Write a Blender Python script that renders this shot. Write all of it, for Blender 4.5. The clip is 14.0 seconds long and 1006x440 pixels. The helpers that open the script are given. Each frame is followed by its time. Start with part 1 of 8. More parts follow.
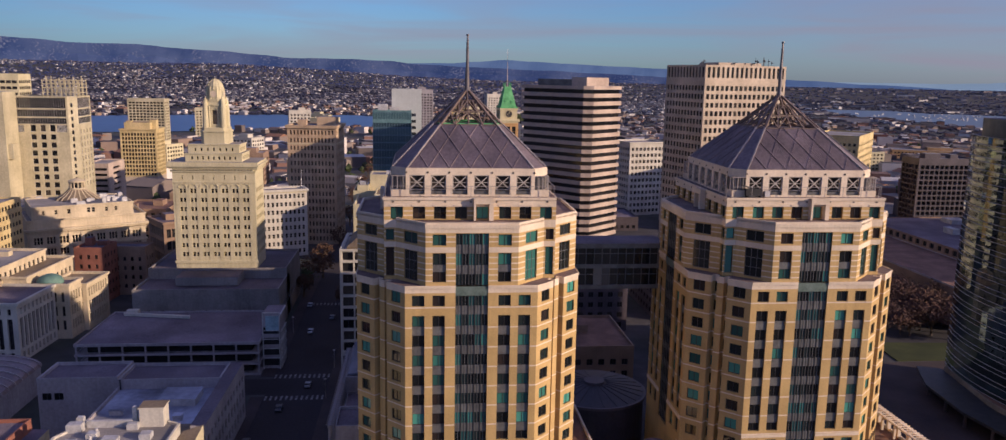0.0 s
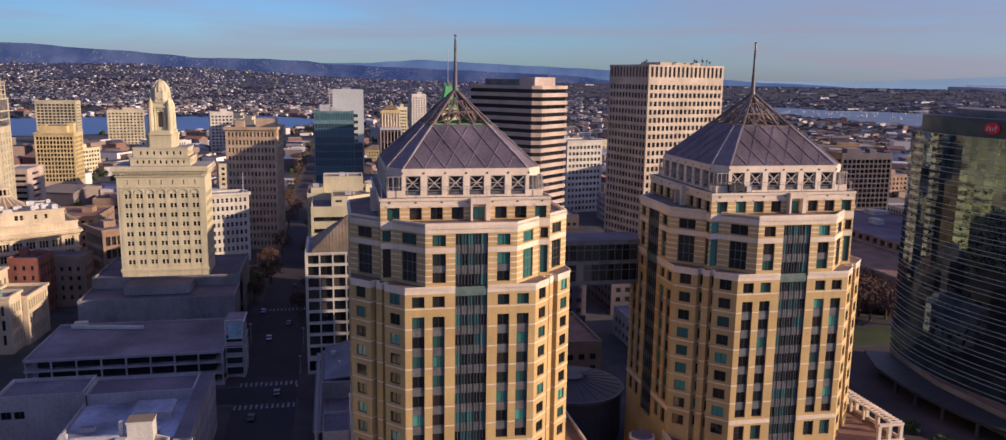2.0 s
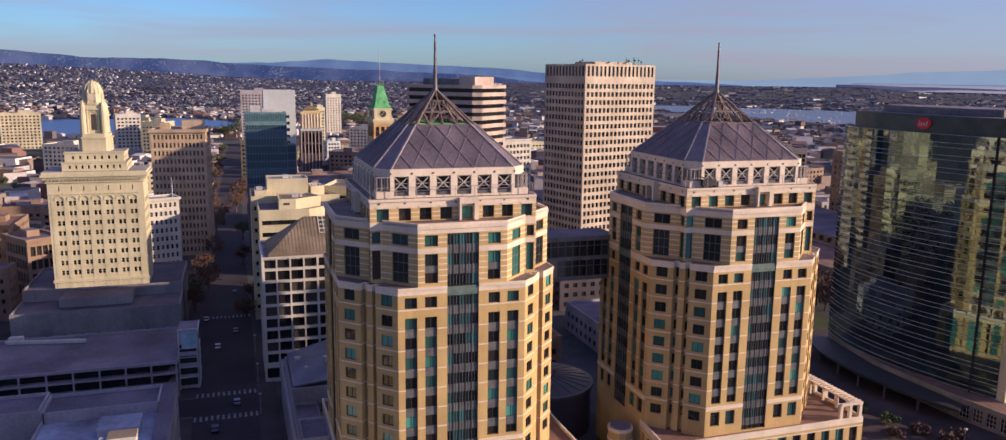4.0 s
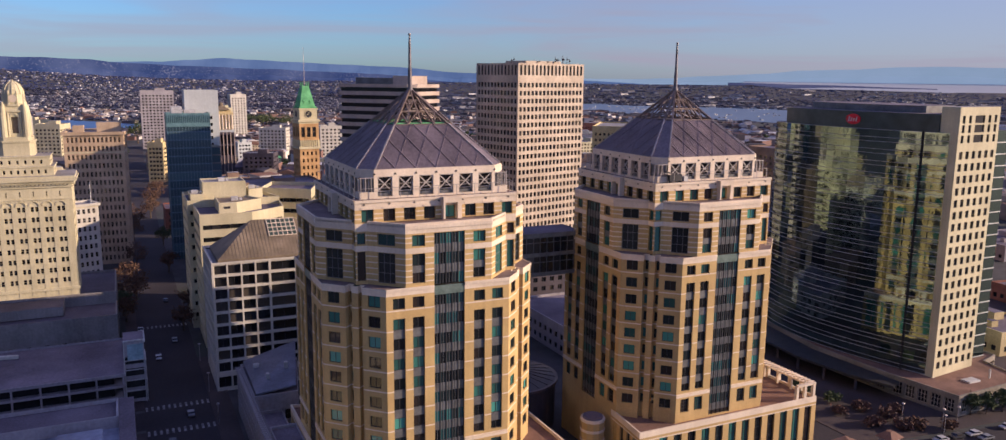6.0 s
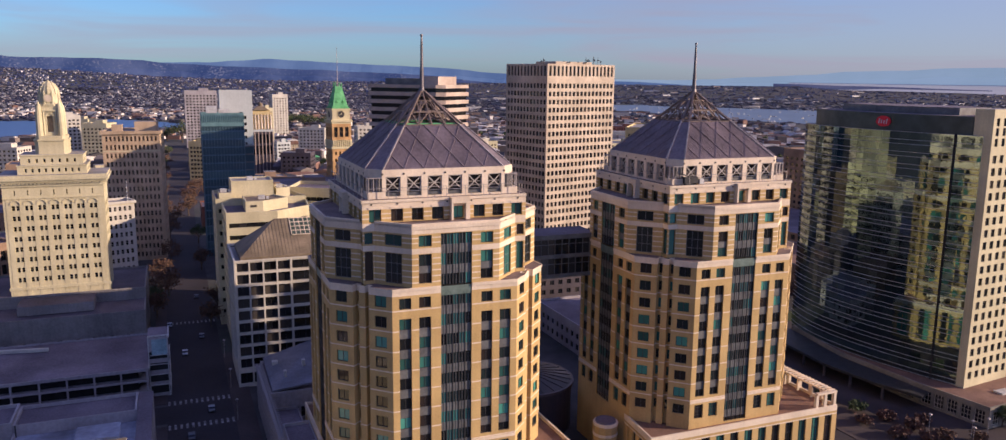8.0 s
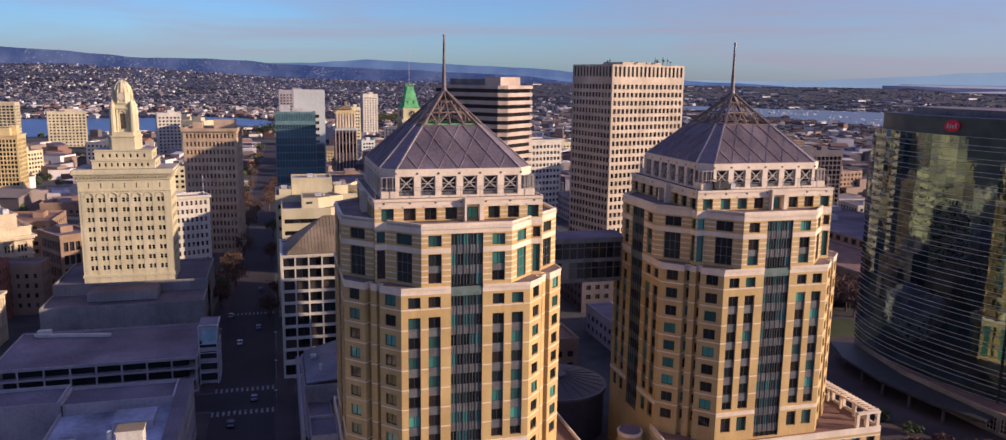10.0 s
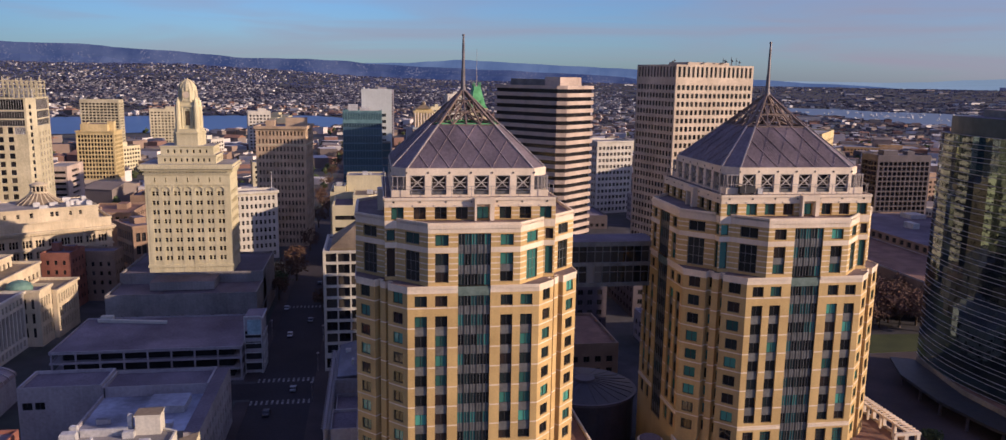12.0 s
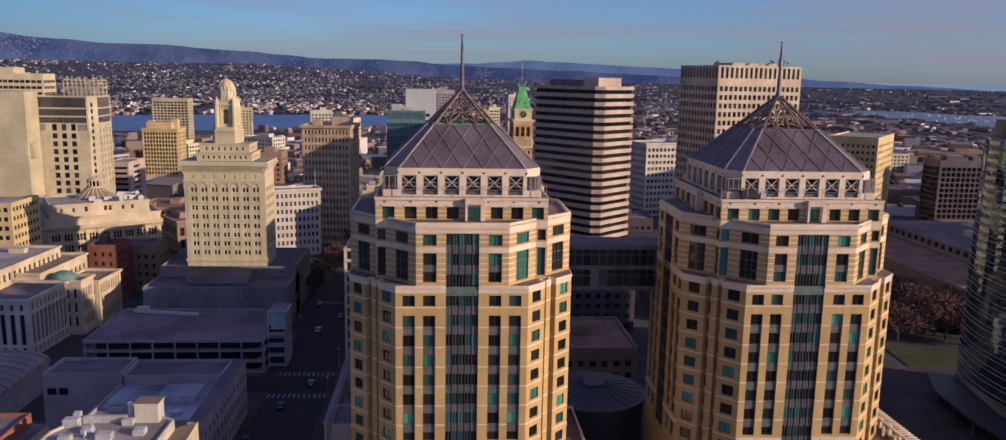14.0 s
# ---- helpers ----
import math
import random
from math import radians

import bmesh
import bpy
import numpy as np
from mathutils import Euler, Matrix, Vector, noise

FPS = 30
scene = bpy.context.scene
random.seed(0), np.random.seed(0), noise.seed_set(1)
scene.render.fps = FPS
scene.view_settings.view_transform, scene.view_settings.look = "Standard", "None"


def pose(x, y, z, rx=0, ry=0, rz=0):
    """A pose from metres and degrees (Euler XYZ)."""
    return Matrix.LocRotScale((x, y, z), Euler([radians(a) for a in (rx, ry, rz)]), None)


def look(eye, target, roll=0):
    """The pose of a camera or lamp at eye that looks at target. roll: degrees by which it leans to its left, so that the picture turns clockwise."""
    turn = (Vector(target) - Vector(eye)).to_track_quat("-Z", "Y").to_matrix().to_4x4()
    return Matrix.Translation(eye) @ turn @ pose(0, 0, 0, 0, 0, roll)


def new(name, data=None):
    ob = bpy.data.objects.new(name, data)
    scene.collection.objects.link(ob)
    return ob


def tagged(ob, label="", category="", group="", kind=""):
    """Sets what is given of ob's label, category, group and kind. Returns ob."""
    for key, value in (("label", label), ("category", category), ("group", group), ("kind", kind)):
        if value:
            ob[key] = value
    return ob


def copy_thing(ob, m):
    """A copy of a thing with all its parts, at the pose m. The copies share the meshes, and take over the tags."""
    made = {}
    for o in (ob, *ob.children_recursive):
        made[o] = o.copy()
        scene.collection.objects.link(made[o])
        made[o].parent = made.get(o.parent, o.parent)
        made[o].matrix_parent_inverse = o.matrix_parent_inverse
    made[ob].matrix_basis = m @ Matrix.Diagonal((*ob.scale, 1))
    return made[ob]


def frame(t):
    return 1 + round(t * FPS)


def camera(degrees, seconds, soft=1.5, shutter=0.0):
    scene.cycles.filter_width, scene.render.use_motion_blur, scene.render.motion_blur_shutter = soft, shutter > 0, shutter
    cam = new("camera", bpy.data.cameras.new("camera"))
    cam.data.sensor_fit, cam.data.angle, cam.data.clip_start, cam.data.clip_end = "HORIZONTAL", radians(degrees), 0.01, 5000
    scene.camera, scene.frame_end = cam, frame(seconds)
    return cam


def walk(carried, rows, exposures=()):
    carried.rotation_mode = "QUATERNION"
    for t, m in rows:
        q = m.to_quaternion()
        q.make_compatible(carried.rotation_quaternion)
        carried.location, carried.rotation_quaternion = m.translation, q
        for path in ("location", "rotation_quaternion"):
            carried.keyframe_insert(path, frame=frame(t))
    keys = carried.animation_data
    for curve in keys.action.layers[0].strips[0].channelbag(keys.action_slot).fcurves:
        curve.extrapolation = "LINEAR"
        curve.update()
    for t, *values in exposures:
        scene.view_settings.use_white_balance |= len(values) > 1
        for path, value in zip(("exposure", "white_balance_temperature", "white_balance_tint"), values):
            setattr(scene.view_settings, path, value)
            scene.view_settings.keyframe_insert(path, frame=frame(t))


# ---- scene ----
cam = camera(63.5, 14.0, 1.35)
METRES, EYE, TILT, LEAN, TURN = 113.5, 97.0, 0.0, 0.0, -6.0
ROWS = [
    (0.0, 0.0, 0.0, 0.0, 0.19, -10.11, -1.04),
    (0.5, -0.0358, -0.0011, -0.0004, -1.09, -10.1, -1.01),
    (1.0, -0.0716, -0.0026, -0.0006, -2.57, -10.08, -0.96),
    (1.5, -0.1073, -0.0031, -0.0011, -4.17, -10.05, -0.92),
    (2.0, -0.1438, -0.0026, -0.001, -5.77, -10.04, -0.88),
    (2.5, -0.1798, -0.0014, -0.0015, -7.37, -10.02, -0.85),
    (5.0, -0.36, 0.0196, -0.0031, -15.69, -9.97, -0.65),
    (5.5, -0.396, 0.0266, -0.0035, -17.43, -9.96, -0.63),
    (6.0, -0.4312, 0.0346, -0.0039, -19.23, -9.98, -0.59),
    (6.5, -0.4657, 0.0433, -0.0046, -21.02, -10.0, -0.57),
    (6.5667, -0.4708, 0.0446, -0.0047, -21.27, -10.0, -0.565),
    (6.6667, -0.4655, 0.0432, -0.0046, -21.01, -10.0, -0.57),
    (7.0, -0.4424, 0.0371, -0.0043, -19.81, -9.98, -0.59),
    (7.5, -0.4077, 0.029, -0.004, -18.03, -9.96, -0.61),
    (8.0, -0.372, 0.0218, -0.0034, -16.26, -9.96, -0.65),
    (8.5, -0.3363, 0.0155, -0.0028, -14.58, -9.97, -0.68),
    (11.0, -0.1535, -0.0025, -0.0012, -6.2, -10.03, -0.88),
    (11.5, -0.1169, -0.0033, -0.0011, -4.59, -10.05, -0.91),
    (12.0, -0.0809, -0.0032, -0.0005, -2.98, -10.08, -0.94),
    (12.5, -0.0449, -0.0018, -0.0004, -1.44, -10.09, -0.99),
    (13.0, -0.0096, -0.0003, -0.0, -0.15, -10.1, -1.04),
    (13.5, 0.0255, 0.0015, 0.0004, 1.01, -10.11, -1.07),
    (14.0, 0.0605, 0.0036, 0.0009, 1.99, -10.12, -1.08),
]
walk(cam, [(t, pose(0, 0, EYE, TILT, LEAN, TURN) @ pose(METRES * x, METRES * y, METRES * z, 90 + pitch, roll, yaw)) for t, x, y, z, yaw, pitch, roll in ROWS],
     [(0.0, 0.26, 5730, 34), (2.5, 0.57, 5730, 34), (5.0, 0.70, 5730, 34), (6.5, 0.63, 5730, 34), (8.5, 0.67, 5730, 34), (11.0, 0.58, 5730, 34), (14.0, 0.19, 5730, 34)])

# ---- sky and sun ----
SUN_AZ, SUN_EL = 116.2, 15.9          # degrees clockwise from +y, and above the horizon
world = bpy.data.worlds.new("sky")
scene.world = world
world.use_nodes = True
wn = world.node_tree.nodes
sky = wn.new("ShaderNodeTexSky")
sky.sky_type = "NISHITA"
sky.sun_disc = False
sky.sun_elevation, sky.sun_rotation = radians(SUN_EL), radians(SUN_AZ)
sky.air_density, sky.dust_density, sky.ozone_density = 1.0, 0.5, 3.0
wn["Background"].inputs["Strength"].default_value = 0.094
air = wn.new("ShaderNodeVectorMath")
air.operation = "MULTIPLY"
dome = wn.new("ShaderNodeMix")                   # blue low down, turning violet towards the zenith
dome.data_type = "RGBA"
dome.inputs["A"].default_value, dome.inputs["B"].default_value = (0.555, 0.82, 1.01, 1), (1.62, 1.25, 1.46, 1)
world.node_tree.links.new(dome.outputs["Result"], air.inputs[1])
world.node_tree.links.new(sky.outputs["Color"], air.inputs[0])
wisp = wn.new("ShaderNodeTexNoise")             # thin high cirrus
wisp.inputs["Scale"].default_value, wisp.inputs["Detail"].default_value, wisp.inputs["Distortion"].default_value = 2.2, 6, 0.6
wmap = wn.new("ShaderNodeMapping")
wmap.inputs["Scale"].default_value, wmap.inputs["Rotation"].default_value = (1.0, 1.0, 14.0), (0.06, 0.1, 0.3)
world.node_tree.links.new(wn.new("ShaderNodeTexCoord").outputs["Generated"], wmap.inputs["Vector"])
world.node_tree.links.new(wmap.outputs["Vector"], wisp.inputs["Vector"])
wfac = wn.new("ShaderNodeMapRange")
wfac.inputs["From Min"].default_value, wfac.inputs["From Max"].default_value = 0.43, 0.70
wfac.inputs["To Min"].default_value, wfac.inputs["To Max"].default_value = 0.0, 0.62
world.node_tree.links.new(wisp.outputs["Fac"], wfac.inputs["Value"])
cirrus = wn.new("ShaderNodeMix")
cirrus.data_type = "RGBA"
cirrus.inputs["B"].default_value = (2.55, 2.47, 2.47, 1)
wdir = wn.new("ShaderNodeSeparateXYZ")          # the veil thickens towards the sun's side
world.node_tree.links.new(wmap.inputs["Vector"].links[0].from_socket, wdir.inputs["Vector"])
veil = wn.new("ShaderNodeMapRange")
veil.inputs["From Min"].default_value, veil.inputs["From Max"].default_value = 0.25, 0.9
veil.inputs["To Min"].default_value, veil.inputs["To Max"].default_value = 0.0, 0.72
rise = wn.new("ShaderNodeMapRange")
rise.interpolation_type = "SMOOTHSTEP"
rise.inputs["From Min"].default_value, rise.inputs["From Max"].default_value = 0.085, 0.45
world.node_tree.links.new(wdir.outputs["Z"], rise.inputs["Value"])
world.node_tree.links.new(rise.outputs["Result"], dome.inputs["Factor"])
dusk = wn.new("ShaderNodeMapRange")              # the sky is deeper on the side away from the sun
dusk.interpolation_type = "SMOOTHSTEP"
dusk.inputs["From Min"].default_value, dusk.inputs["From Max"].default_value = -1.0, 0.0
dusk.inputs["To Min"].default_value, dusk.inputs["To Max"].default_value = 0.0, 1.0
world.node_tree.links.new(wdir.outputs["X"], dusk.inputs["Value"])
shade = wn.new("ShaderNodeMix")
shade.data_type = "RGBA"
shade.inputs["A"].default_value, shade.inputs["B"].default_value = (0.15, 0.232, 0.285, 1), (1, 1, 1, 1)
world.node_tree.links.new(dusk.outputs["Result"], shade.inputs["Factor"])
deep = wn.new("ShaderNodeVectorMath")
deep.operation = "MULTIPLY"
world.node_tree.links.new(air.outputs["Vector"], deep.inputs[0])
world.node_tree.links.new(shade.outputs["Result"], deep.inputs[1])
world.node_tree.links.new(wdir.outputs["X"], veil.inputs["Value"])
wsum = wn.new("ShaderNodeMath")
wsum.operation = "ADD"
wsum.use_clamp = True
world.node_tree.links.new(wfac.outputs["Result"], wsum.inputs[0])
world.node_tree.links.new(veil.outputs["Result"], wsum.inputs[1])
world.node_tree.links.new(wsum.outputs[0], cirrus.inputs["Factor"])
world.node_tree.links.new(deep.outputs["Vector"], cirrus.inputs["A"])
world.node_tree.links.new(cirrus.outputs["Result"], wn["Background"].inputs["Color"])
sun = new("sun", bpy.data.lights.new("sun", "SUN"))
sun.data.energy, sun.data.angle, sun.data.color = 3.9, radians(0.6), (1.0, 0.79, 0.46)
sa, se = radians(SUN_AZ), radians(SUN_EL)
sun.matrix_world = look((math.sin(sa) * math.cos(se) * 900, math.cos(sa) * math.cos(se) * 900, math.sin(se) * 900), (0, 0, 0))
scene.view_settings.exposure = 0.0

# ---- materials ----
def ramp(nt, fac, stops, constant=False):
    r = nt.nodes.new("ShaderNodeValToRGB")
    r.color_ramp.interpolation = "CONSTANT" if constant else "LINEAR"
    el = r.color_ramp.elements
    while len(el) < len(stops):
        el.new(0.5)
    for e, (p, c) in zip(el, stops):
        e.position, e.color = p, (*c, 1)
    nt.links.new(fac, r.inputs["Fac"])
    return r.outputs["Color"]


def surface(name, stops, rough=0.8, scale=0.3, fine=4.0, bump=0.15, metal=0.0, spec=0.4, vary="noise", streak=0.0, blotch=0.35):
    """A weathered surface: base tones picked by noise, by object or by mesh island, broken up by large stains and fine grain."""
    m = bpy.data.materials.new(name)
    m.use_nodes = True
    nt = m.node_tree
    p = nt.nodes["Principled BSDF"]
    co = nt.nodes.new("ShaderNodeTexCoord").outputs["Object"]
    big = nt.nodes.new("ShaderNodeTexNoise")
    big.inputs["Scale"].default_value, big.inputs["Detail"].default_value = scale, 6
    nt.links.new(co, big.inputs["Vector"])
    small = nt.nodes.new("ShaderNodeTexNoise")
    small.inputs["Scale"].default_value, small.inputs["Detail"].default_value = fine, 4
    nt.links.new(co, small.inputs["Vector"])
    if vary == "object":
        src = nt.nodes.new("ShaderNodeObjectInfo").outputs["Random"]
    elif vary == "island":
        src = nt.nodes.new("ShaderNodeNewGeometry").outputs["Random Per Island"]
    else:
        src = big.outputs["Fac"]
    col = ramp(nt, src, stops, constant=vary != "noise")
    # stains: multiply by a band of values from both noises
    add = nt.nodes.new("ShaderNodeMath")
    add.operation = "ADD"
    nt.links.new(big.outputs["Fac"], add.inputs[0])
    nt.links.new(small.outputs["Fac"], add.inputs[1])
    mr = nt.nodes.new("ShaderNodeMapRange")
    mr.inputs["From Min"].default_value, mr.inputs["From Max"].default_value = 0.6, 1.4
    mr.inputs["To Min"].default_value, mr.inputs["To Max"].default_value = 1 - blotch, 1 + blotch * 0.6
    nt.links.new(add.outputs[0], mr.inputs["Value"])
    val = mr.outputs["Result"]
    if streak:
        st = nt.nodes.new("ShaderNodeMapping")
        st.inputs["Scale"].default_value = (1.2, 1.2, 0.06)
        nt.links.new(co, st.inputs["Vector"])
        sn = nt.nodes.new("ShaderNodeTexNoise")
        sn.inputs["Scale"].default_value = 1.0
        nt.links.new(st.outputs["Vector"], sn.inputs["Vector"])
        sm = nt.nodes.new("ShaderNodeMapRange")
        sm.inputs["From Min"].default_value, sm.inputs["From Max"].default_value = 0.35, 0.65
        sm.inputs["To Min"].default_value, sm.inputs["To Max"].default_value = 1 - 0.5 * streak, 1.0
        nt.links.new(sn.outputs["Fac"], sm.inputs["Value"])
        mm = nt.nodes.new("ShaderNodeMath")
        mm.operation = "MULTIPLY"
        nt.links.new(val, mm.inputs[0])
        nt.links.new(sm.outputs["Result"], mm.inputs[1])
        val = mm.outputs[0]
    mul = nt.nodes.new("ShaderNodeVectorMath")
    mul.operation = "SCALE"
    nt.links.new(col, mul.inputs[0])
    nt.links.new(val, mul.inputs["Scale"])
    nt.links.new(mul.outputs["Vector"], p.inputs["Base Color"])
    p.inputs["Roughness"].default_value = rough
    p.inputs["Metallic"].default_value = metal
    p.inputs["Specular IOR Level"].default_value = spec
    if bump:
        b = nt.nodes.new("ShaderNodeBump")
        b.inputs["Strength"].default_value, b.inputs["Distance"].default_value = bump, 0.1
        nt.links.new(small.outputs["Fac"], b.inputs["Height"])
        nt.links.new(b.outputs["Normal"], p.inputs["Normal"])
    return m


def glass(name, stops, vary="object", rough=0.06, metal=0.0, wave=0.0, spec=0.6):
    """Window glass seen from outside: a dark glossy pane, some with blinds drawn behind."""
    m = bpy.data.materials.new(name)
    m.use_nodes = True
    nt = m.node_tree
    p = nt.nodes["Principled BSDF"]
    src = nt.nodes.new("ShaderNodeObjectInfo" if vary == "object" else "ShaderNodeNewGeometry").outputs["Random" if vary == "object" else "Random Per Island"]
    nt.links.new(ramp(nt, src, stops, True), p.inputs["Base Color"])
    p.inputs["Roughness"].default_value, p.inputs["Metallic"].default_value = rough, metal
    p.inputs["Specular IOR Level"].default_value = spec
    if wave:
        n = nt.nodes.new("ShaderNodeTexNoise")
        n.inputs["Scale"].default_value, n.inputs["Detail"].default_value = 0.55, 2
        nt.links.new(nt.nodes.new("ShaderNodeTexCoord").outputs["Object"], n.inputs["Vector"])
        b = nt.nodes.new("ShaderNodeBump")
        b.inputs["Strength"].default_value, b.inputs["Distance"].default_value = wave, 0.5
        nt.links.new(n.outputs["Fac"], b.inputs["Height"])
        nt.links.new(b.outputs["Normal"], p.inputs["Normal"])
    return m


STONE = surface("tan_stone", [(0.3, (0.54, 0.362, 0.138)), (0.7, (0.61, 0.417, 0.166))], 0.75, 0.12, 3.0, 0.1, streak=0.16, blotch=0.22)
CREAM = surface("cream_stone", [(0.3, (0.74, 0.61, 0.45)), (0.7, (0.82, 0.69, 0.52))], 0.75, 0.15, 3.0, 0.1, streak=0.12, blotch=0.2)
ROOFING = surface("terrace_roofing", [(0.3, (0.17, 0.12, 0.11)), (0.7, (0.25, 0.18, 0.16))], 0.9, 0.2, 2.0, 0.2)
ZINC = surface("roof_sheet", [(0.3, (0.26, 0.205, 0.205)), (0.7, (0.33, 0.26, 0.255))], 0.5, 0.15, 1.5, 0.1, metal=0.45, streak=0.15)
STEEL = surface("painted_steel", [(0.3, (0.36, 0.32, 0.30)), (0.7, (0.46, 0.41, 0.38))], 0.5, 0.5, 4.0, 0.05, metal=0.3)
CROWNSTEEL = surface("crown_steel", [(0.3, (0.19, 0.14, 0.11)), (0.7, (0.27, 0.20, 0.16))], 0.5, 0.5, 4.0, 0.05, metal=0.2)
BRACE = surface("brace_paint", [(0.3, (0.42, 0.38, 0.33)), (0.7, (0.52, 0.47, 0.41))], 0.6, 0.4, 4.0, 0.05, blotch=0.15)
RECESSBACK = surface("dark_brown_back", [(0.3, (0.045, 0.036, 0.03)), (0.7, (0.075, 0.06, 0.05))], 0.7, 0.5, 3.0, 0.1)
SPIRESTEEL = surface("spire_steel", [(0.3, (0.155, 0.14, 0.145)), (0.7, (0.21, 0.19, 0.19))], 0.45, 0.5, 4.0, 0.05, metal=0.4)
PALE = surface("pale_paint", [(0.3, (0.72, 0.70, 0.66)), (0.7, (0.80, 0.78, 0.74))], 0.6, 0.4, 4.0, 0.05, blotch=0.15)
SPAND = surface("spandrel_metal", [(0.3, (0.15, 0.15, 0.15)), (0.7, (0.21, 0.21, 0.205))], 0.45, 0.3, 2.0, 0.0, metal=0.4)
GREENBAND = surface("green_panel", [(0.3, (0.14, 0.20, 0.17)), (0.7, (0.19, 0.25, 0.22))], 0.4, 0.4, 2.0, 0.0, metal=0.3)
DARK = surface("dark_frame", [(0.3, (0.03, 0.03, 0.032)), (0.7, (0.045, 0.043, 0.045))], 0.5, 0.4, 2.0, 0.0)
# near-black tone put in for the shade of deep openings
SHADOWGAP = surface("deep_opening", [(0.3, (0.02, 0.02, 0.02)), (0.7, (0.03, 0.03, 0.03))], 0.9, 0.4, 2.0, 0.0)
T_GLASS = [(0.0, (0.012, 0.014, 0.016)), (0.3, (0.034, 0.026, 0.024)), (0.52, (0.02, 0.03, 0.032)), (0.66, (0.028, 0.095, 0.085)), (0.8, (0.045, 0.18, 0.15)), (0.92, (0.075, 0.31, 0.25))]
TEAL = glass("tinted_window_glass", T_GLASS)
TEAL_I = glass("tinted_curtain_glass", [(0.0, (0.012, 0.016, 0.02)), (0.35, (0.025, 0.04, 0.043)), (0.6, (0.03, 0.10, 0.10)), (0.82, (0.05, 0.20, 0.18))], "island")
BIGPANE = glass("large_window_glass", [(0.0, (0.014, 0.018, 0.02)), (0.4, (0.03, 0.035, 0.035)), (0.7, (0.03, 0.075, 0.068)), (0.88, (0.04, 0.15, 0.13))])
GLASS = glass("window_glass", [(0.0, (0.012, 0.013, 0.016)), (0.5, (0.025, 0.024, 0.026)), (0.85, (0.07, 0.06, 0.05))])
CORNERGLASS = glass("corner_glass", [(0.0, (0.16, 0.15, 0.14)), (0.5, (0.20, 0.19, 0.175))], rough=0.15)
GLASS_I = glass("window_glass_far", [(0.0, (0.012, 0.013, 0.016)), (0.5, (0.03, 0.028, 0.03)), (0.85, (0.08, 0.07, 0.06))], "island")
MIRROR_TONES = [(0.0, (0.145, 0.205, 0.20)), (0.3, (0.175, 0.245, 0.23)), (0.6, (0.12, 0.172, 0.175)), (0.8, (0.195, 0.275, 0.255))]
MIRROR = glass("mirror_glass", MIRROR_TONES, "object", 0.03, 0.95, 0.025)
MIRROR_I = glass("mirror_glass_far", MIRROR_TONES, "island", 0.03, 0.95, 0.025)
BLUEGLASS = glass("blue_glass", [(0.0, (0.07, 0.13, 0.16)), (0.3, (0.10, 0.19, 0.22)), (0.5, (0.085, 0.15, 0.18)), (0.75, (0.12, 0.22, 0.26))], "island", 0.08, 0.35)
LIME = surface("limestone", [(0.3, (0.595, 0.527, 0.32)), (0.7, (0.665, 0.597, 0.376))], 0.8, 0.1, 2.5, 0.1, streak=0.15, blotch=0.22)
OLDSTONE = surface("old_sandstone", [(0.3, (0.60, 0.50, 0.33)), (0.7, (0.69, 0.58, 0.39))], 0.8, 0.12, 2.5, 0.12, streak=0.2, blotch=0.28)
WHITE = surface("white_concrete", [(0.3, (0.585, 0.545, 0.455)), (0.7, (0.66, 0.62, 0.52))], 0.8, 0.1, 2.0, 0.1, streak=0.18, blotch=0.22)
BRICK = surface("brown_brick", [(0.3, (0.30, 0.20, 0.135)), (0.7, (0.36, 0.245, 0.165))], 0.85, 0.15, 3.0, 0.15, streak=0.12)
ROSEBRICK = surface("rose_brick", [(0.3, (0.52, 0.375, 0.235)), (0.7, (0.59, 0.44, 0.285))], 0.85, 0.15, 3.0, 0.15, streak=0.12)
REDBRICK = surface("red_brick", [(0.3, (0.26, 0.10, 0.065)), (0.7, (0.33, 0.135, 0.09))], 0.85, 0.2, 3.0, 0.15)
TOWERBRICK = surface("orange_brick", [(0.3, (0.52, 0.31, 0.13)), (0.7, (0.60, 0.37, 0.17))], 0.85, 0.2, 3.0, 0.15, streak=0.1)
GREY = surface("grey_concrete", [(0.3, (0.35, 0.32, 0.325)), (0.7, (0.43, 0.395, 0.395))], 0.85, 0.08, 1.2, 0.1, streak=0.2, blotch=0.3)
CIVICSTONE = surface("weathered_grey_stone", [(0.3, (0.235, 0.215, 0.20)), (0.7, (0.30, 0.275, 0.255))], 0.85, 0.1, 1.5, 0.1, streak=0.2, blotch=0.3)
CIVICROOF = surface("dark_flat_roof", [(0.3, (0.105, 0.088, 0.10)), (0.7, (0.155, 0.13, 0.145))], 0.9, 0.06, 2.0, 0.2, blotch=0.5)
PALEGREY = surface("pale_grey_panel", [(0.3, (0.53, 0.56, 0.53)), (0.7, (0.57, 0.60, 0.57))], 0.6, 0.1, 1.2, 0.05, streak=0.1, blotch=0.12)
PINKSTONE = surface("rose_concrete", [(0.3, (0.51, 0.40, 0.32)), (0.7, (0.58, 0.465, 0.375))], 0.8, 0.1, 1.5, 0.1, streak=0.12)
TANGRID = surface("tan_concrete", [(0.3, (0.55, 0.445, 0.325)), (0.7, (0.62, 0.51, 0.38))], 0.8, 0.1, 1.5, 0.1, streak=0.12)
DARKSTONE = surface("dark_cladding", [(0.3, (0.08, 0.065, 0.075)), (0.7, (0.11, 0.09, 0.10))], 0.5, 0.1, 1.5, 0.05)
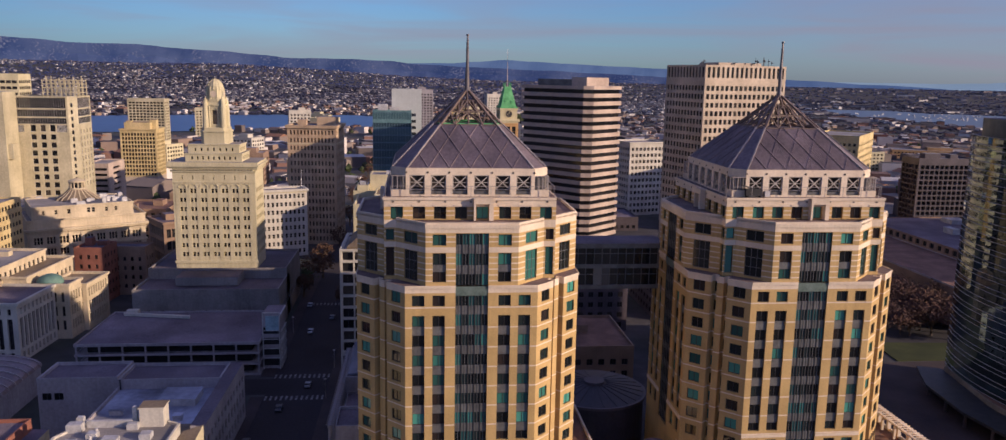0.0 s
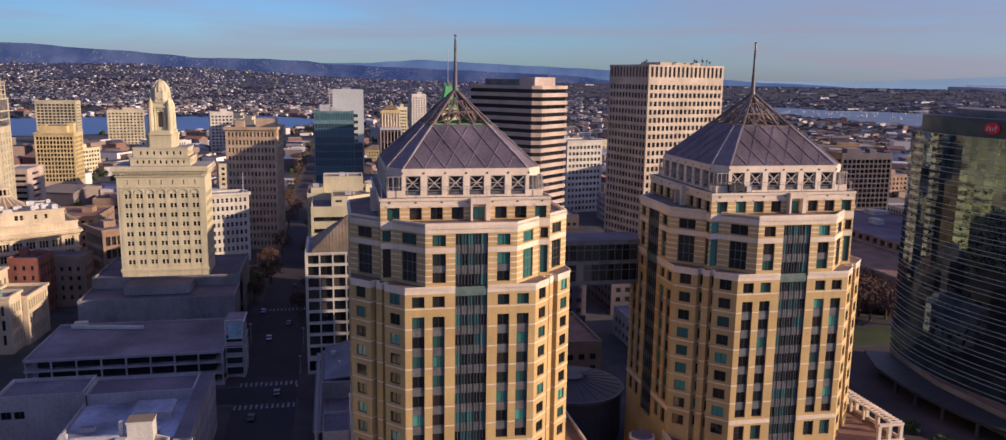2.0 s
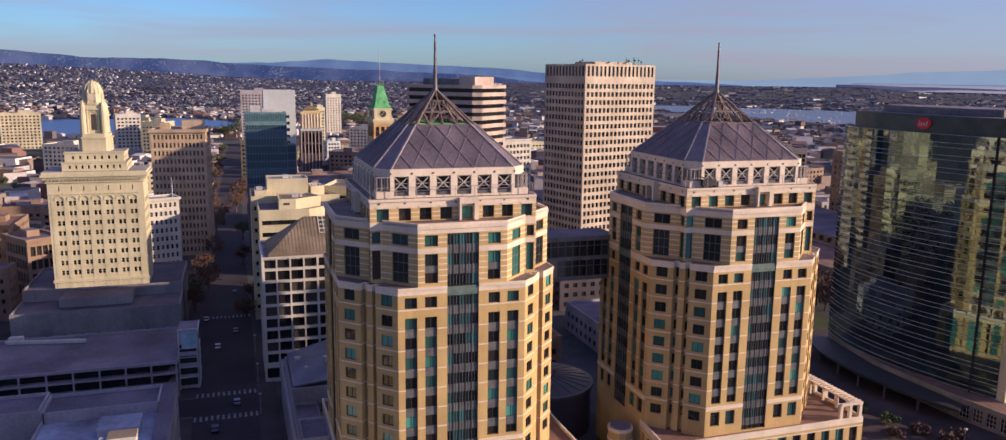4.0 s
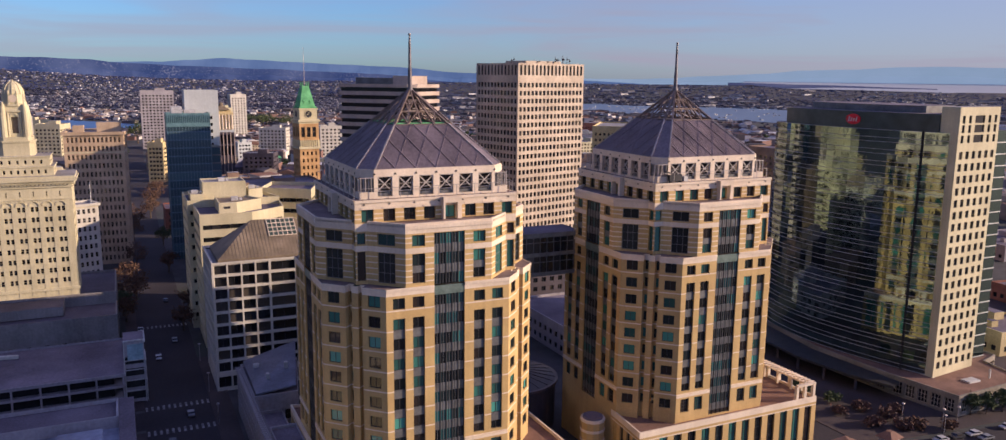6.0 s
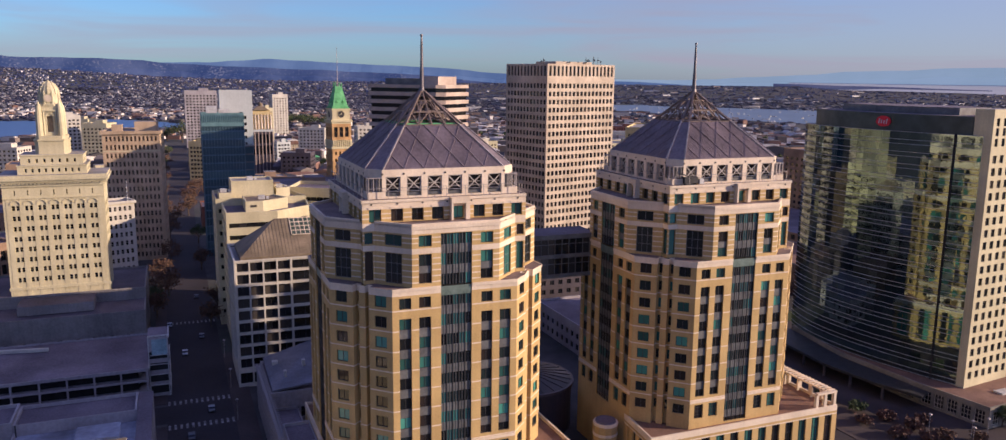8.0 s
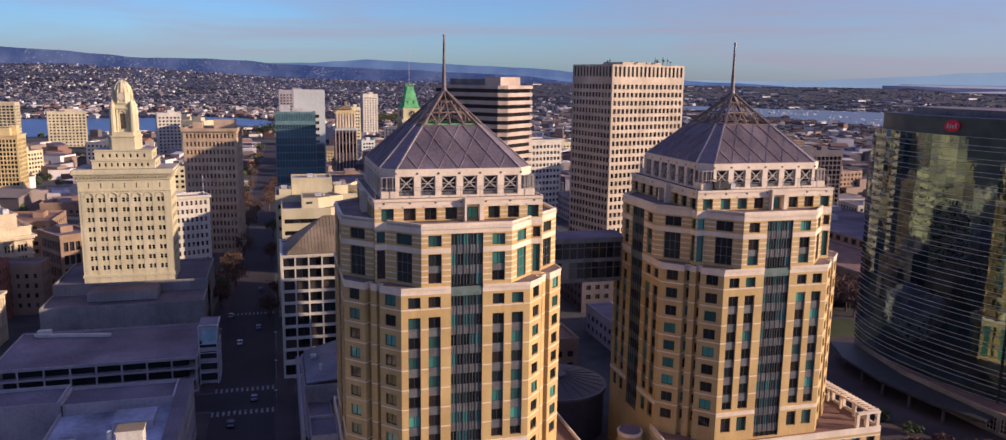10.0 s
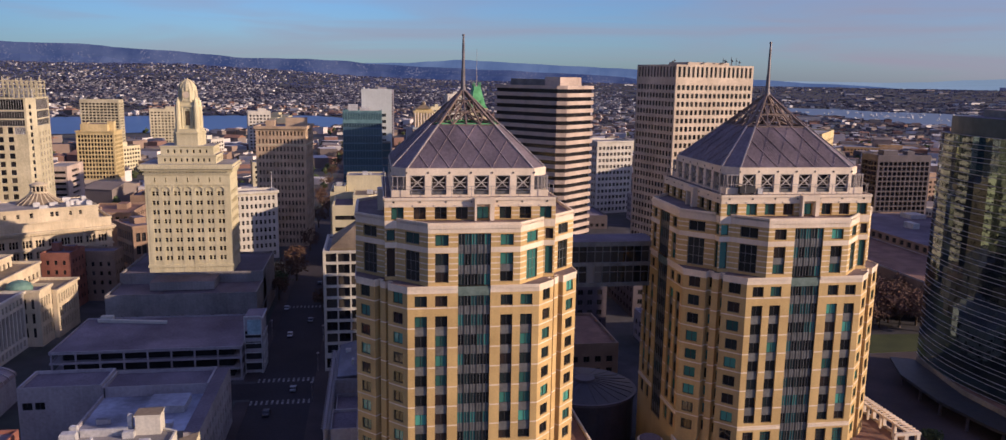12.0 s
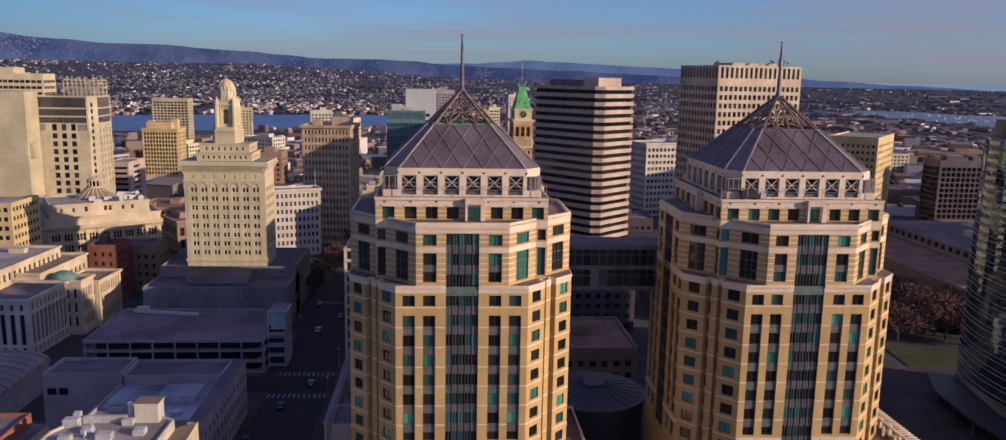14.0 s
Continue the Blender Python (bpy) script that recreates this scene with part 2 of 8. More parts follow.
NIGHTSTONE = surface("dark_roof_sheet", [(0.3, (0.040, 0.034, 0.042)), (0.7, (0.055, 0.047, 0.058))], 0.5, 0.1, 1.5, 0.05)
YELLOW = surface("yellow_render", [(0.3, (0.62, 0.48, 0.22)), (0.7, (0.70, 0.56, 0.28))], 0.8, 0.1, 1.5, 0.1, streak=0.12)
SANDPANEL = surface("sand_panel", [(0.3, (0.53, 0.47, 0.30)), (0.7, (0.60, 0.535, 0.355))], 0.8, 0.08, 1.5, 0.1, streak=0.15)
COPPER = surface("green_copper", [(0.3, (0.085, 0.38, 0.14)), (0.7, (0.14, 0.47, 0.19))], 0.7, 0.3, 2.0, 0.1)
GRAVEL = surface("gravel_roof", [(0.3, (0.28, 0.26, 0.245)), (0.7, (0.38, 0.355, 0.33))], 0.95, 0.07, 3.0, 0.2, blotch=0.45)
TARROOF = surface("tar_roof", [(0.3, (0.145, 0.118, 0.142)), (0.7, (0.215, 0.182, 0.208))], 0.9, 0.06, 2.0, 0.2, blotch=0.5)
BROWNROOF = surface("brown_roof", [(0.3, (0.22, 0.168, 0.105)), (0.7, (0.29, 0.225, 0.145))], 0.85, 0.15, 2.5, 0.15, streak=0.15)
REDROOF = surface("rust_roof", [(0.3, (0.20, 0.11, 0.075)), (0.7, (0.27, 0.155, 0.11))], 0.9, 0.15, 2.5, 0.15)
ASPHALT = surface("asphalt", [(0.3, (0.031, 0.025, 0.028)), (0.7, (0.045, 0.037, 0.040))], 0.9, 0.03, 1.2, 0.1, blotch=0.4)
PAVING = surface("paving", [(0.3, (0.046, 0.034, 0.034)), (0.7, (0.076, 0.057, 0.054))], 0.9, 0.06, 1.5, 0.1, blotch=0.3)
GRASS = surface("lawn", [(0.3, (0.036, 0.05, 0.012)), (0.7, (0.055, 0.068, 0.018))], 0.95, 0.1, 3.0, 0.3)
WATER = surface("lake_water", [(0.3, (0.035, 0.085, 0.21)), (0.7, (0.05, 0.105, 0.24))], 0.35, 0.004, 0.08, 0.25, spec=0.3, blotch=0.15)
CHANNELWATER = surface("estuary_water", [(0.3, (0.075, 0.125, 0.19)), (0.7, (0.095, 0.145, 0.21))], 0.35, 0.004, 0.08, 0.25, spec=0.3, blotch=0.15)
# pale base colour stands in for bright sky mirrored in the water
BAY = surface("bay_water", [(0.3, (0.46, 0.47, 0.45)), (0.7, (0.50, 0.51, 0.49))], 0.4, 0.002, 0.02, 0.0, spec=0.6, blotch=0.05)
LINE = surface("road_paint", [(0.3, (0.10, 0.095, 0.095)), (0.7, (0.36, 0.35, 0.34))], 0.8, 0.5, 3.0, 0.05, blotch=0.6)
GROUND = surface("city_ground", [(0.25, (0.052, 0.05, 0.06)), (0.45, (0.082, 0.077, 0.08)), (0.6, (0.045, 0.052, 0.042)), (0.75, (0.105, 0.097, 0.098))], 0.95, 0.012, 0.15, 0.0, blotch=0.5)
HOUSES = surface("house_walls", [(0.0, (0.62, 0.57, 0.53)), (0.16, (0.23, 0.19, 0.17)), (0.32, (0.74, 0.69, 0.64)), (0.44, (0.15, 0.125, 0.115)), (0.6, (0.30, 0.22, 0.17)), (0.74, (0.46, 0.43, 0.42)), (0.86, (0.24, 0.14, 0.11))], 0.85, 0.1, 1.0, 0.0, vary="island", blotch=0.15)
# muted, cooler copies of the house tones, with distance haze painted in
FARHOUSES = surface("hazed_house_walls", [(0.0, (0.32, 0.32, 0.34)), (0.14, (0.15, 0.15, 0.18)), (0.27, (0.60, 0.59, 0.58)), (0.46, (0.10, 0.105, 0.135)), (0.62, (0.19, 0.165, 0.17)), (0.78, (0.24, 0.25, 0.285)), (0.9, (0.15, 0.13, 0.14))], 0.85, 0.1, 1.0, 0.0, vary="island", blotch=0.15)
FARROOFS = surface("hazed_house_roofs", [(0.0, (0.09, 0.095, 0.125)), (0.3, (0.145, 0.145, 0.165)), (0.5, (0.15, 0.125, 0.13)), (0.65, (0.07, 0.075, 0.10)), (0.82, (0.29, 0.30, 0.325)), (0.92, (0.12, 0.115, 0.13))], 0.85, 0.1, 1.0, 0.0, vary="island", blotch=0.15)
HROOFS = surface("house_roofs", [(0.0, (0.13, 0.11, 0.10)), (0.25, (0.24, 0.20, 0.17)), (0.45, (0.30, 0.16, 0.10)), (0.6, (0.08, 0.075, 0.075)), (0.75, (0.55, 0.52, 0.49)), (0.9, (0.20, 0.12, 0.09))], 0.85, 0.1, 1.0, 0.0, vary="island", blotch=0.15)
BARK = surface("bark", [(0.3, (0.10, 0.075, 0.055)), (0.7, (0.15, 0.115, 0.085))], 0.95, 1.0, 6.0, 0.3)
LEAF = surface("leaves", [(0.0, (0.045, 0.065, 0.025)), (0.4, (0.06, 0.085, 0.03)), (0.75, (0.085, 0.10, 0.04))], 0.9, 0.5, 3.0, 0.0, vary="island")
RUSSET = surface("autumn_leaves", [(0.0, (0.10, 0.055, 0.034)), (0.4, (0.122, 0.065, 0.037)), (0.75, (0.08, 0.048, 0.033))], 0.9, 0.5, 3.0, 0.0, vary="island")
BAREWOOD = surface("bare_twigs", [(0.0, (0.085, 0.045, 0.035)), (0.4, (0.115, 0.06, 0.042)), (0.75, (0.065, 0.038, 0.032))], 0.9, 0.5, 3.0, 0.0, vary="island")
# tree tones shifted to blue, so distance haze sits in the colour
FARWOOD = surface("hazed_woods", [(0.0, (0.030, 0.034, 0.066)), (0.5, (0.042, 0.046, 0.085)), (0.8, (0.062, 0.062, 0.10))], 0.95, 0.02, 0.3, 0.0, vary="island")
HILLWOOD = surface("haze_blue_woods", [(0.0, (0.056, 0.077, 0.18)), (0.5, (0.066, 0.088, 0.195)), (0.8, (0.082, 0.10, 0.205))], 0.95, 0.02, 0.3, 0.0, vary="island")
RED = surface("red_sign", [(0.3, (0.75, 0.02, 0.04)), (0.7, (0.80, 0.03, 0.05))], 0.5, 0.5, 2.0, 0.0)
CARPAINT = glass("car_paint", [(0.0, (0.45, 0.45, 0.45)), (0.35, (0.04, 0.04, 0.045)), (0.6, (0.20, 0.205, 0.215)), (0.8, (0.30, 0.03, 0.03)), (0.88, (0.6, 0.59, 0.57))], rough=0.4)
RUBBER = surface("tyre_rubber", [(0.3, (0.02, 0.02, 0.02)), (0.7, (0.03, 0.03, 0.03))], 0.9, 1.0, 6.0, 0.0)
SLATE = surface("blue_grey_roof", [(0.3, (0.15, 0.16, 0.205)), (0.7, (0.20, 0.21, 0.26))], 0.45, 0.15, 1.5, 0.05, metal=0.2, streak=0.15)
ROOFSTUFF = surface("rooftop_metal", [(0.3, (0.50, 0.49, 0.47)), (0.7, (0.60, 0.59, 0.57))], 0.6, 0.4, 2.0, 0.05, metal=0.2)


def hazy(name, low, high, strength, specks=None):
    """A ridge kilometres off: haze is painted into its colour and a faint glow."""
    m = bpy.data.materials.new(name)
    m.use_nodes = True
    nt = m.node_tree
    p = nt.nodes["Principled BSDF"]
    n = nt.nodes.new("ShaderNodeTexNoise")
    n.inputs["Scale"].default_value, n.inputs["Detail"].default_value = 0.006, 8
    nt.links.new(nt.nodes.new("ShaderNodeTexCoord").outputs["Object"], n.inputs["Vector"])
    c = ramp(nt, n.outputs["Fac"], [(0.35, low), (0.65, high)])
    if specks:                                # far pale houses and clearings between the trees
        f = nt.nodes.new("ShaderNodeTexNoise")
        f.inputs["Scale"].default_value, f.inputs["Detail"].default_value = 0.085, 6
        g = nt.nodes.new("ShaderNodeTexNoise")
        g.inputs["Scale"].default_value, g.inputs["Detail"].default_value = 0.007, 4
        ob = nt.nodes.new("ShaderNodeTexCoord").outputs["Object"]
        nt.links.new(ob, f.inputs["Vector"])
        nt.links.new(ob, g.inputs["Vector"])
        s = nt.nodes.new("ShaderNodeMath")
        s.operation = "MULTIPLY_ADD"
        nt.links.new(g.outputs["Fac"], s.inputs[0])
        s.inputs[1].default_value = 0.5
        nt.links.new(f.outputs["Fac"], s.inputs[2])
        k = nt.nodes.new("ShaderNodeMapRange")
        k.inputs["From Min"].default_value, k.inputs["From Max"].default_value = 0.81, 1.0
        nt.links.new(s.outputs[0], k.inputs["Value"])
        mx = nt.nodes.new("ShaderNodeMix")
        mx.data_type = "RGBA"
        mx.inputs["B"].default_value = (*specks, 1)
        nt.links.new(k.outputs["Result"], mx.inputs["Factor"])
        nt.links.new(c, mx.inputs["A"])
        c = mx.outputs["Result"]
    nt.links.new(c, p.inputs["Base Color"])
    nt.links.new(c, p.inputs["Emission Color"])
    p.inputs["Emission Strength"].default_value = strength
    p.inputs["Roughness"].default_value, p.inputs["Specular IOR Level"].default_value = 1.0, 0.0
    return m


# blue tones and emission stand in for the haze before each ridge
HILL = hazy("haze_blue_hill", (0.023, 0.041, 0.098), (0.055, 0.077, 0.138), 0.45, (0.105, 0.118, 0.16))
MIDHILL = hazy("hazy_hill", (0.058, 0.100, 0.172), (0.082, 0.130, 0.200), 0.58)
FARHILL = hazy("haze_pale_mountain", (0.185, 0.258, 0.268), (0.200, 0.272, 0.285), 0.7)
SPIT = hazy("hazed_spit", (0.050, 0.060, 0.098), (0.066, 0.076, 0.115), 0.5)

# ---- mesh helpers ----
class MB:
    """Collects faces with a material slot each, and turns them into one mesh."""

    def __init__(self):
        self.v, self.f, self.m = [], [], []

    def face(self, pts, mat=0):
        n = len(self.v)
        self.v.extend(tuple(p) for p in pts)
        self.f.append(tuple(range(n, n + len(pts))))
        self.m.append(mat)

    def box(self, x0, y0, z0, x1, y1, z1, mat=0, top=None, bottom=True):
        n = len(self.v)
        self.v += [(x0, y0, z0), (x1, y0, z0), (x1, y1, z0), (x0, y1, z0), (x0, y0, z1), (x1, y0, z1), (x1, y1, z1), (x0, y1, z1)]
        for q in ((0, 1, 5, 4), (1, 2, 6, 5), (2, 3, 7, 6), (3, 0, 4, 7)):
            self.f.append(tuple(n + i for i in q))
            self.m.append(mat)
        self.f.append((n + 4, n + 5, n + 6, n + 7))
        self.m.append(mat if top is None else top)
        if bottom:
            self.f.append((n + 3, n + 2, n + 1, n))
            self.m.append(mat)

    def prism(self, poly, z0, z1, mat=0, top=None, grow=1.0, lid=True, bottom=False):
        """A prism on a counter-clockwise outline; grow scales the outline at the top."""
        n, k = len(self.v), len(poly)
        cx, cy = sum(p[0] for p in poly) / k, sum(p[1] for p in poly) / k
        self.v += [(x, y, z0) for x, y in poly] + [(cx + (x - cx) * grow, cy + (y - cy) * grow, z1) for x, y in poly]
        for i in range(k):
            j = (i + 1) % k
            self.f.append((n + i, n + j, n + k + j, n + k + i))
            self.m.append(mat)
        if lid:
            self.f.append(tuple(n + k + i for i in range(k)))
            self.m.append(mat if top is None else top)
        if bottom:
            self.f.append(tuple(n + k - 1 - i for i in range(k)))
            self.m.append(mat)

    def beam(self, a, b, w, mat=0):
        a, b = Vector(a), Vector(b)
        d = (b - a).normalized()
        s = d.cross(Vector((0, 0, 1)))
        s = s.normalized() if s.length > 1e-3 else Vector((1, 0, 0))
        u = s.cross(d).normalized()
        h = w / 2
        n = len(self.v)
        for p in (a, b):
            self.v += [tuple(p + s * i * h + u * j * h) for i, j in ((-1, -1), (1, -1), (1, 1), (-1, 1))]
        for q in ((0, 1, 5, 4), (1, 2, 6, 5), (2, 3, 7, 6), (3, 0, 4, 7), (4, 5, 6, 7), (3, 2, 1, 0)):
            self.f.append(tuple(n + i for i in q))
            self.m.append(mat)

    def tube(self, x, y, z0, z1, r0, r1, k=12, mat=0):
        self.prism([(x + r0 * math.cos(2 * math.pi * i / k), y + r0 * math.sin(2 * math.pi * i / k)) for i in range(k)], z0, z1, mat, grow=r1 / r0)

    def wall(self, a, b, z0, z1, holes=(), depth=0.4, mat=0, bands=(), reveal=None):
        """An upright wall from a to b (its outside to the right of that way) with recessed openings (u0, u1, z0, z1) and bands (z0, z1, slot)."""
        ax, ay = a
        L = math.hypot(b[0] - ax, b[1] - ay)
        dx, dy = (b[0] - ax) / L, (b[1] - ay) / L
        nx, ny = -dy, dx          # inwards
        us, vs = {0.0, round(L, 3)}, {round(z0, 3), round(z1, 3)}
        hs = []
        for h in holes:
            h = tuple(round(c, 3) for c in h)
            if h[2] >= z0 - 1e-6 and h[3] <= z1 + 1e-6 and h[0] > -1e-6 and h[1] < L + 1e-6:
                hs.append(h)
                us |= {h[0], h[1]}
                vs |= {h[2], h[3]}
        for c0, c1, _ in bands:
            vs |= {round(c, 3) for c in (c0, c1) if z0 < c < z1}
        us, vs = sorted(us), sorted(vs)
        iu, iv = {c: i for i, c in enumerate(us)}, {c: i for i, c in enumerate(vs)}
        gone = set()
        for h in hs:
            for i in range(iu[h[0]], iu[h[1]]):
                for j in range(iv[h[2]], iv[h[3]]):
                    gone.add((i, j))
        n = len(self.v)
        w = len(us)
        for z in vs:
            for u in us:
                self.v.append((ax + dx * u, ay + dy * u, z))
        for j in range(len(vs) - 1):
            zc = (vs[j] + vs[j + 1]) / 2
            k = mat
            for c0, c1, s in bands:
                if c0 < zc < c1:
                    k = s
            for i in range(w - 1):
                if (i, j) not in gone:
                    self.f.append((n + j * w + i, n + j * w + i + 1, n + (j + 1) * w + i + 1, n + (j + 1) * w + i))
                    self.m.append(k)
        r = mat if reveal is None else reveal
        for u0, u1, v0, v1 in hs:
            o = [(ax + dx * u, ay + dy * u, v) for u, v in ((u0, v0), (u1, v0), (u1, v1), (u0, v1))]
            i = [(x + nx * depth, y + ny * depth, z) for x, y, z in o]
            for p in range(4):
                q = (p + 1) % 4
                self.face((o[p], i[p], i[q], o[q])[::-1], r)
        return hs

    def mesh(self, name, mats, weld=False):
        me = bpy.data.meshes.new(name)
        if weld:
            seen, vs, at = {}, [], []
            for v in self.v:
                key = (round(v[0], 3), round(v[1], 3), round(v[2], 3))
                if key not in seen:
                    seen[key] = len(vs)
                    vs.append(v)
                at.append(seen[key])
            keep = [(tuple(at[i] for i in f), m) for f, m in zip(self.f, self.m)]
            keep = [(f, m) for f, m in keep if len(set(f)) == len(f)]
            self.v, self.f, self.m = vs, [f for f, _ in keep], [m for _, m in keep]
        me.from_pydata(self.v, [], self.f)
        for m in mats:
            me.materials.append(m)
        me.polygons.foreach_set("material_index", self.m)
        me.update()
        return me


def thing(name, x, y, z, angle, label, category, group="", kind=""):
    ob = new(name)
    ob.matrix_basis = pose(x, y, z, 0, 0, angle)
    return tagged(ob, label, category, group, kind)


WELDED = {"clock_face", "wall", "attic", "podium", "end_slab", "rear_wing", "crown", "clock_stage", "roof"}


def part(name, mb, mats, parent, label="", m=None, kind=""):
    me = mb if isinstance(mb, bpy.types.Mesh) else mb.mesh(name, mats, name in WELDED)
    ob = new(name, me)
    ob.parent = parent
    if m is not None:
        ob.matrix_basis = m
    return tagged(ob, label, kind=kind)


def pieces(name, boxes, mats, parent, m=None):
    """One part for each box (x0, y0, z0, x1, y1, z1); boxes of one size share a mesh."""
    made = {}
    for q in boxes:
        size = tuple(round(q[i + 3] - q[i], 3) for i in range(3))
        if size not in made:
            b = MB()
            b.box(0, 0, 0, *size)
            made[size] = b.mesh(name, mats)
        at = Matrix.Translation(q[:3])
        part(name, made[size], None, parent, m=at if m is None else m @ at)


PANES = {}


def pane_mesh(w, h, style, glass_mat, frame_mat):
    """One window, its lower left corner at the origin, looking along -y: pane, frame, and mullions by style (columns, rows)."""
    key = (round(w, 2), round(h, 2), style, glass_mat.name, frame_mat.name)
    if key not in PANES:
        b = MB()
        window_into(b, (0, 0, 0), 0.0, w, h, style)
        PANES[key] = b.mesh("window", [glass_mat, frame_mat])
    return PANES[key]


def window_into(b, o, ang, w, h, style):
    """One connected sheet: bars on the front plane, panes set back behind them."""
    t, p = 0.1, 0.08

    def cuts(size, n):
        c = [0.0]
        for i in range(n):
            c += [t if i == 0 else size * i / n + t / 2, size - t if i == n - 1 else size * (i + 1) / n - t / 2]
        return c + [size]
    us, vs = cuts(w, style[0]), cuts(h, style[1])
    c, s = math.cos(ang), math.sin(ang)
    index = {}

    def vert(i, j, y):
        if (i, j, y) not in index:
            index[i, j, y] = len(b.v)
            b.v.append((o[0] + c * us[i] - s * y, o[1] + s * us[i] + c * y, o[2] + vs[j]))
        return index[i, j, y]
    pane = lambda i, j: i % 2 == 1 and j % 2 == 1
    for i in range(len(us) - 1):
        for j in range(len(vs) - 1):
            y = 0.0 if pane(i, j) else -p
            b.f.append((vert(i, j, y), vert(i + 1, j, y), vert(i + 1, j + 1, y), vert(i, j + 1, y)))
            b.m.append(0 if pane(i, j) else 1)
            if pane(i, j):
                ring = [(i, j), (i + 1, j), (i + 1, j + 1), (i, j + 1)]
                for k in range(4):
                    q, r = ring[k], ring[(k + 1) % 4]
                    b.f.append((vert(*q, -p), vert(*r, -p), vert(*r, 0.0), vert(*q, 0.0)))
                    b.m.append(1)


def plain_into(b, o, ang, w, h):
    c, s = math.cos(ang), math.sin(ang)
    b.face([(o[0] + c * x, o[1] + s * x, o[2] + z) for x, z in ((0, 0), (w, 0), (w, h), (0, h))], 0)


class Glazing:
    """Gathers the windows of one building; the first ones become parts, the rest one joined part."""

    def __init__(self, limit=300):
        self.near, self.far, self.limit = [], [], limit

    def add(self, a, b, holes, depth, style=(2, 1), far=False):
        L = math.hypot(b[0] - a[0], b[1] - a[1])
        dx, dy = (b[0] - a[0]) / L, (b[1] - a[1]) / L
        for u0, u1, v0, v1 in holes:
            o = (a[0] + dx * u0 - dy * depth, a[1] + dy * u0 + dx * depth, v0)
            (self.far if far else self.near).append((o, math.atan2(dy, dx), u1 - u0, v1 - v0, style))

    def build(self, parent, glass_mat, frame_mat, glass_far=None, label=""):
        keep, rest = self.near[:self.limit], self.near[self.limit:] + self.far
        for o, ang, w, h, style in keep:
            part("window", pane_mesh(w, h, style, glass_mat, frame_mat), None, parent, label, Matrix.Translation(o) @ Matrix.Rotation(ang, 4, "Z"))
        if rest:
            b = MB()
            for o, ang, w, h, style in rest:
                plain_into(b, o, ang, w, h)
            part("windows_beyond", b, [glass_far or glass_mat], parent, kind="stuff")


def grid(L, n, w, v0, pitch, rows, h, margin=0.0):
    """Openings: n columns of width w spread over a wall L long, rows of height h from v0 up by pitch."""
    step = (L - 2 * margin) / n
    return [(margin + step * (i + 0.5) - w / 2, margin + step * (i + 0.5) + w / 2, v0 + pitch * j, v0 + pitch * j + h) for j in range(rows) for i in range(n)]


def rect(w, d):
    return [(-w / 2, -d / 2), (w / 2, -d / 2), (w / 2, d / 2), (-w / 2, d / 2)]


def rooftop(b, poly, z, wall_slot, roof_slot, parapet=0.9, t=0.4):
    """A flat roof behind a parapet on the outline."""
    k = len(poly)
    cx, cy = sum(p[0] for p in poly) / k, sum(p[1] for p in poly) / k
    inner = []
    for x, y in poly:
        r = math.hypot(x - cx, y - cy)
        s = (r - t * 1.4) / r
        inner.append((cx + (x - cx) * s, cy + (y - cy) * s))
    for i in range(k):
        j = (i + 1) % k
        b.face(((*poly[i], z), (*poly[j], z), (*inner[j], z), (*inner[i], z)), wall_slot)
        b.face(((*inner[i], z), (*inner[j], z), (*inner[j], z - parapet), (*inner[i], z - parapet)), wall_slot)
    b.face([(x, y, z - parapet) for x, y in inner], roof_slot)


def block(name, label, category, x, y, angle, w, d, h, fh, rows, cols, win, mats, v0=None, depth=0.3, style=(2, 1), margin=1.0, near=(0, 1, 3),
          frame_mat=None, glass_mat=None, bands=(), limit=300, cornice=None, side_cols=None, z=0.0, penthouse=(), parapet=0.9, group="", faces=None, extra=()):
    """A block with punched windows on all sides; x, y is its middle. mats: wall, roof, band. win: width, height."""
    root = thing(name, x, y, z, angle, label, category, group)
    b, gl = MB(), Glazing(limit)
    poly = rect(w, d)
    v0 = fh * 0.35 if v0 is None else v0
    for k in range(4):
        a, c = poly[k], poly[(k + 1) % 4]
        L = math.hypot(c[0] - a[0], c[1] - a[1])
        n = cols if k % 2 == 0 else (side_cols or max(1, round(cols * d / w)))
        hs = grid(L, n, min(win[0], (L - 2 * margin) / n - 0.02), v0, fh, rows, win[1], margin) if faces is None or k in faces else []
        for e0, e1, ew in extra:
            hs = hs + grid(L, n, ew, e0, 99.0, 1, e1 - e0, margin)
        hs = b.wall(a, c, 0, h, hs, depth, 0, bands)
        gl.add(a, c, hs, depth, style, far=k not in near)
    rooftop(b, poly, h, 0, 1, parapet)
    part("wall", b, mats, root)
    if cornice:
        c = MB()
        o, t = cornice[0], cornice[1]
        W, D = w / 2, d / 2
        for x0, y0, x1, y1 in ((-W - o, -D - o, W + o, -D), (-W - o, D, W + o, D + o), (-W - o, -D, -W, D), (W, -D, W + o, D)):
            c.box(x0, y0, h - t, x1, y1, h + 0.05)
        part("cornice", c, [mats[0]], root)
    for px, py, pw, pd, ph in penthouse:
        c = MB()
        c.box(px - pw / 2, py - pd / 2, h - parapet, px + pw / 2, py + pd / 2, h + ph, 0, 1)
        part("penthouse", c, mats[:2], root)
    gl.build(root, glass_mat or GLASS, frame_mat or DARK, GLASS_I)
    return root

# ---- the ground, water and hills ----
def bearing(x, y):
    return math.degrees(math.atan2(x, y)), math.hypot(x, y)


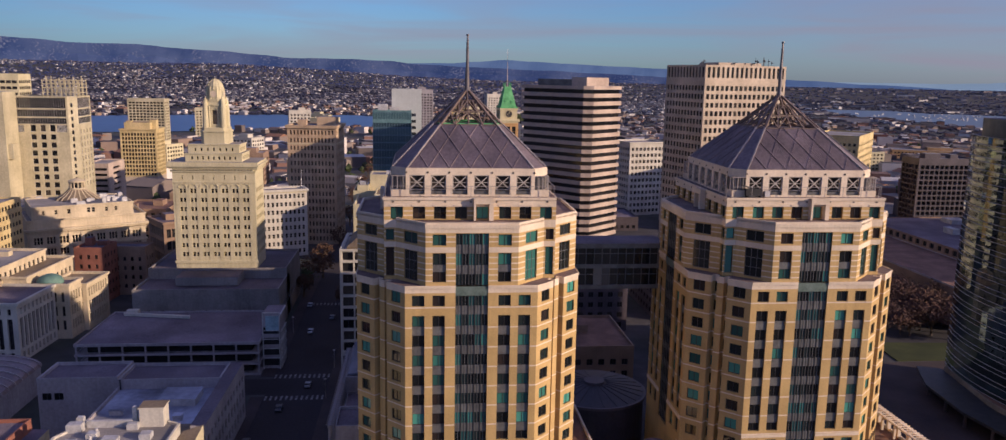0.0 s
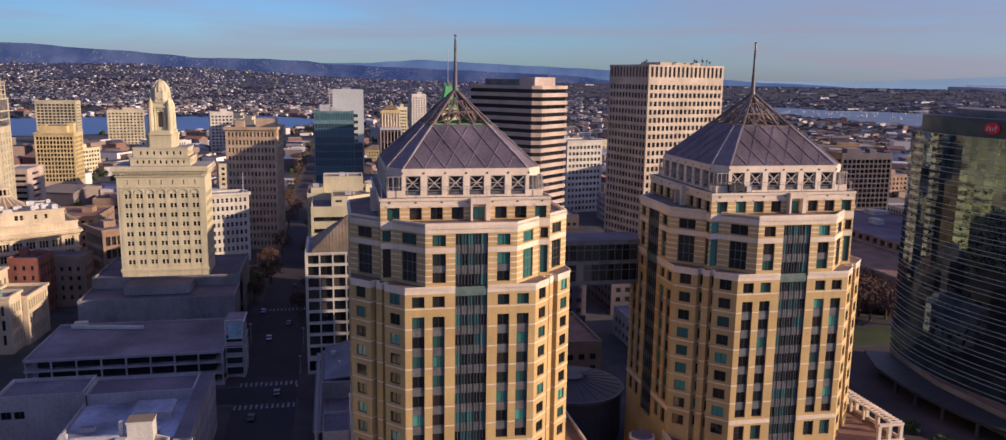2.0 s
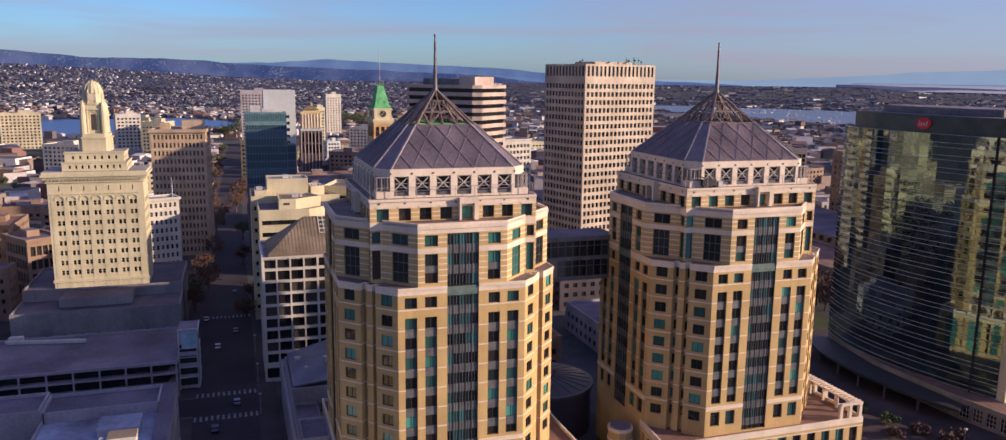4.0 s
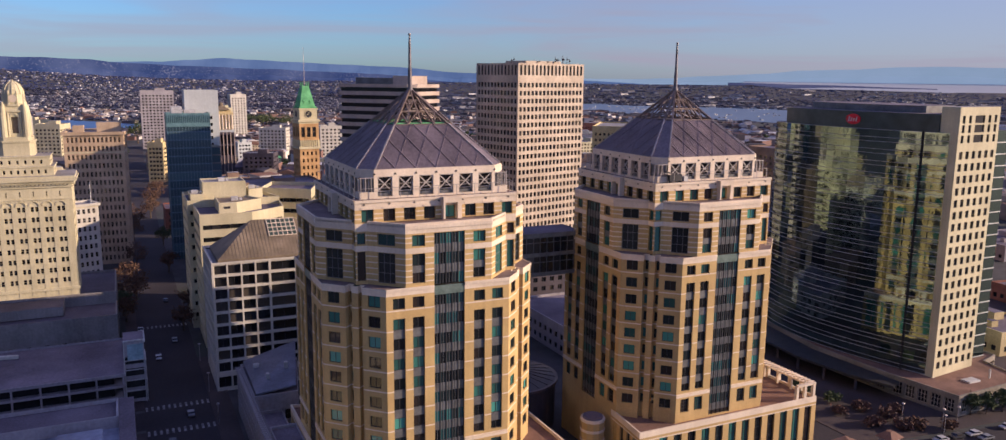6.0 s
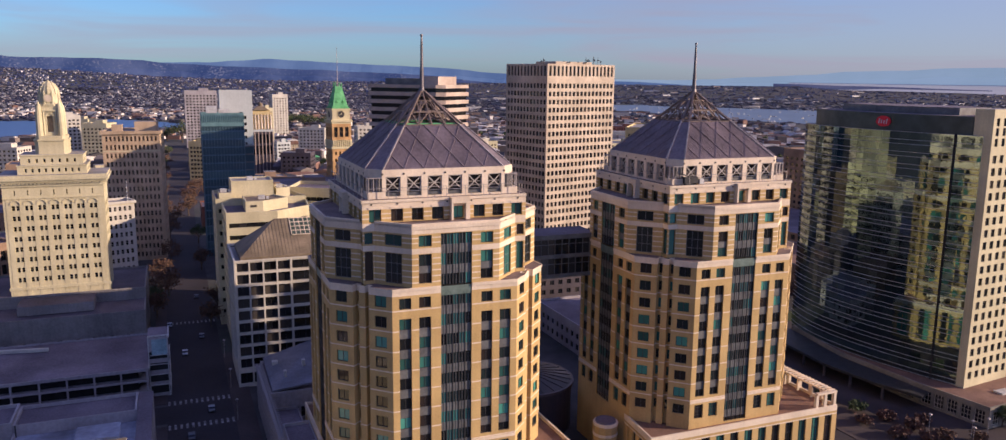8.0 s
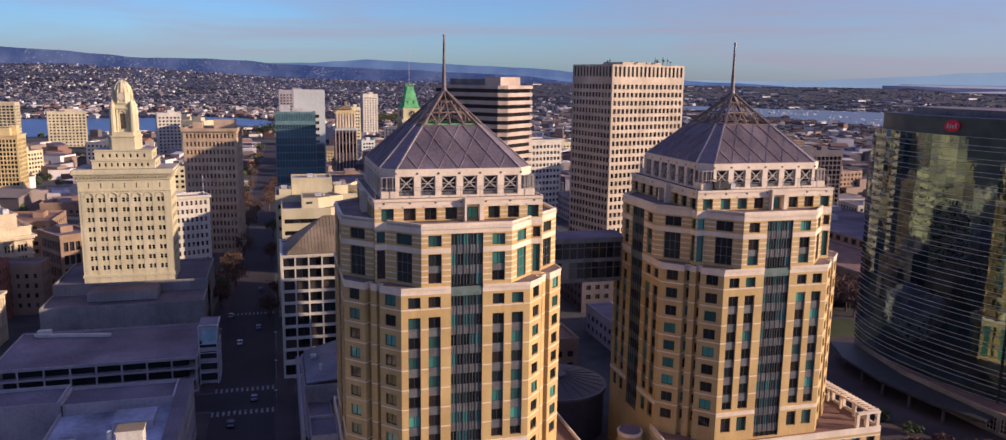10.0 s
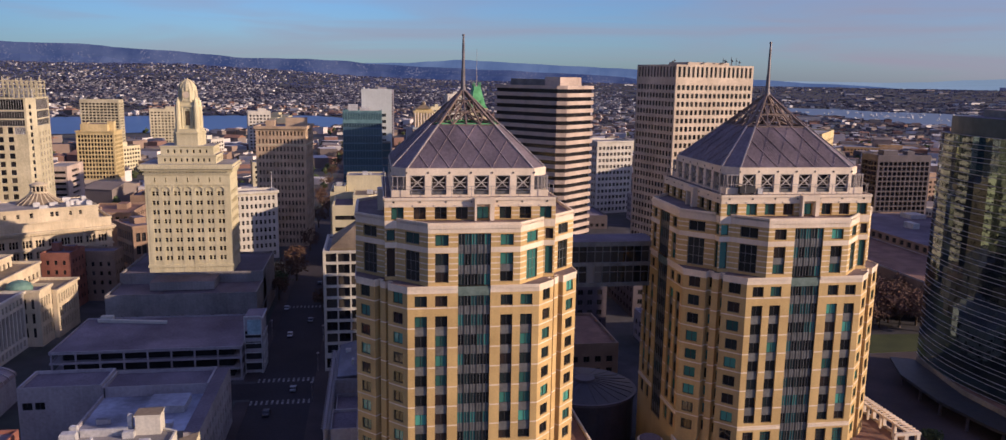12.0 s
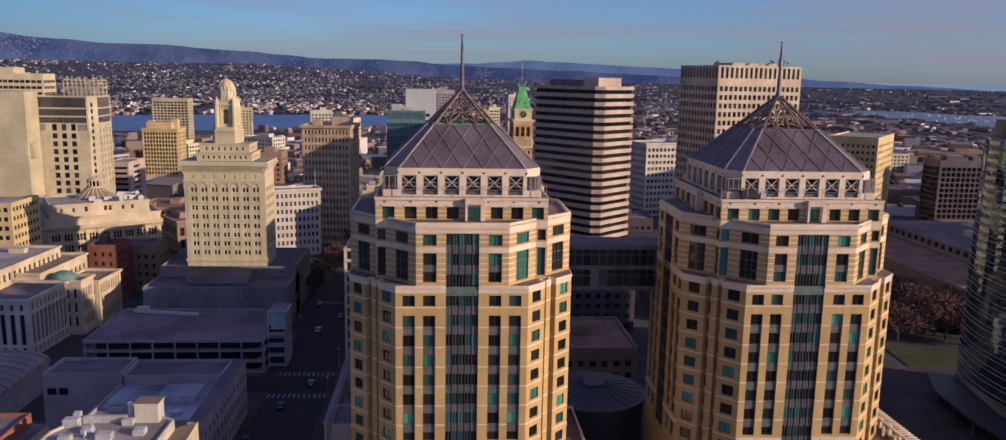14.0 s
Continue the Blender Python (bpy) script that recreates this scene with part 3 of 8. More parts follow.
def smooth(a, b, v):
    t = min(1.0, max(0.0, (v - a) / (b - a)))
    return t * t * (3 - 2 * t)


def height(x, y):
    az, r = bearing(x, y)
    left = 1 - smooth(-14, 6, az)
    low = 62 * smooth(3000, 4800, r)
    slope = left * (20 * smooth(1950, 2600, r) + 44 * smooth(2500, 4800, r))
    bumps = noise.noise((x * 0.0016, y * 0.0016, 3.0)) * 14 * smooth(2300, 3600, r) * (0.25 + 0.75 * left)
    return low + slope + bumps


g = MB()
RINGS = [0, 60, 140, 260, 420, 620, 850, 1100, 1400, 1700, 2000, 2200, 2400, 2600, 2800, 3000, 3200, 3400, 3600, 3800, 4000, 4200, 4400, 4600, 4750, 4900]
NAZ = 160
for r in RINGS:
    for i in range(NAZ):
        az = 2 * math.pi * i / NAZ
        x, y = r * math.sin(az), r * math.cos(az)
        g.v.append((x, y, height(x, y) if y > 0 else 0.0))
for k in range(len(RINGS) - 1):
    for i in range(NAZ):
        j = (i + 1) % NAZ
        g.f.append((k * NAZ + i, (k + 1) * NAZ + i, (k + 1) * NAZ + j, k * NAZ + j)[::-1])
        g.m.append(0)
ground = new("ground", g.mesh("ground", [GROUND]))
tagged(ground, "flat city ground of dark asphalt, yards and bare earth", "ground", kind="structure")


def shore(points, z, wob, seed):
    """A water surface with an uneven shoreline."""
    out = []
    k = len(points)
    for i in range(k):
        a, c = Vector(points[i]), Vector(points[(i + 1) % k])
        for s in range(14):
            p = a.lerp(c, s / 14)
            out.append((p.x + wob * noise.noise((p.x * 0.006, p.y * 0.006, seed)), p.y + wob * noise.noise((p.x * 0.006, p.y * 0.006, seed + 9)), z))
    b = MB()
    b.face(out)
    return b


LAKE = [(-900, 1290), (-480, 1290), (-100, 1440), (60, 1620), (-140, 1900), (-480, 1830), (-680, 1720), (-1000, 1650)]
CHANNEL = [(1390, 2740), (1235, 2330), (1222, 2110), (1235, 1880), (1250, 1680), (1270, 1500), (1300, 1400), (1600, 1380), (1880, 1720), (1890, 1930), (1910, 2110), (1790, 2270), (1700, 2400), (1600, 2430), (1590, 2600), (1560, 2700)]
for pts, seed, lab, mat in ((LAKE, 1.0, "blue lake between the city blocks and the hills", WATER), (CHANNEL, 4.0, "blue estuary channel with an uneven shore", CHANNELWATER)):
    ob = new("water", shore(pts, 0.8, 30, seed).mesh("water", [mat]))
    tagged(ob, lab, "water", kind="structure")


def inside(x, y, poly):
    hit, k = False, len(poly)
    for i in range(k):
        (ax, ay), (bx, by) = poly[i], poly[(i + 1) % k]
        if (ay > y) != (by > y) and x < (bx - ax) * (y - ay) / (by - ay) + ax:
            hit = not hit
    return hit


def bay_shore(az):
    """Distance of the far bay's near shore at a bearing."""
    return 4922 - 600 * smooth(39, 44.5, az) - 130 * smooth(44, 54, az) - 230 * smooth(53, 60, az) + 50 * noise.noise((az * 0.5, 1.0, 4.0)) * smooth(40, 44, az)


def bay_level(az, s):
    """Height of the bay's surface at the share s of the way from its near shore to the far one."""
    z = 62 * smooth(3000, 4800, bay_shore(az)) + 1.5
    return z + (86 - z) * s


bay = MB()
for i in range(70):
    a0, a1 = 41 + 33 * i / 70, 41 + 33 * (i + 1) / 70
    for k in range(8):
        row = []
        for a, s in ((a0, k / 8), (a1, k / 8), (a1, (k + 1) / 8), (a0, (k + 1) / 8)):
            r = bay_shore(a) + (4925 - bay_shore(a)) * s
            row.append((r * math.sin(radians(a)), r * math.cos(radians(a)), bay_level(a, s)))
        bay.face(row[::-1])
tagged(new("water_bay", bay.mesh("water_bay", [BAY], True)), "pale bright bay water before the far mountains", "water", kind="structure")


def ridge(name, label, mat, r0, az0, az1, tops, seed, rough):
    """A long far ridge: a strip that rises from the plain to an uneven skyline."""
    b = MB()
    n = 150
    for i in range(n + 1):
        az = az0 + (az1 - az0) * i / n
        top = 0.0
        for (p0, h0), (p1, h1) in zip(tops, tops[1:]):
            if p0 <= az <= p1:
                top = h0 + (h1 - h0) * smooth(p0, p1, az)
        top += rough * (noise.noise((az * 0.5, seed, 0)) + 0.5 * noise.noise((az * 1.7, seed, 5)))
        for k in range(5):
            s = k / 4
            r = r0 - 260 * (1 - s) ** 2
            wob = 1 if k in (0, 4) else 1 + 0.12 * noise.noise((az * 1.1, k * 3.0, seed))
            b.v.append((r * math.sin(radians(az)), r * math.cos(radians(az)), -20 + (top + 20) * s * wob))
    for i in range(n):
        for k in range(4):
            b.f.append((i * 5 + k, (i + 1) * 5 + k, (i + 1) * 5 + k + 1, i * 5 + k + 1))
            b.m.append(0)
    ob = new(name, b.mesh(name, [mat]))
    return tagged(ob, label, "hills", kind="structure")


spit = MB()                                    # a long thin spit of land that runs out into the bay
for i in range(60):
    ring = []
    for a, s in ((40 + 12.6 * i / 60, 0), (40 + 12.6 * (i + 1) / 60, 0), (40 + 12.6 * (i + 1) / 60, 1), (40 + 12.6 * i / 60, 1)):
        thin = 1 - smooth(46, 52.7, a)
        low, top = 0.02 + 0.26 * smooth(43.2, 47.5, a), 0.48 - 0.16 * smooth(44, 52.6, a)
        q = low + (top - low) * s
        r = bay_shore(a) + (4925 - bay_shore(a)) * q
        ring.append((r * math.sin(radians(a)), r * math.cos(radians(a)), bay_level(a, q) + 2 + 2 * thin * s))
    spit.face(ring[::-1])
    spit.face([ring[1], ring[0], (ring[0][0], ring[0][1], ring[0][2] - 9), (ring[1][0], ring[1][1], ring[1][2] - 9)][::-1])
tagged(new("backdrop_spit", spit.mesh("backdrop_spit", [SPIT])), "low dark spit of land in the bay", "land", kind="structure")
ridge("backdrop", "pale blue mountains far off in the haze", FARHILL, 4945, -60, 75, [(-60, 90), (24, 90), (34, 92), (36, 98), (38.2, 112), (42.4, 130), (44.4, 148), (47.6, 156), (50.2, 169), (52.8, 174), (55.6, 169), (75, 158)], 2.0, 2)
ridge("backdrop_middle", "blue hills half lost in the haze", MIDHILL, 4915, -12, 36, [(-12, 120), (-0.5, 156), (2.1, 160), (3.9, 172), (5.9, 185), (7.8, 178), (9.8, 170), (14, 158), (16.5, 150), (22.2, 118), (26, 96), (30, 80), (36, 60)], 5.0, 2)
ridge("backdrop_hills", "long wooded hills on the skyline, coloured dark blue for haze", HILL, 4850, -60, 24, [(-60, 320), (-32, 285), (-27, 260), (-25.4, 242), (-23.7, 237), (-21.7, 224), (-18.5, 225), (-15.5, 209), (-12.8, 198), (-10.8, 185), (-7.9, 170), (-4.8, 172), (-2.2, 167), (-0.1, 150), (4, 138), (9, 126), (14, 112), (24, 50)], 7.0, 4)

# ---- the twin towers ----
FL = 4.2                                   # floor height
TOP = 54.9                                 # floor line of the upper setback
CORE, BAY, LOWH, UPH = 17.7, 23.7, 13.4, 9.3
LINES = [TOP - FL * i for i in range(9)]   # floor lines, downwards


def turn(k, p):
    c, s = ((1, 0), (0, 1), (-1, 0), (0, -1))[k]
    return (c * p[0] - s * p[1], s * p[0] + c * p[1])


def diag(s, off):
    """A point on the diagonal side between the front and the right bay: s along it, off outwards."""
    m = (LOWH + BAY) / 2
    q = math.sqrt(0.5)
    return (m + s * q + off * q, -m + s * q - off * q)


def curtain_wall(root, k, y):
    """The glazed strip up the middle of a bay: panes, grey spandrels and upright fins."""
    b = MB()
    w, n = 6.6, 5
    zs = []
    z = 65.9
    while z > 17:
        zs.append(z)
        z -= FL
    for z in zs:
        for i in range(n):
            x0, x1 = -w / 2 + w * i / n, -w / 2 + w * (i + 1) / n
            lo = z - 2.35
            if not 52.6 < lo < 54.9:
                b.face(((x0 + 0.01, y + 0.46, lo), (x1 - 0.01, y + 0.46, lo), (x1 - 0.01, y + 0.46, z), (x0 + 0.01, y + 0.46, z)), 0)
            b.box(x0 + 0.02, y + 0.40, z - FL, x1 - 0.02, y + 0.5, lo, 1, bottom=False)
    b.box(-w / 2, y + 0.12, 53.1, w / 2, y + 0.5, 55.0, 3)
    for i in range(n + 1):
        x = -w / 2 + w * i / n
        b.box(x - 0.09, y + 0.30, 14.5, x + 0.09, y + 0.5, 65.9, 2)
    for i in range(n):
        x = -w / 2 + w * (i + 0.5) / n
        b.box(x - 0.04, y + 0.34, 14.5, x + 0.04, y + 0.5, 65.9, 4)
    return part("curtain_wall", b, [TEAL_I, SPAND, DARK, GREENBAND, SPAND], root, "dark glazed strip with grey spandrels and fins", pose(0, 0, 0, 0, 0, 90 * k))


def tower(x, y, label, green=False):
    root = thing("office_tower", x, y, 0, 0, label, "tower", "twin towers")
    wall = MB()                            # slots: tan, cream, roofing, spandrel
    gl, g2 = Glazing(330), Glazing(40)
    low_bands = [(z - 0.14, z + 0.14, 1) for z in LINES[1:]] + [(53.7, 55.2, 1)]
    up_bands = [(66.0, 67.6, 1), (62.0, 63.1, 1)] + [(z - 0.13, z + 0.13, 1) for z in (56.2, 57.4, 58.6, 59.8, 61.0, 64.2, 65.2)]
    for k in (0, 1, 3, 2):
        far = k == 2
        T = lambda p: turn(k, p)
        # lower bay front: two window strips to each side of the glazed strip
        a, c = T((-LOWH, -BAY)), T((LOWH, -BAY))
        cols = [(-12.0, -9.5), (-7.9, -5.4), (5.4, 7.9), (9.5, 12.0)]
        strips = [(u0 + LOWH, u1 + LOWH, 22.0, 49.0) for u0, u1 in cols]
        tops = [(u0 + LOWH, u1 + LOWH, 50.9, 53.2) for u0, u1 in cols]
        base = [(u0 + LOWH, u1 + LOWH, 16.5, 20.0) for u0, u1 in cols]
        mid = [(LOWH - 3.3, LOWH + 3.3, 14.5, TOP + 0.3)]
        wall.wall(a, c, 0, TOP + 0.3, strips + tops + base + mid, 0.5, 0, low_bands)
        gl.add(a, c, tops, 0.5, (2, 1), far)
        gl.add(a, c, base, 0.5, (4, 4), far)
        for u0, u1, v0, v1 in strips:
            z = 49.0
            L = 2 * LOWH
            while z > 22.5:
                lo = max(z - 2.4, 22.0)
                gl.add(a, c, [(u0, u1, lo, z)], 0.5, (2, 1), far)
                nx = max(z - FL, 22.0)
                if nx < lo:
                    q0, q1 = (u0 - LOWH, u1 - LOWH)
                    p = [T((q0, -BAY + 0.35)), T((q1, -BAY + 0.35))]
                    wall.face(((*p[0], nx), (*p[1], nx), (*p[1], lo), (*p[0], lo)), 3)
                    wall.face(((*p[0], lo), (*p[1], lo), (*T((q1, -BAY + 0.5)), lo), (*T((q0, -BAY + 0.5)), lo)), 3)
                z -= FL
        # notched diagonal
        D = (BAY - LOWH) / math.sqrt(2)
        pts = [(-D, 0), (-1.9, 0), (-1.9, -1.6), (-0.75, -1.6), (-0.75, -0.5), (0.75, -0.5), (0.75, -1.6), (1.9, -1.6), (1.9, 0), (D, 0)]
        for (s0, o0), (s1, o1) in zip(pts, pts[1:]):
            p, q = T(diag(s0, o0)), T(diag(s1, o1))
            L = math.hypot(q[0] - p[0], q[1] - p[1])
            hs = []
            if L > 4:
                hs = [(L / 2 - 1.35, L / 2 + 1.35, z - 3.55, z - 1.2) for z in LINES]
            elif o0 == o1 == -1.6:
                hs = [(0.2, L - 0.2, z - 3.55, z - 1.2) for z in LINES]
            hs = wall.wall(p, q, 0, TOP + 0.3, hs, 0.35, 0, low_bands)
            gl.add(p, q, hs, 0.35, (2, 1) if L > 4 else (1, 1), far or L < 2)
        # upper bay
        a, c = T((-UPH, -BAY)), T((UPH, -BAY))
        hs = []
        for u0, u1 in ((-7.9, -5.2), (5.2, 7.9)):
            hs += [(u0 + UPH, u1 + UPH, 63.4, 65.7), (u0 + UPH, u1 + UPH, 55.9, 61.9)]
        sp = [(u0, u1, 58.2, 59.7) for u0, u1 in ((UPH - 7.9, UPH - 5.2), (UPH + 5.2, UPH + 7.9))]
        wall.wall(a, c, TOP + 0.3, 67.6, hs + [(UPH - 3.3, UPH + 3.3, TOP + 0.3, 65.9)], 0.5, 0, up_bands, )
        gl.add(a, c, [h for h in hs if h[3] - h[2] < 3], 0.5, (2, 1), far)
        for u0, u1, v0, v1 in hs:
            if v1 - v0 > 3:                   # two-storey opening: a pane above and below a grey spandrel
                gl.add(a, c, [(u0, u1, 55.9, 58.0), (u0, u1, 59.4, 61.9)], 0.5, (2, 1), far)
                p = [T((u0 - UPH, -BAY + 0.35)), T((u1 - UPH, -BAY + 0.35))]
                q = [T((u0 - UPH, -BAY + 0.5)), T((u1 - UPH, -BAY + 0.5))]
                wall.face(((*p[0], 58.0), (*p[1], 58.0), (*p[1], 59.4), (*p[0], 59.4)), 3)
                wall.face(((*p[0], 59.4), (*p[1], 59.4), (*q[1], 59.4), (*q[0], 59.4)), 3)
        for p0, p1 in (((UPH, -BAY), (UPH + BAY - CORE, -CORE)), ((-UPH - BAY + CORE, -CORE), (-UPH, -BAY))):
            p, q = T(p0), T(p1)
            hs = [(2.3, 6.2, 63.4, 65.7), (2.3, 6.2, 55.7, 61.9)]
            hs = wall.wall(p, q, TOP + 0.3, 67.6, hs, 0.4, 0, up_bands)
            g2.add(p, q, hs[:1], 0.4, (2, 1), far)
            g2.add(p, q, hs[1:], 0.4, (3, 3), far)
        for p0, p1 in (((UPH + BAY - CORE, -CORE), (CORE, -CORE)), ((-CORE, -CORE), (-UPH - BAY + CORE, -CORE))):
            p, q = T(p0), T(p1)
            hs = wall.wall(p, q, TOP + 0.3, 67.6, [(0.35, 2.05, 63.4, 65.7), (0.35, 2.05, 55.9, 61.9)], 0.4, 0, up_bands)
            gl.add(p, q, hs, 0.4, (1, 1), far)
        # storey of eight windows; the fifth bay steps forward as a porch onto the terrace
        a, c = T((-CORE, -CORE)), T((CORE, -CORE))
        xs = (-15.1, -10.6, -6.3, -2.0, 2.4, 7.1, 11.3, 15.6)
        hs = [(v + CORE - 1.25, v + CORE + 1.25, 67.75, 70.3) for v in xs]
        wall.wall(a, c, 67.6, 72.2, hs, 0.6, 0, [(70.3, 72.2, 1), (68.4, 68.65, 1), (69.3, 69.55, 1)])
        gl.add(a, c, hs, 0.6, (2, 1), far)
        pier = MB()
        pier.box(0.55, -CORE - 1.3, 67.6, 0.95, -CORE + 0.002, 71.0, 0)
        pier.box(3.7, -CORE - 1.3, 67.6, 4.6, -CORE + 0.002, 72.2, 0)
        pier.box(0.55, -CORE - 1.3, 71.0, 3.7, -CORE + 0.002, 72.2, 0)
        part("porch", pier, [CREAM], root, m=pose(0, 0, 0, 0, 0, 90 * k))
        # cream string courses that stand proud of the wall
        trim = [(-CORE - 0.25, -CORE - 0.25, 71.7, CORE + 0.25, -CORE, 72.25), (-UPH - 0.1, -BAY - 0.2, 66.9, UPH + 0.1, -BAY, 67.65),
                (-LOWH, -BAY - 0.2, 54.6, -3.35, -BAY, 55.25), (3.35, -BAY - 0.2, 54.6, LOWH, -BAY, 55.25),
                (-LOWH, -BAY - 0.14, 20.5, -3.35, -BAY, 21.1), (3.35, -BAY - 0.14, 20.5, LOWH, -BAY, 21.1)]
        for z in LINES[1:]:
            for u0, u1 in ((-LOWH, -12.05), (-9.45, -7.95), (-5.35, -3.35), (3.35, 5.35), (7.95, 9.45), (12.05, LOWH)):
                trim.append((u0, -BAY - 0.05, z - 0.12, u1, -BAY, z + 0.12))
        for v in xs:
            trim.append((v - 1.4, -CORE - 0.12, 70.35, v + 1.4, -CORE, 70.75))
        pieces("string_course", trim, [CREAM], root, pose(0, 0, 0, 0, 0, 90 * k))
        curtain_wall(root, k, -BAY)
        # storey of braced openings under the eaves
        X, ch = 16.3, 3.0
        a, c = T((-X + ch, -X)), T((X - ch, -X))
        bx = (-11.0, -6.6, -2.2, 2.2, 6.6, 11.0)
        hs = [(v + X - ch - 1.55, v + X - ch + 1.55, 72.6, 76.6) for v in bx]
        wall.wall(a, c, 72.2, 78.0, hs, 1.1, 1, [], reveal=1)
        # dark brown sheets close the openings at the back
        pieces("opening_back", [(v - 1.6, -X + 1.1, 72.5, v + 1.6, -X + 1.2, 76.7) for v in bx], [RECESSBACK], root, pose(0, 0, 0, 0, 0, 90 * k))
        for v in bx:
            br = MB()
            yb = -X + 0.3
            br.beam((v - 1.4, yb, 73.75), (v + 1.4, yb, 76.45), 0.19)
            br.beam((v + 1.4, yb + 0.03, 73.75), (v - 1.4, yb + 0.03, 76.45), 0.19)
            n0 = len(br.v)
            for y in (yb - 0.1, yb + 0.06):
                for r in (1.52, 1.36):
                    br.v += [(v - r, y, 75.08 - r), (v + r, y, 75.08 - r), (v + r, y, 75.08 + r), (v - r, y, 75.08 + r)]
            for p in range(4):
                q = (p + 1) % 4
                for f4 in ((p, q, 4 + q, 4 + p), (4 + p, 4 + q, 12 + q, 12 + p), (q, p, 8 + p, 8 + q)):
                    br.f.append(tuple(n0 + e for e in f4))
                    br.m.append(0)
            br.beam((v - 1.4, yb - 0.03, 75.1), (v + 1.4, yb - 0.03, 75.1), 0.1)
            part("brace", br, [BRACE], root, m=pose(0, 0, 0, 0, 0, 90 * k))
        pieces("opening_sill", [(v - 1.5, -X + 0.45, 72.7, v + 1.5, -X + 1.05, 73.3) for v in bx], [SPAND], root, pose(0, 0, 0, 0, 0, 90 * k))
        lamps = []
        for v in (-13.2, -8.8, -4.4, 0, 4.4, 8.8, 13.2):
            lamps.append((v - 0.16, -X - 0.12, 77.0, v + 0.16, -X, 77.35))
            lamps.append((v * 1.2 - 0.16, -CORE - 0.1, 71.2, v * 1.2 + 0.16, -CORE, 71.5))
        pieces("wall_light", lamps, [DARK], root, pose(0, 0, 0, 0, 0, 90 * k))
        rail = MB()
        rail.beam((-X, -CORE + 0.3, 74.5), (X, -CORE + 0.3, 74.5), 0.09)
        for i in range(9):
            v = -X + 2 * X * i / 8
            rail.beam((v, -CORE + 0.3, 72.2), (v, -CORE + 0.3, 74.5), 0.09)
        part("guard_rail", rail, [STEEL], root, m=pose(0, 0, 0, 0, 0, 90 * k))
        # glazed corner turret between two storeys of braces
        p, q = T((X - ch, -X)), T((X, -X + ch))
        wall.wall(p, q, 76.4, 78.0, [], 0.3, 1)
        cg = MB()
        cg.prism([(X - ch, -X + 0.3), (X - ch + 0.6, -X + 0.1), (X - 0.1, -X + ch - 0.6), (X - 0.3, -X + ch), (X - ch, -X + ch)], 73.6, 76.4, 0)
        cg.prism([(X - ch, -X), (X - 0.1, -X), (X, -X + 0.1), (X, -X + ch), (X - ch, -X + ch)], 72.2, 73.6, 1)
        turret = part("corner_turret", cg, [CORNERGLASS, CREAM], root, "glazed corner over a cream plinth", pose(0, 0, 0, 0, 0, 90 * k))
        bars = MB()
        for u in (0.15, 0.5, 0.85):
            bars.beam((X - ch + 0.6 + (ch - 0.7) * u, -X + 0.06 + (ch - 0.7) * u, 73.6), (X - ch + 0.6 + (ch - 0.7) * u, -X + 0.06 + (ch - 0.7) * u, 76.4), 0.12)
        for u in (0.2, 0.9):
            bars.beam((X - u * 1.4 - 0.05, -X + 0.12, 73.6), (X - u * 1.4 - 0.05, -X + 0.12, 76.5), 0.16)
            bars.beam((X - 0.12, -X + u * 1.4 + 0.05, 73.6), (X - 0.12, -X + u * 1.4 + 0.05, 76.5), 0.16)
        bars.beam((X - ch, -X + 0.1, 76.45), (X - 0.1, -X + 0.1, 76.45), 0.18)
        bars.beam((X - 0.1, -X + 0.1, 76.45), (X - 0.1, -X + ch, 76.45), 0.18)
        part("glazing_bar", bars, [STEEL], turret)
    # roofs of the setbacks
    low, up = [], []
    for k in range(4):
        low += [turn(k, p) for p in ((-LOWH, -BAY), (LOWH, -BAY))] + [turn(k, diag(s, o)) for s, o in ((-1.9, 0), (-1.9, -1.6), (1.9, -1.6), (1.9, 0))]
        up += [turn(k, p) for p in ((-UPH, -BAY), (UPH, -BAY), (UPH + BAY - CORE, -CORE), (CORE, -CORE))]
        up += [turn(k, (CORE, -UPH - BAY + CORE))]
    part("wall", wall, [STONE, CREAM, ROOFING, SPAND], root, "tan stone with cream bands")
    terrace = MB()
    terrace.face([(px, py, TOP + 0.25) for px, py in low], 0)
    terrace.face([(px * 0.985, py * 0.985, 67.45) for px, py in up], 0)
    terrace.face([(px, py, 67.35) for px, py in up], 1)
    terrace.face([(px, py, 72.15) for px, py in rect(2 * CORE, 2 * CORE)], 0)
    part("terrace", terrace, [ROOFING, CREAM], root, "reddish brown roof terrace")
    parapet = MB()
    for k in range(4):
        for p0, p1 in (((-UPH, -BAY), (UPH, -BAY)), ((UPH, -BAY), (UPH + BAY - CORE, -CORE)), ((-UPH - BAY + CORE, -CORE), (-UPH, -BAY))):
            p, q = turn(k, p0), turn(k, p1)
            L = math.hypot(q[0] - p[0], q[1] - p[1])
            nx, ny = -(q[1] - p[1]) / L * 0.45, (q[0] - p[0]) / L * 0.45
            parapet.prism([p, q, (q[0] + nx, q[1] + ny), (p[0] + nx, p[1] + ny)], 67.3, 68.05)
    part("parapet", parapet, [CREAM], root)
    # pyramid roof of dark sheet with raised diagonal seams
    E, F, Z0, Z1, ZA = 16.0, 13.0, 78.0, 86.4, 93.7
    f = (ZA - Z1) / (ZA - Z0)
    eave = []
    for k in range(4):
        eave += [turn(k, p) for p in ((-F, -E), (F, -E))]
    roof = MB()
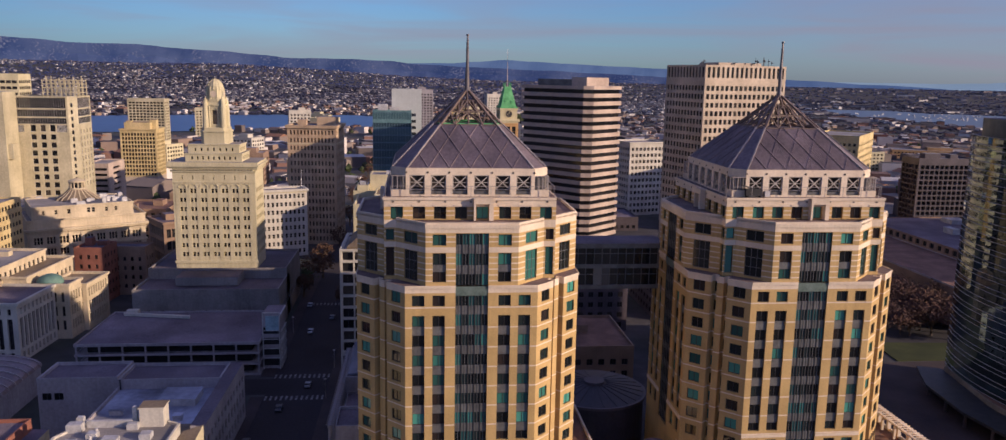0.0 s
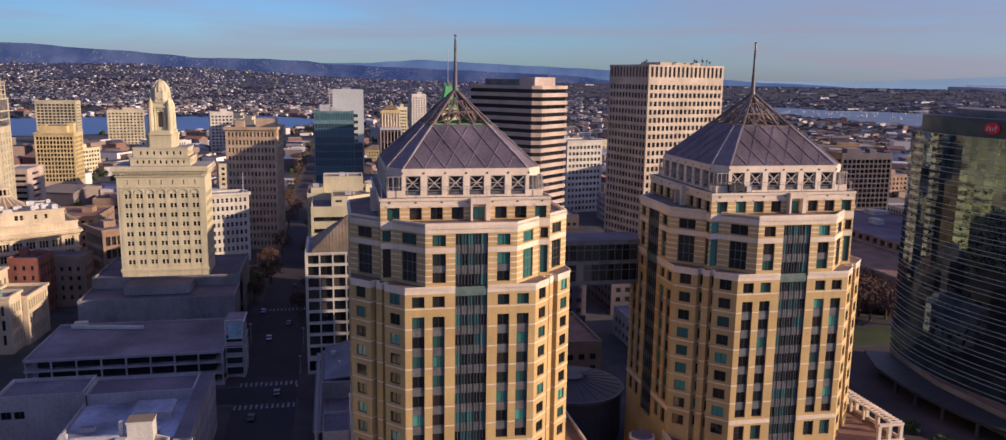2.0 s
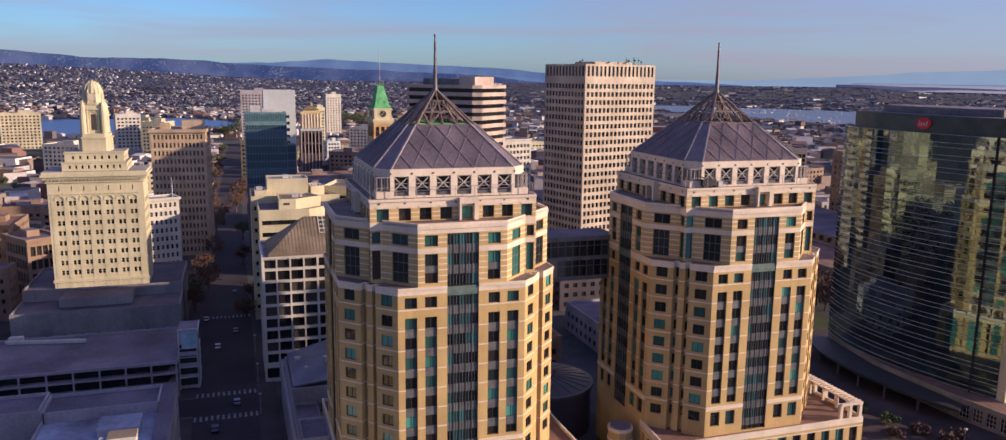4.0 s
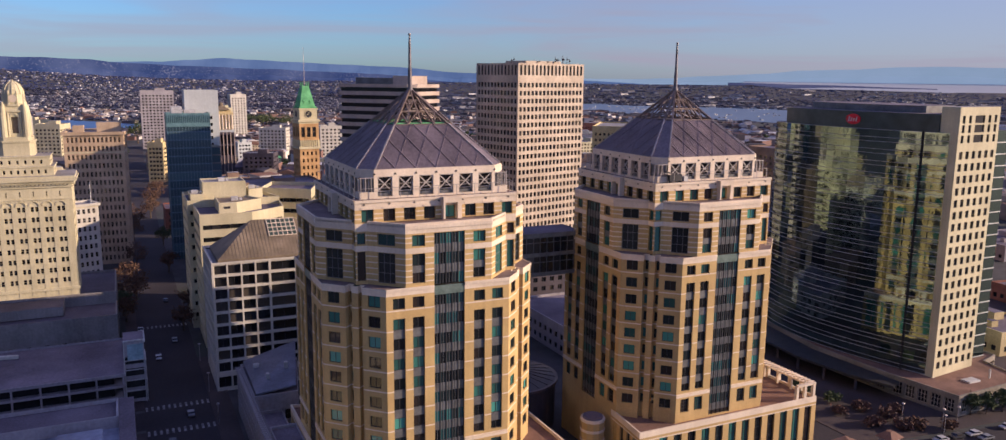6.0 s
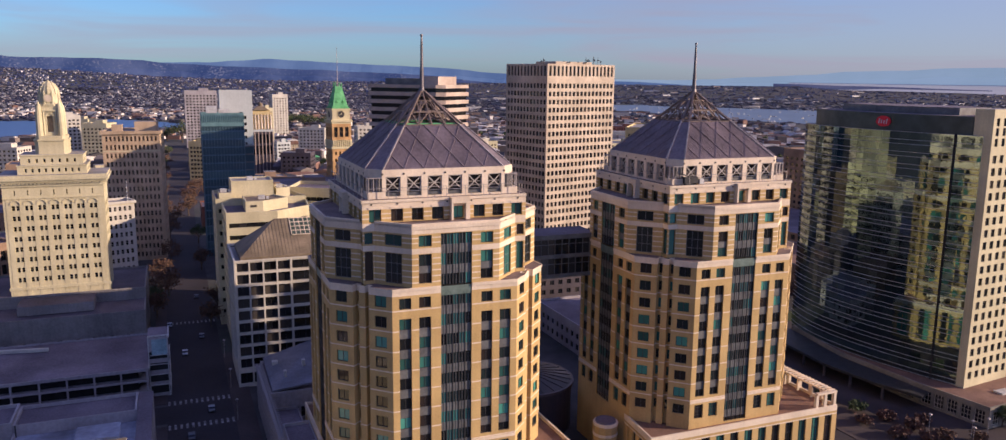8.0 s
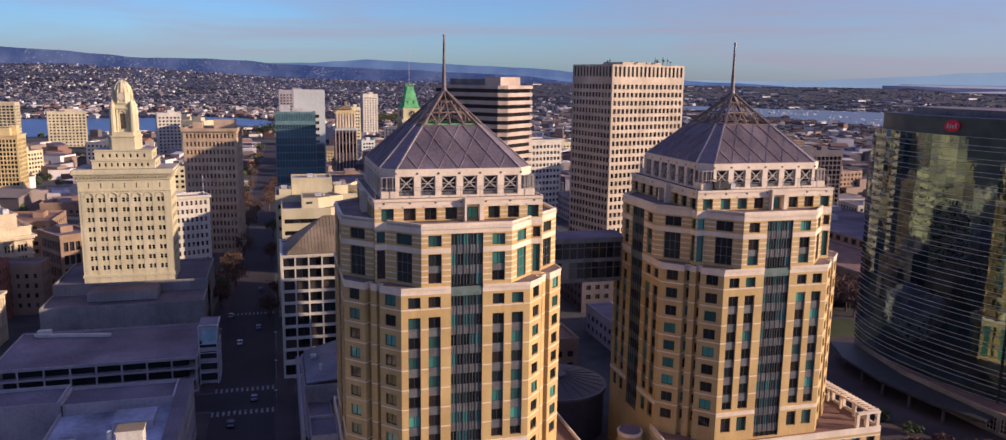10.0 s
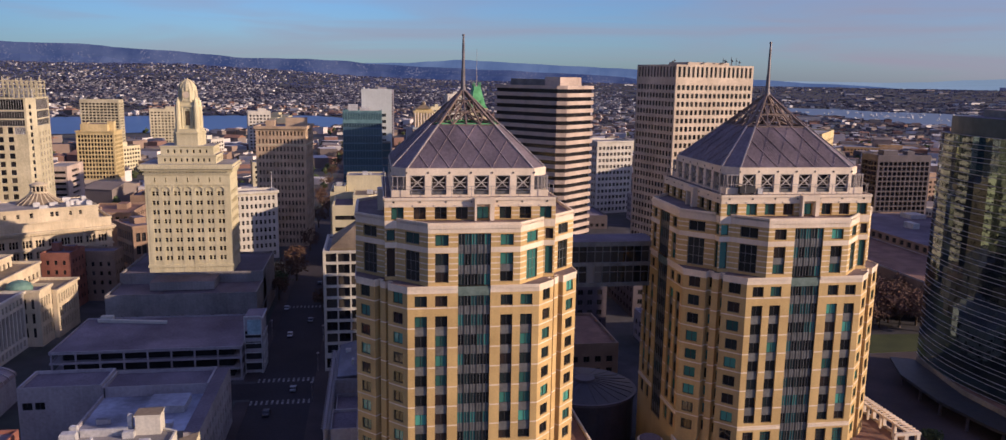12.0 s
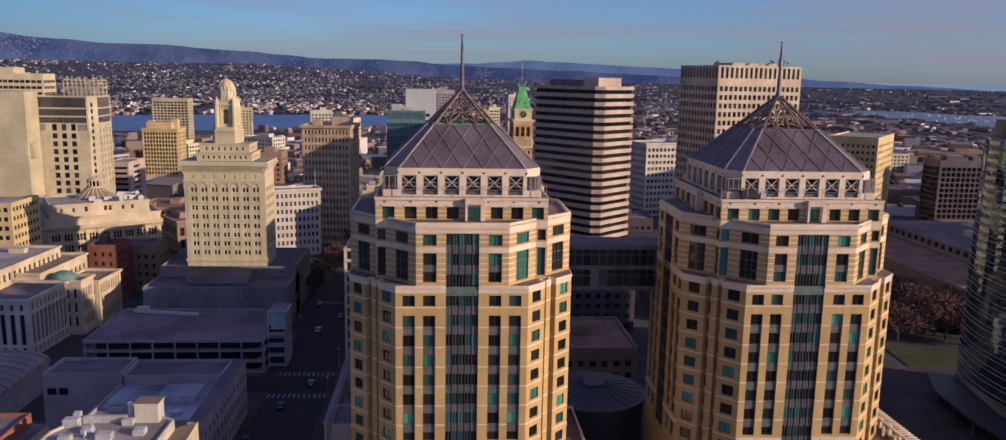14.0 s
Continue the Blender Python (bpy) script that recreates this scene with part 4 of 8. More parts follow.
    roof.prism([(px, py) for px, py in eave], Z0 + 0.05, Z1, 0, grow=f, lid=False, bottom=True)
    roof.prism([(px * 1.01, py * 1.01) for px, py in eave], Z0 - 0.25, Z0 + 0.06, 1)
    pyramid = part("roof", roof, [ZINC, CREAM], root, "dark sheet-metal pyramid roof with diagonal seams")
    for k in range(4):
        seam = MB()

        def on(u, v):
            s = 1 - v * (1 - f)
            return Vector((u, -E * s - 0.05, Z0 + 0.06 + (Z1 - Z0) * v + 0.04))
        for sgn in (1, -1):
            for i in range(-2, 8):
                u0 = sgn * (-F + 2 * F * i / 6)
                seg = []
                for st in range(25):
                    v = st / 24
                    u = u0 + sgn * 6.2 * v
                    if abs(u) <= F * (1 - v * (1 - f)) + 0.01:
                        seg.append(on(u, v))
                if len(seg) > 1:
                    seam.beam(seg[0], seg[-1], 0.17)
        for i in range(60):
            u = -F + 2 * F * (i + 0.5) / 60
            vmax = min(1.0, (F - abs(u)) / (F * (1 - f)))
            seam.beam(on(u, 0), on(u, vmax), 0.055)
        part("seam", seam, [ZINC], pyramid, m=pose(0, 0, 0, 0, 0, 90 * k))
    for px, py in eave:
        rib = MB()
        rib.beam((px, py, Z0 + 0.1), (px * f, py * f, Z1 + 0.1), 0.34)
        part("hip_rib", rib, [STEEL], pyramid, "pale steel hip rib")
    # open steel crown over the roof
    crown = MB()
    ring = [(px * f, py * f) for px, py in eave]
    n = len(ring)
    levels = []
    for s in (0.0, 0.36, 0.68):
        levels.append([Vector((px * (1 - s), py * (1 - s), Z1 + (ZA - Z1) * s)) for px, py in ring])
    mids = []
    for s, pts in zip((0.0, 0.36, 0.68), levels):
        row = []
        for i in range(n):
            a, c = pts[i], pts[(i + 1) % n]
            m = 4 if (c - a).length > 2.2 * (1 - s) else 1
            row += [a.lerp(c, j / m) for j in range(m)]
        mids.append(row)
    for px, py in ring:                       # heavy hips that run on to the mast
        crown.beam((px, py, Z1 - 0.1), (0.02 * px, 0.02 * py, ZA), 0.46)
    for row in mids:
        for i in range(len(row)):
            crown.beam(row[i], row[(i + 1) % len(row)], 0.26)
    for r0, r1 in zip(mids, mids[1:]):
        for i in range(len(r0)):
            j = (i + 1) % len(r0)
            crown.beam(r0[i], r1[i % len(r1)], 0.26)
            crown.beam(r0[i] if i % 2 else r0[j], r1[j % len(r1)] if i % 2 else r1[i % len(r1)], 0.22)
    for p in mids[-1][::2]:
        crown.beam(p, (p.x * 0.06, p.y * 0.06, ZA), 0.24)
    hub = Vector((0, 0, Z1 + (ZA - Z1) * 0.3))
    for p in mids[0]:                         # inner struts to the middle of the crown
        crown.beam(p, hub.lerp(p, 0.12), 0.18)
    for p in mids[1]:
        crown.beam(p, hub.lerp(p, 0.2), 0.16)
    part("crown_lattice", crown, [CROWNSTEEL], root, "open steel lattice crown")
    deck = MB()
    deck.prism([(px * 0.97, py * 0.97) for px, py in ring], Z1 - 1.2, Z1 - 0.25, 0)
    if green:
        for i in range(n):
            a, c = ring[i], ring[(i + 1) % n]
            deck.beam((a[0] * 0.9, a[1] * 0.9, Z1 + 0.1), (c[0] * 0.9, c[1] * 0.9, Z1 + 0.1), 0.5, 1)
    part("crown_deck", deck, [TARROOF, COPPER], root, "green-lined deck inside the crown")
    mast = MB()
    mast.tube(0, 0, ZA - 1.2, ZA + 0.5, 0.75, 0.6, 12)
    mast.tube(0, 0, ZA + 0.4, ZA + 4.5, 0.5, 0.42, 12)
    mast.tube(0, 0, ZA + 4.5, ZA + 10.2, 0.36, 0.26, 12)
    mast.tube(0, 0, ZA + 10.2, ZA + 11.9, 0.25, 0.18, 12)
    mast.tube(0, 0, ZA + 11.6, ZA + 12.0, 0.32, 0.3, 12)
    part("spire", mast, [SPIRESTEEL], root, "dark grey steel spire")
    gl.build(root, TEAL, DARK, TEAL_I)
    g2.build(root, BIGPANE, SPAND, TEAL_I)
    return root


T1, T2 = (10.6, 182.0), (82.8, 182.6)
tower(*T1, "tan stone office tower with cream bands and a dark pyramid roof", True)
tower(*T2, "tan stone office tower with pyramid roof beside the curved glass block")


def podium(poly, z, label, cols, side_cols):
    """A low wing of tall windows between piers, with a paved roof terrace."""
    ox, oy = poly[0]
    root = thing("podium", ox, oy, 0, 0, label, "building")
    b, gl = MB(), Glazing(120)
    poly = [(px - ox, py - oy) for px, py in poly]
    for k in range(4):
        a, c = poly[k], poly[(k + 1) % 4]
        L = math.hypot(c[0] - a[0], c[1] - a[1])
        n = cols if k % 2 == 0 else side_cols
        hs = grid(L, n, L / n - 1.9, 1.0, 8.0, 1, z - 3.4, 0.6)
        hs = b.wall(a, c, 0, z, hs, 0.5, 0, [(z - 1.5, z, 1), (z - 0.2 - 2.2, z - 2.1, 1)])
        gl.add(a, c, hs, 0.5, (3, 4), k == 2)
    rooftop(b, poly, z, 1, 2, 0.8)
    part("wall", b, [STONE, CREAM, REDROOF], root)
    gl.build(root, TEAL, DARK, TEAL_I)
    return root


podium([(57.5, 156.5), (113.2, 156.5), (113.2, 208.0), (62.0, 198.0)], 14.9, "tan stone podium with tall windows under the tower", 13, 12)
podium([(-13.5, 157.5), (39.5, 157.5), (39.5, 192.0), (-13.5, 206.0)], 15.0, "tan stone podium with tall dark windows", 12, 13)

# pergola of cream piers and beams round the podium terrace
perg = thing("pergola", 113.0, 156.7, 14.9, 0, "cream stone pergola of piers and beams on the podium roof", "pergola")
for i in range(9):
    p = MB()
    p.box(-0.95, 0.0 + i * 4.1, 0, -0.15, 0.8 + i * 4.1, 3.2)
    part("pier", p, [CREAM], perg)
pb = MB()
pb.box(-1.05, -0.05, 3.2, -0.05, 34.6, 3.75)
pb.box(-2.8, 0.9, 3.2, -2.2, 34.6, 3.6)
pb.box(-6.4, -0.05, 3.2, -1.1, 0.75, 3.75)
part("beam", pb, [CREAM], perg)
for i in range(28):
    p = MB()
    p.box(-3.1, 0.9 + i * 1.22, 3.75, 0.0, 1.1 + i * 1.22, 3.95)
    part("slat", p, [CREAM], perg)
for i in range(7):
    p = MB()
    p.box(-2.75, 1.0 + i * 5, 0, -2.25, 1.5 + i * 5, 3.2)
    part("pier", p, [CREAM], perg)

for u in (-3.6, -6.3):
    p = MB()
    p.box(u - 0.4, -0.02, 0, u + 0.4, 0.75, 3.2)
    part("pier", p, [CREAM], perg)

# bridge of dark glass between the towers
br = thing("glass_bridge", 46.7, 196.0, 45.5, 0, "dark glazed bridge of two storeys between the towers", "bridge")
for z0, z1 in ((0, 1.0), (5.2, 6.2), (10.2, 11.4)):
    b = MB()
    b.box(-14, -5, z0, 14, 5, z1, 0, 1)
    part("slab", b, [SPAND, TARROOF], br)
for z0, z1 in ((1.0, 5.2), (6.2, 10.2)):
    # the palest pane tones stand in for lights inside the bridge
    pieces("pane", [(-14 + 2 * i + 0.05, -4.7, z0, -12 + 2 * i - 0.05, 4.7, z1) for i in range(14)], [glass("bridge_glass", [(0.0, (0.012, 0.014, 0.017)), (0.55, (0.03, 0.032, 0.034)), (0.8, (0.10, 0.10, 0.095)), (0.92, (0.22, 0.21, 0.19))])], br)
    pieces("mullion", [(-14 + 2 * i - 0.07, -4.95, z0, -14 + 2 * i + 0.07, -4.6, z1) for i in range(15)], [SPAND], br)
    pieces("transom", [(-14, -4.9, z0 + 2.6, 14, -4.72, z0 + 2.75)], [SPAND], br)

# rotunda between the towers
ro = thing("rotunda", 47.5, 207.0, 0, 0, "round low hall with a dark shallow roof", "building")
for nm, z0, z1, r0, r1, mt in (("drum", 0, 12.5, 13.5, 13.5, NIGHTSTONE), ("cornice", 12.5, 13.2, 14.2, 14.2, DARKSTONE), ("roof", 13.2, 15.0, 13.6, 3.0, NIGHTSTONE), ("lantern", 14.9, 15.6, 3.2, 2.8, DARKSTONE)):
    b = MB()
    b.tube(0, 0, z0, z1, r0, r1, 40, 0)
    part(nm, b, [mt], ro)
for i in range(24):
    t = 2 * math.pi * i / 24
    b = MB()
    b.beam((13.2 * math.cos(t), 13.2 * math.sin(t), 13.3), (3.1 * math.cos(t), 3.1 * math.sin(t), 15.0), 0.2)
    part("roof_rib", b, [NIGHTSTONE], ro)

# small banded entrance pavilion before the rotunda
pv = thing("entrance_pavilion", 54.6, 172.6, 0, 0, "small banded stone entrance pavilion with flat dark roof", "pavilion")
for j in range(5):
    b = MB()
    b.tube(0, 0, 2.6 * j, 2.6 * j + 1.9, 3.0, 3.0, 12, 0)
    part("wall_drum", b, [STONE], pv)
    b = MB()
    b.tube(0, 0, 2.6 * j + 1.9, 2.6 * j + 2.6, 3.12, 3.12, 12, 0)
    part("stone_band", b, [CREAM], pv)
b = MB()
b.tube(0, 0, 13.0, 13.5, 2.6, 2.5, 12, 0)
part("roof", b, [TARROOF], pv)

# ---- the civic tower with its clock stage ----
def city_hall():
    x, y = -79.8, 334.0
    root = thing("civic_tower", x, y, 0, 0, "cream limestone civic tower with a domed clock stage on top", "tower")
    W, D, Z0, Z1 = 31.4, 17.0, 18.9, 61.2
    b, gl = MB(), Glazing(330)
    poly = rect(W, D)
    for k in range(4):
        a, c = poly[k], poly[(k + 1) % 4]
        L = math.hypot(c[0] - a[0], c[1] - a[1])
        n = 7 if k % 2 == 0 else 6
        hs = []
        step = (L - 3.4) / n
        for i in range(n):
            m = 1.7 + step * (i + 0.5)
            for j in range(8):
                z = 24.0 + 3.62 * j
                hs += [(m - 1.25, m - 0.2, z, z + 1.75), (m + 0.2, m + 1.25, z, z + 1.75)]
            hs.append((m - 0.2, m + 0.2, 54.6, 56.4))
        hs = b.wall(a, c, Z0, Z1, hs, 0.5, 0)
        gl.add(a, c, hs, 0.5, (1, 2), k == 2)
    b.box(-W / 2, -D / 2, Z1 - 0.02, W / 2, D / 2, Z1, 0, 1)
    part("wall", b, [LIME, GRAVEL], root)
    piers = MB()                              # flat piers between the window pairs, arches over the top row
    for i in range(8):
        u = -W / 2 + 1.7 + (W - 3.4) / 7 * i
        piers.box(u - 0.8, -D / 2 - 0.1, Z0, u + 0.8, -D / 2, 53.6)
    for i in range(7):
        u = -W / 2 + 1.7 + (W - 3.4) / 7 * (i + 0.5)
        for q in range(7):
            t0, t1 = math.pi * q / 7, math.pi * (q + 1) / 7
            piers.beam((u + 1.55 * math.cos(t0), -D / 2 - 0.12, 51.4 + 1.55 * math.sin(t0)), (u + 1.55 * math.cos(t1), -D / 2 - 0.12, 51.4 + 1.55 * math.sin(t1)), 0.35)
    piers.box(-W / 2, -D / 2 - 0.3, 53.4, W / 2, -D / 2, 53.9)
    piers.box(-W / 2 - 0.3, -D / 2 - 0.4, 21.3, W / 2 + 0.3, -D / 2, 22.3)
    part("pilaster", piers, [LIME], root)
    co = MB()
    for o, z0, z1 in ((0.5, 57.6, 58.4), (1.1, 59.0, 59.8), (1.7, 59.8, 60.6), (1.3, 60.6, 61.6)):
        co.box(-W / 2 - o, -D / 2 - o, z0, W / 2 + o, D / 2 + o, z1, 0, 1)
    for i in range(26):
        u = -W / 2 + W * (i + 0.5) / 26
        co.box(u - 0.3, -D / 2 - 1.1, 58.4, u + 0.3, -D / 2, 59.2)
    for i in range(20):
        v = -D / 2 + D * (i + 0.5) / 20
        co.box(W / 2, v - 0.3, 58.4, W / 2 + 1.1, v + 0.3, 59.2)
    part("cornice", co, [LIME, GRAVEL], root)
    at = MB()
    ga = Glazing(80)
    for w, d, z0, z1, n in ((21.4, 14.6, 61.5, 64.8, 9), (19.4, 13.0, 64.8, 68.3, 7)):
        pl = rect(w, d)
        for k in range(4):
            a, c = pl[k], pl[(k + 1) % 4]
            L = math.hypot(c[0] - a[0], c[1] - a[1])
            hs = at.wall(a, c, z0, z1, grid(L, n, 0.8, z0 + 0.8, 5, 1, 1.4, 1.5), 0.3, 0)
            ga.add(a, c, hs, 0.3, (1, 1), k == 2)
        at.box(-w / 2 - 0.25, -d / 2 - 0.25, z1 - 0.4, w / 2 + 0.25, d / 2 + 0.25, z1 + 0.1, 0, 1)
    part("attic", at, [LIME, GRAVEL], root)
    ga.build(root, GLASS, LIME, GLASS_I)
    gl.build(root, GLASS, LIME, GLASS_I)
    # clock stage: square plinth, arcaded shaft with corner piers, ribbed dome
    ck = MB()
    oct_ = lambda r, q: [(r, -q), (r, q), (q, r), (-q, r), (-r, q), (-r, -q), (-q, -r), (q, -r)]
    ck.prism(oct_(5.2, 3.9), 68.3, 74.6, 0)
    ck.prism(oct_(5.5, 4.1), 74.4, 75.0, 0, bottom=True)
    ck.prism(oct_(4.9, 3.6), 75.0, 76.2, 0)
    S = 3.1
    pl = rect(2 * S, 2 * S)
    for k in range(4):
        ck.wall(pl[k], pl[(k + 1) % 4], 76.1, 87.2, [(S - 0.95, S + 0.95, 77.4, 83.0)], 0.9, 0)
    for k in range(4):                        # arched heads over the tall openings
        for q in range(6):
            t0, t1 = math.pi * q / 6, math.pi * (q + 1) / 6
            e0, e1 = turn(k, (1.2 * math.cos(t0), -S - 0.1)), turn(k, (1.2 * math.cos(t1), -S - 0.1))
            ck.beam((*e0, 82.9 + 1.2 * math.sin(t0)), (*e1, 82.9 + 1.2 * math.sin(t1)), 0.45)
        for u in (-1.9, 1.9):
            e = turn(k, (u, -S - 0.15))
            ck.tube(e[0], e[1], 76.1, 84.6, 0.36, 0.32, 8)
    for sx in (-1, 1):
        for sy in (-1, 1):
            ck.tube(sx * (S + 0.25), sy * (S + 0.25), 76.1, 84.2, 1.15, 1.0, 10)
            ck.tube(sx * (S + 0.2), sy * (S + 0.2), 84.2, 86.6, 1.0, 0.7, 10)
            ck.tube(sx * (S + 0.1), sy * (S + 0.1), 86.6, 88.2, 0.6, 0.12, 8)
    ck.box(-S - 0.5, -S - 0.5, 84.6, S + 0.5, S + 0.5, 85.2)
    ck.prism(oct_(3.5, 1.6), 86.6, 87.3, 0, bottom=True)
    ck.prism(oct_(3.0, 1.3), 87.2, 91.0, 0)
    for i in range(8):
        t = 2 * math.pi * (i + 0.5) / 8
        ck.tube(3.2 * math.cos(t), 3.2 * math.sin(t), 87.2, 90.8, 0.42, 0.36, 6)
        ck.tube(3.2 * math.cos(t), 3.2 * math.sin(t), 90.8, 91.9, 0.36, 0.08, 6)
    prof = [(3.3, 90.6), (3.3, 91.0), (3.05, 92.2), (2.6, 93.2), (1.9, 94.1), (1.0, 94.7), (0.5, 94.9)]
    for (r0, z0), (r1, z1) in zip(prof, prof[1:]):
        ck.tube(0, 0, z0, z1, r0, r1, 16)
        for i in range(8):
            t = 2 * math.pi * i / 8
            ck.beam((r0 * math.cos(t), r0 * math.sin(t), z0), (r1 * math.cos(t), r1 * math.sin(t), z1), 0.3)
    ck.tube(0, 0, 94.8, 95.5, 0.5, 0.12, 10)
    part("clock_stage", ck, [LIME], root, "ribbed dome over an arcaded shaft", pose(0, 0, -1.5))
    for k in range(4):
        fc = MB()
        for i in range(16):
            t0, t1 = 2 * math.pi * i / 16, 2 * math.pi * (i + 1) / 16
            at = lambda r, t, yy: (r * math.cos(t), yy, 89.2 + r * math.sin(t))
            fc.face(((0, -3.34, 89.2), at(1.25, t0, -3.34), at(1.25, t1, -3.34)), 0)
            fc.face((at(1.25, t0, -3.34), at(1.25, t0, -3.42), at(1.25, t1, -3.42), at(1.25, t1, -3.34)), 1)
            fc.face((at(1.25, t0, -3.42), at(1.45, t0, -3.42), at(1.45, t1, -3.42), at(1.25, t1, -3.42)), 1)
            fc.face((at(1.45, t0, -3.42), at(1.45, t0, -3.0), at(1.45, t1, -3.0), at(1.45, t1, -3.42)), 1)
        part("clock_face", fc, [CREAM, LIME, DARK], root, "round pale clock face", pose(0, 0, -1.5, 0, 0, 90 * k))
    # brown sheets painted as the shaded depth of the arches
    dk = MB()
    for k in range(4):
        p = [turn(k, q) for q in ((-0.95, -S + 0.9), (0.95, -S + 0.9))]
        dk.face(((*p[0], 77.4), (*p[1], 77.4), (*p[1], 83.0), (*p[0], 83.0)))
    part("arch_opening", dk, [BROWNROOF], root, m=pose(0, 0, -1.5))
    # broad podium in front and round the foot
    pd = MB()
    gp = Glazing(60)
    for w, d, cx, cy, z in ((53.0, 27.0, 0.8, -17.5, 16.5), (53.0, 36.0, 0.8, 6.0, 20.0)):
        pl = [(px + cx, py + cy) for px, py in rect(w, d)]
        for k in range(4):
            a, c = pl[k], pl[(k + 1) % 4]
            L = math.hypot(c[0] - a[0], c[1] - a[1])
            hs = pd.wall(a, c, 0, z, grid(L, 9, 1.2, 6.0, 6, 1, 2.4, 3), 0.25, 0)
            gp.add(a, c, hs, 0.4, (2, 2), k in (1, 2))
        rooftop(pd, pl, z, 0, 1, 0.8)
    pd.box(-12.0, -24.0, 16.0, 11.0, -12.1, 19.2, 0, 1)
    part("podium", pd, [CIVICSTONE, CIVICROOF], root, "grey stone podium with flat roofs")
    gp.build(root, GLASS, DARK, GLASS_I)


city_hall()

# ---- offices round the square ----
block("classical_block", "white terracotta office wing with small square windows", "building", -78.9, 433.6, 20, 38.0, 12.0, 36.0, 4.2, 8, 16, (1.25, 2.3),
      [WHITE, GRAVEL, LIME], v0=1.8, cornice=(0.8, 1.2), side_cols=5, near=(0, 1), frame_mat=WHITE, style=(1, 2), bands=[(34.2, 36.0, 2)])
block("brick_office", "brown brick office block with rows of arched top windows", "building", -58.6, 477.0, -4, 27.0, 28.0, 67.5, 4.3, 15, 13, (1.05, 2.6),
      [ROSEBRICK, GRAVEL, LIME], v0=2.0, cornice=(0.9, 1.6), bands=[(57.0, 57.5, 2), (65.5, 67.5, 0)], penthouse=[(6, 4, 11, 8, 4), (-8, 2, 5, 5, 2.5)], frame_mat=ROSEBRICK)
slab_tower = block("slab_tower", "pale grey blank-walled slab tower with a column of windows", "tower", -7.0, 481.0, 0, 17.0, 14.0, 88.0, 3.6, 22, 2, (1.7, 1.6),
      [PALEGREY, GRAVEL], v0=3.0, faces=(1, 3), side_cols=4, near=(1,))
for j in range(6):                            # groups of three small windows on the blank front
    for i in range(3):
        part("window", pane_mesh(0.95, 1.7, (1, 1), GLASS, DARK), None, slab_tower, m=Matrix.Translation((1.9 + 1.15 * i, -7.04, 54.6 + 3.6 * j)))


def glass_block():
    root = thing("glass_office", -15.0, 468.0, 0, 0, "dark blue glass office block with thin floor bands", "building")
    b = MB()
    w, d, h = 21.0, 13.0, 76.5
    for j in range(18):
        z = 4.2 * j
        b.prism(rect(w, d), z, z + 3.5, 0, lid=False)
        b.prism(rect(w + 0.2, d + 0.2), z + 3.5, z + 4.2, 1, bottom=True)
    part("glazing", b, [BLUEGLASS, surface("blue_spandrel", [(0.3, (0.07, 0.14, 0.20)), (0.7, (0.09, 0.17, 0.23))], 0.4)], root)
    c = MB()
    pl = rect(w + 0.4, d + 0.4)
    for k in range(4):
        a, e = pl[k], pl[(k + 1) % 4]
        L = math.hypot(e[0] - a[0], e[1] - a[1])
        c.wall(a, e, 69.5, h, grid(L, round(L / 0.9), 0.5, 71.5, 9, 1, 4.0), 0.3, 0)
    rooftop(c, pl, h, 0, 1, 0.8)
    part("crown", c, [surface("teal_screen", [(0.3, (0.12, 0.235, 0.25)), (0.7, (0.15, 0.275, 0.285))], 0.5), GRAVEL], root, "teal louvred crown")
    fin = MB()
    fin.box(-0.09, -0.16, 0, 0.09, 0, 69.5)
    fin = fin.mesh("mullion", [surface("blue_grey_fin", [(0.3, (0.12, 0.19, 0.22)), (0.7, (0.16, 0.235, 0.265))], 0.5)])
    for i in range(15):
        part("mullion", fin, None, root, m=Matrix.Translation((-w / 2 + w * i / 14, -d / 2 - 0.1, 0)))
    for i in range(9):
        for side in (-1, 1):
            part("mullion", fin, None, root, m=pose(side * (w / 2 + 0.1), -d / 2 + d * i / 8, 0, 0, 0, 90 * side))
    wing = MB()                               # lower glazed wing beside the slab tower
    for j in range(14):
        z = 4.2 * j
        wing.box(w / 2 + 0.3, -4.5, z, w / 2 + 4.9, 5.4, z + 3.5, 0)
        wing.box(w / 2 + 0.3, -4.65, z + 3.5, w / 2 + 5.05, 5.5, z + 4.2, 1)
    part("side_wing", wing, [BLUEGLASS, SPAND], root)
    ph = MB()
    ph.box(-7.8, -4.0, h - 0.8, -2.6, 3.0, h + 3.2)
    ph.box(-1.5, -2.0, h - 0.8, 4.0, 3.0, h + 1.4)
    part("penthouse", ph, [ROOFSTUFF], root, "pale rooftop plant room")

    return root


glass_block()


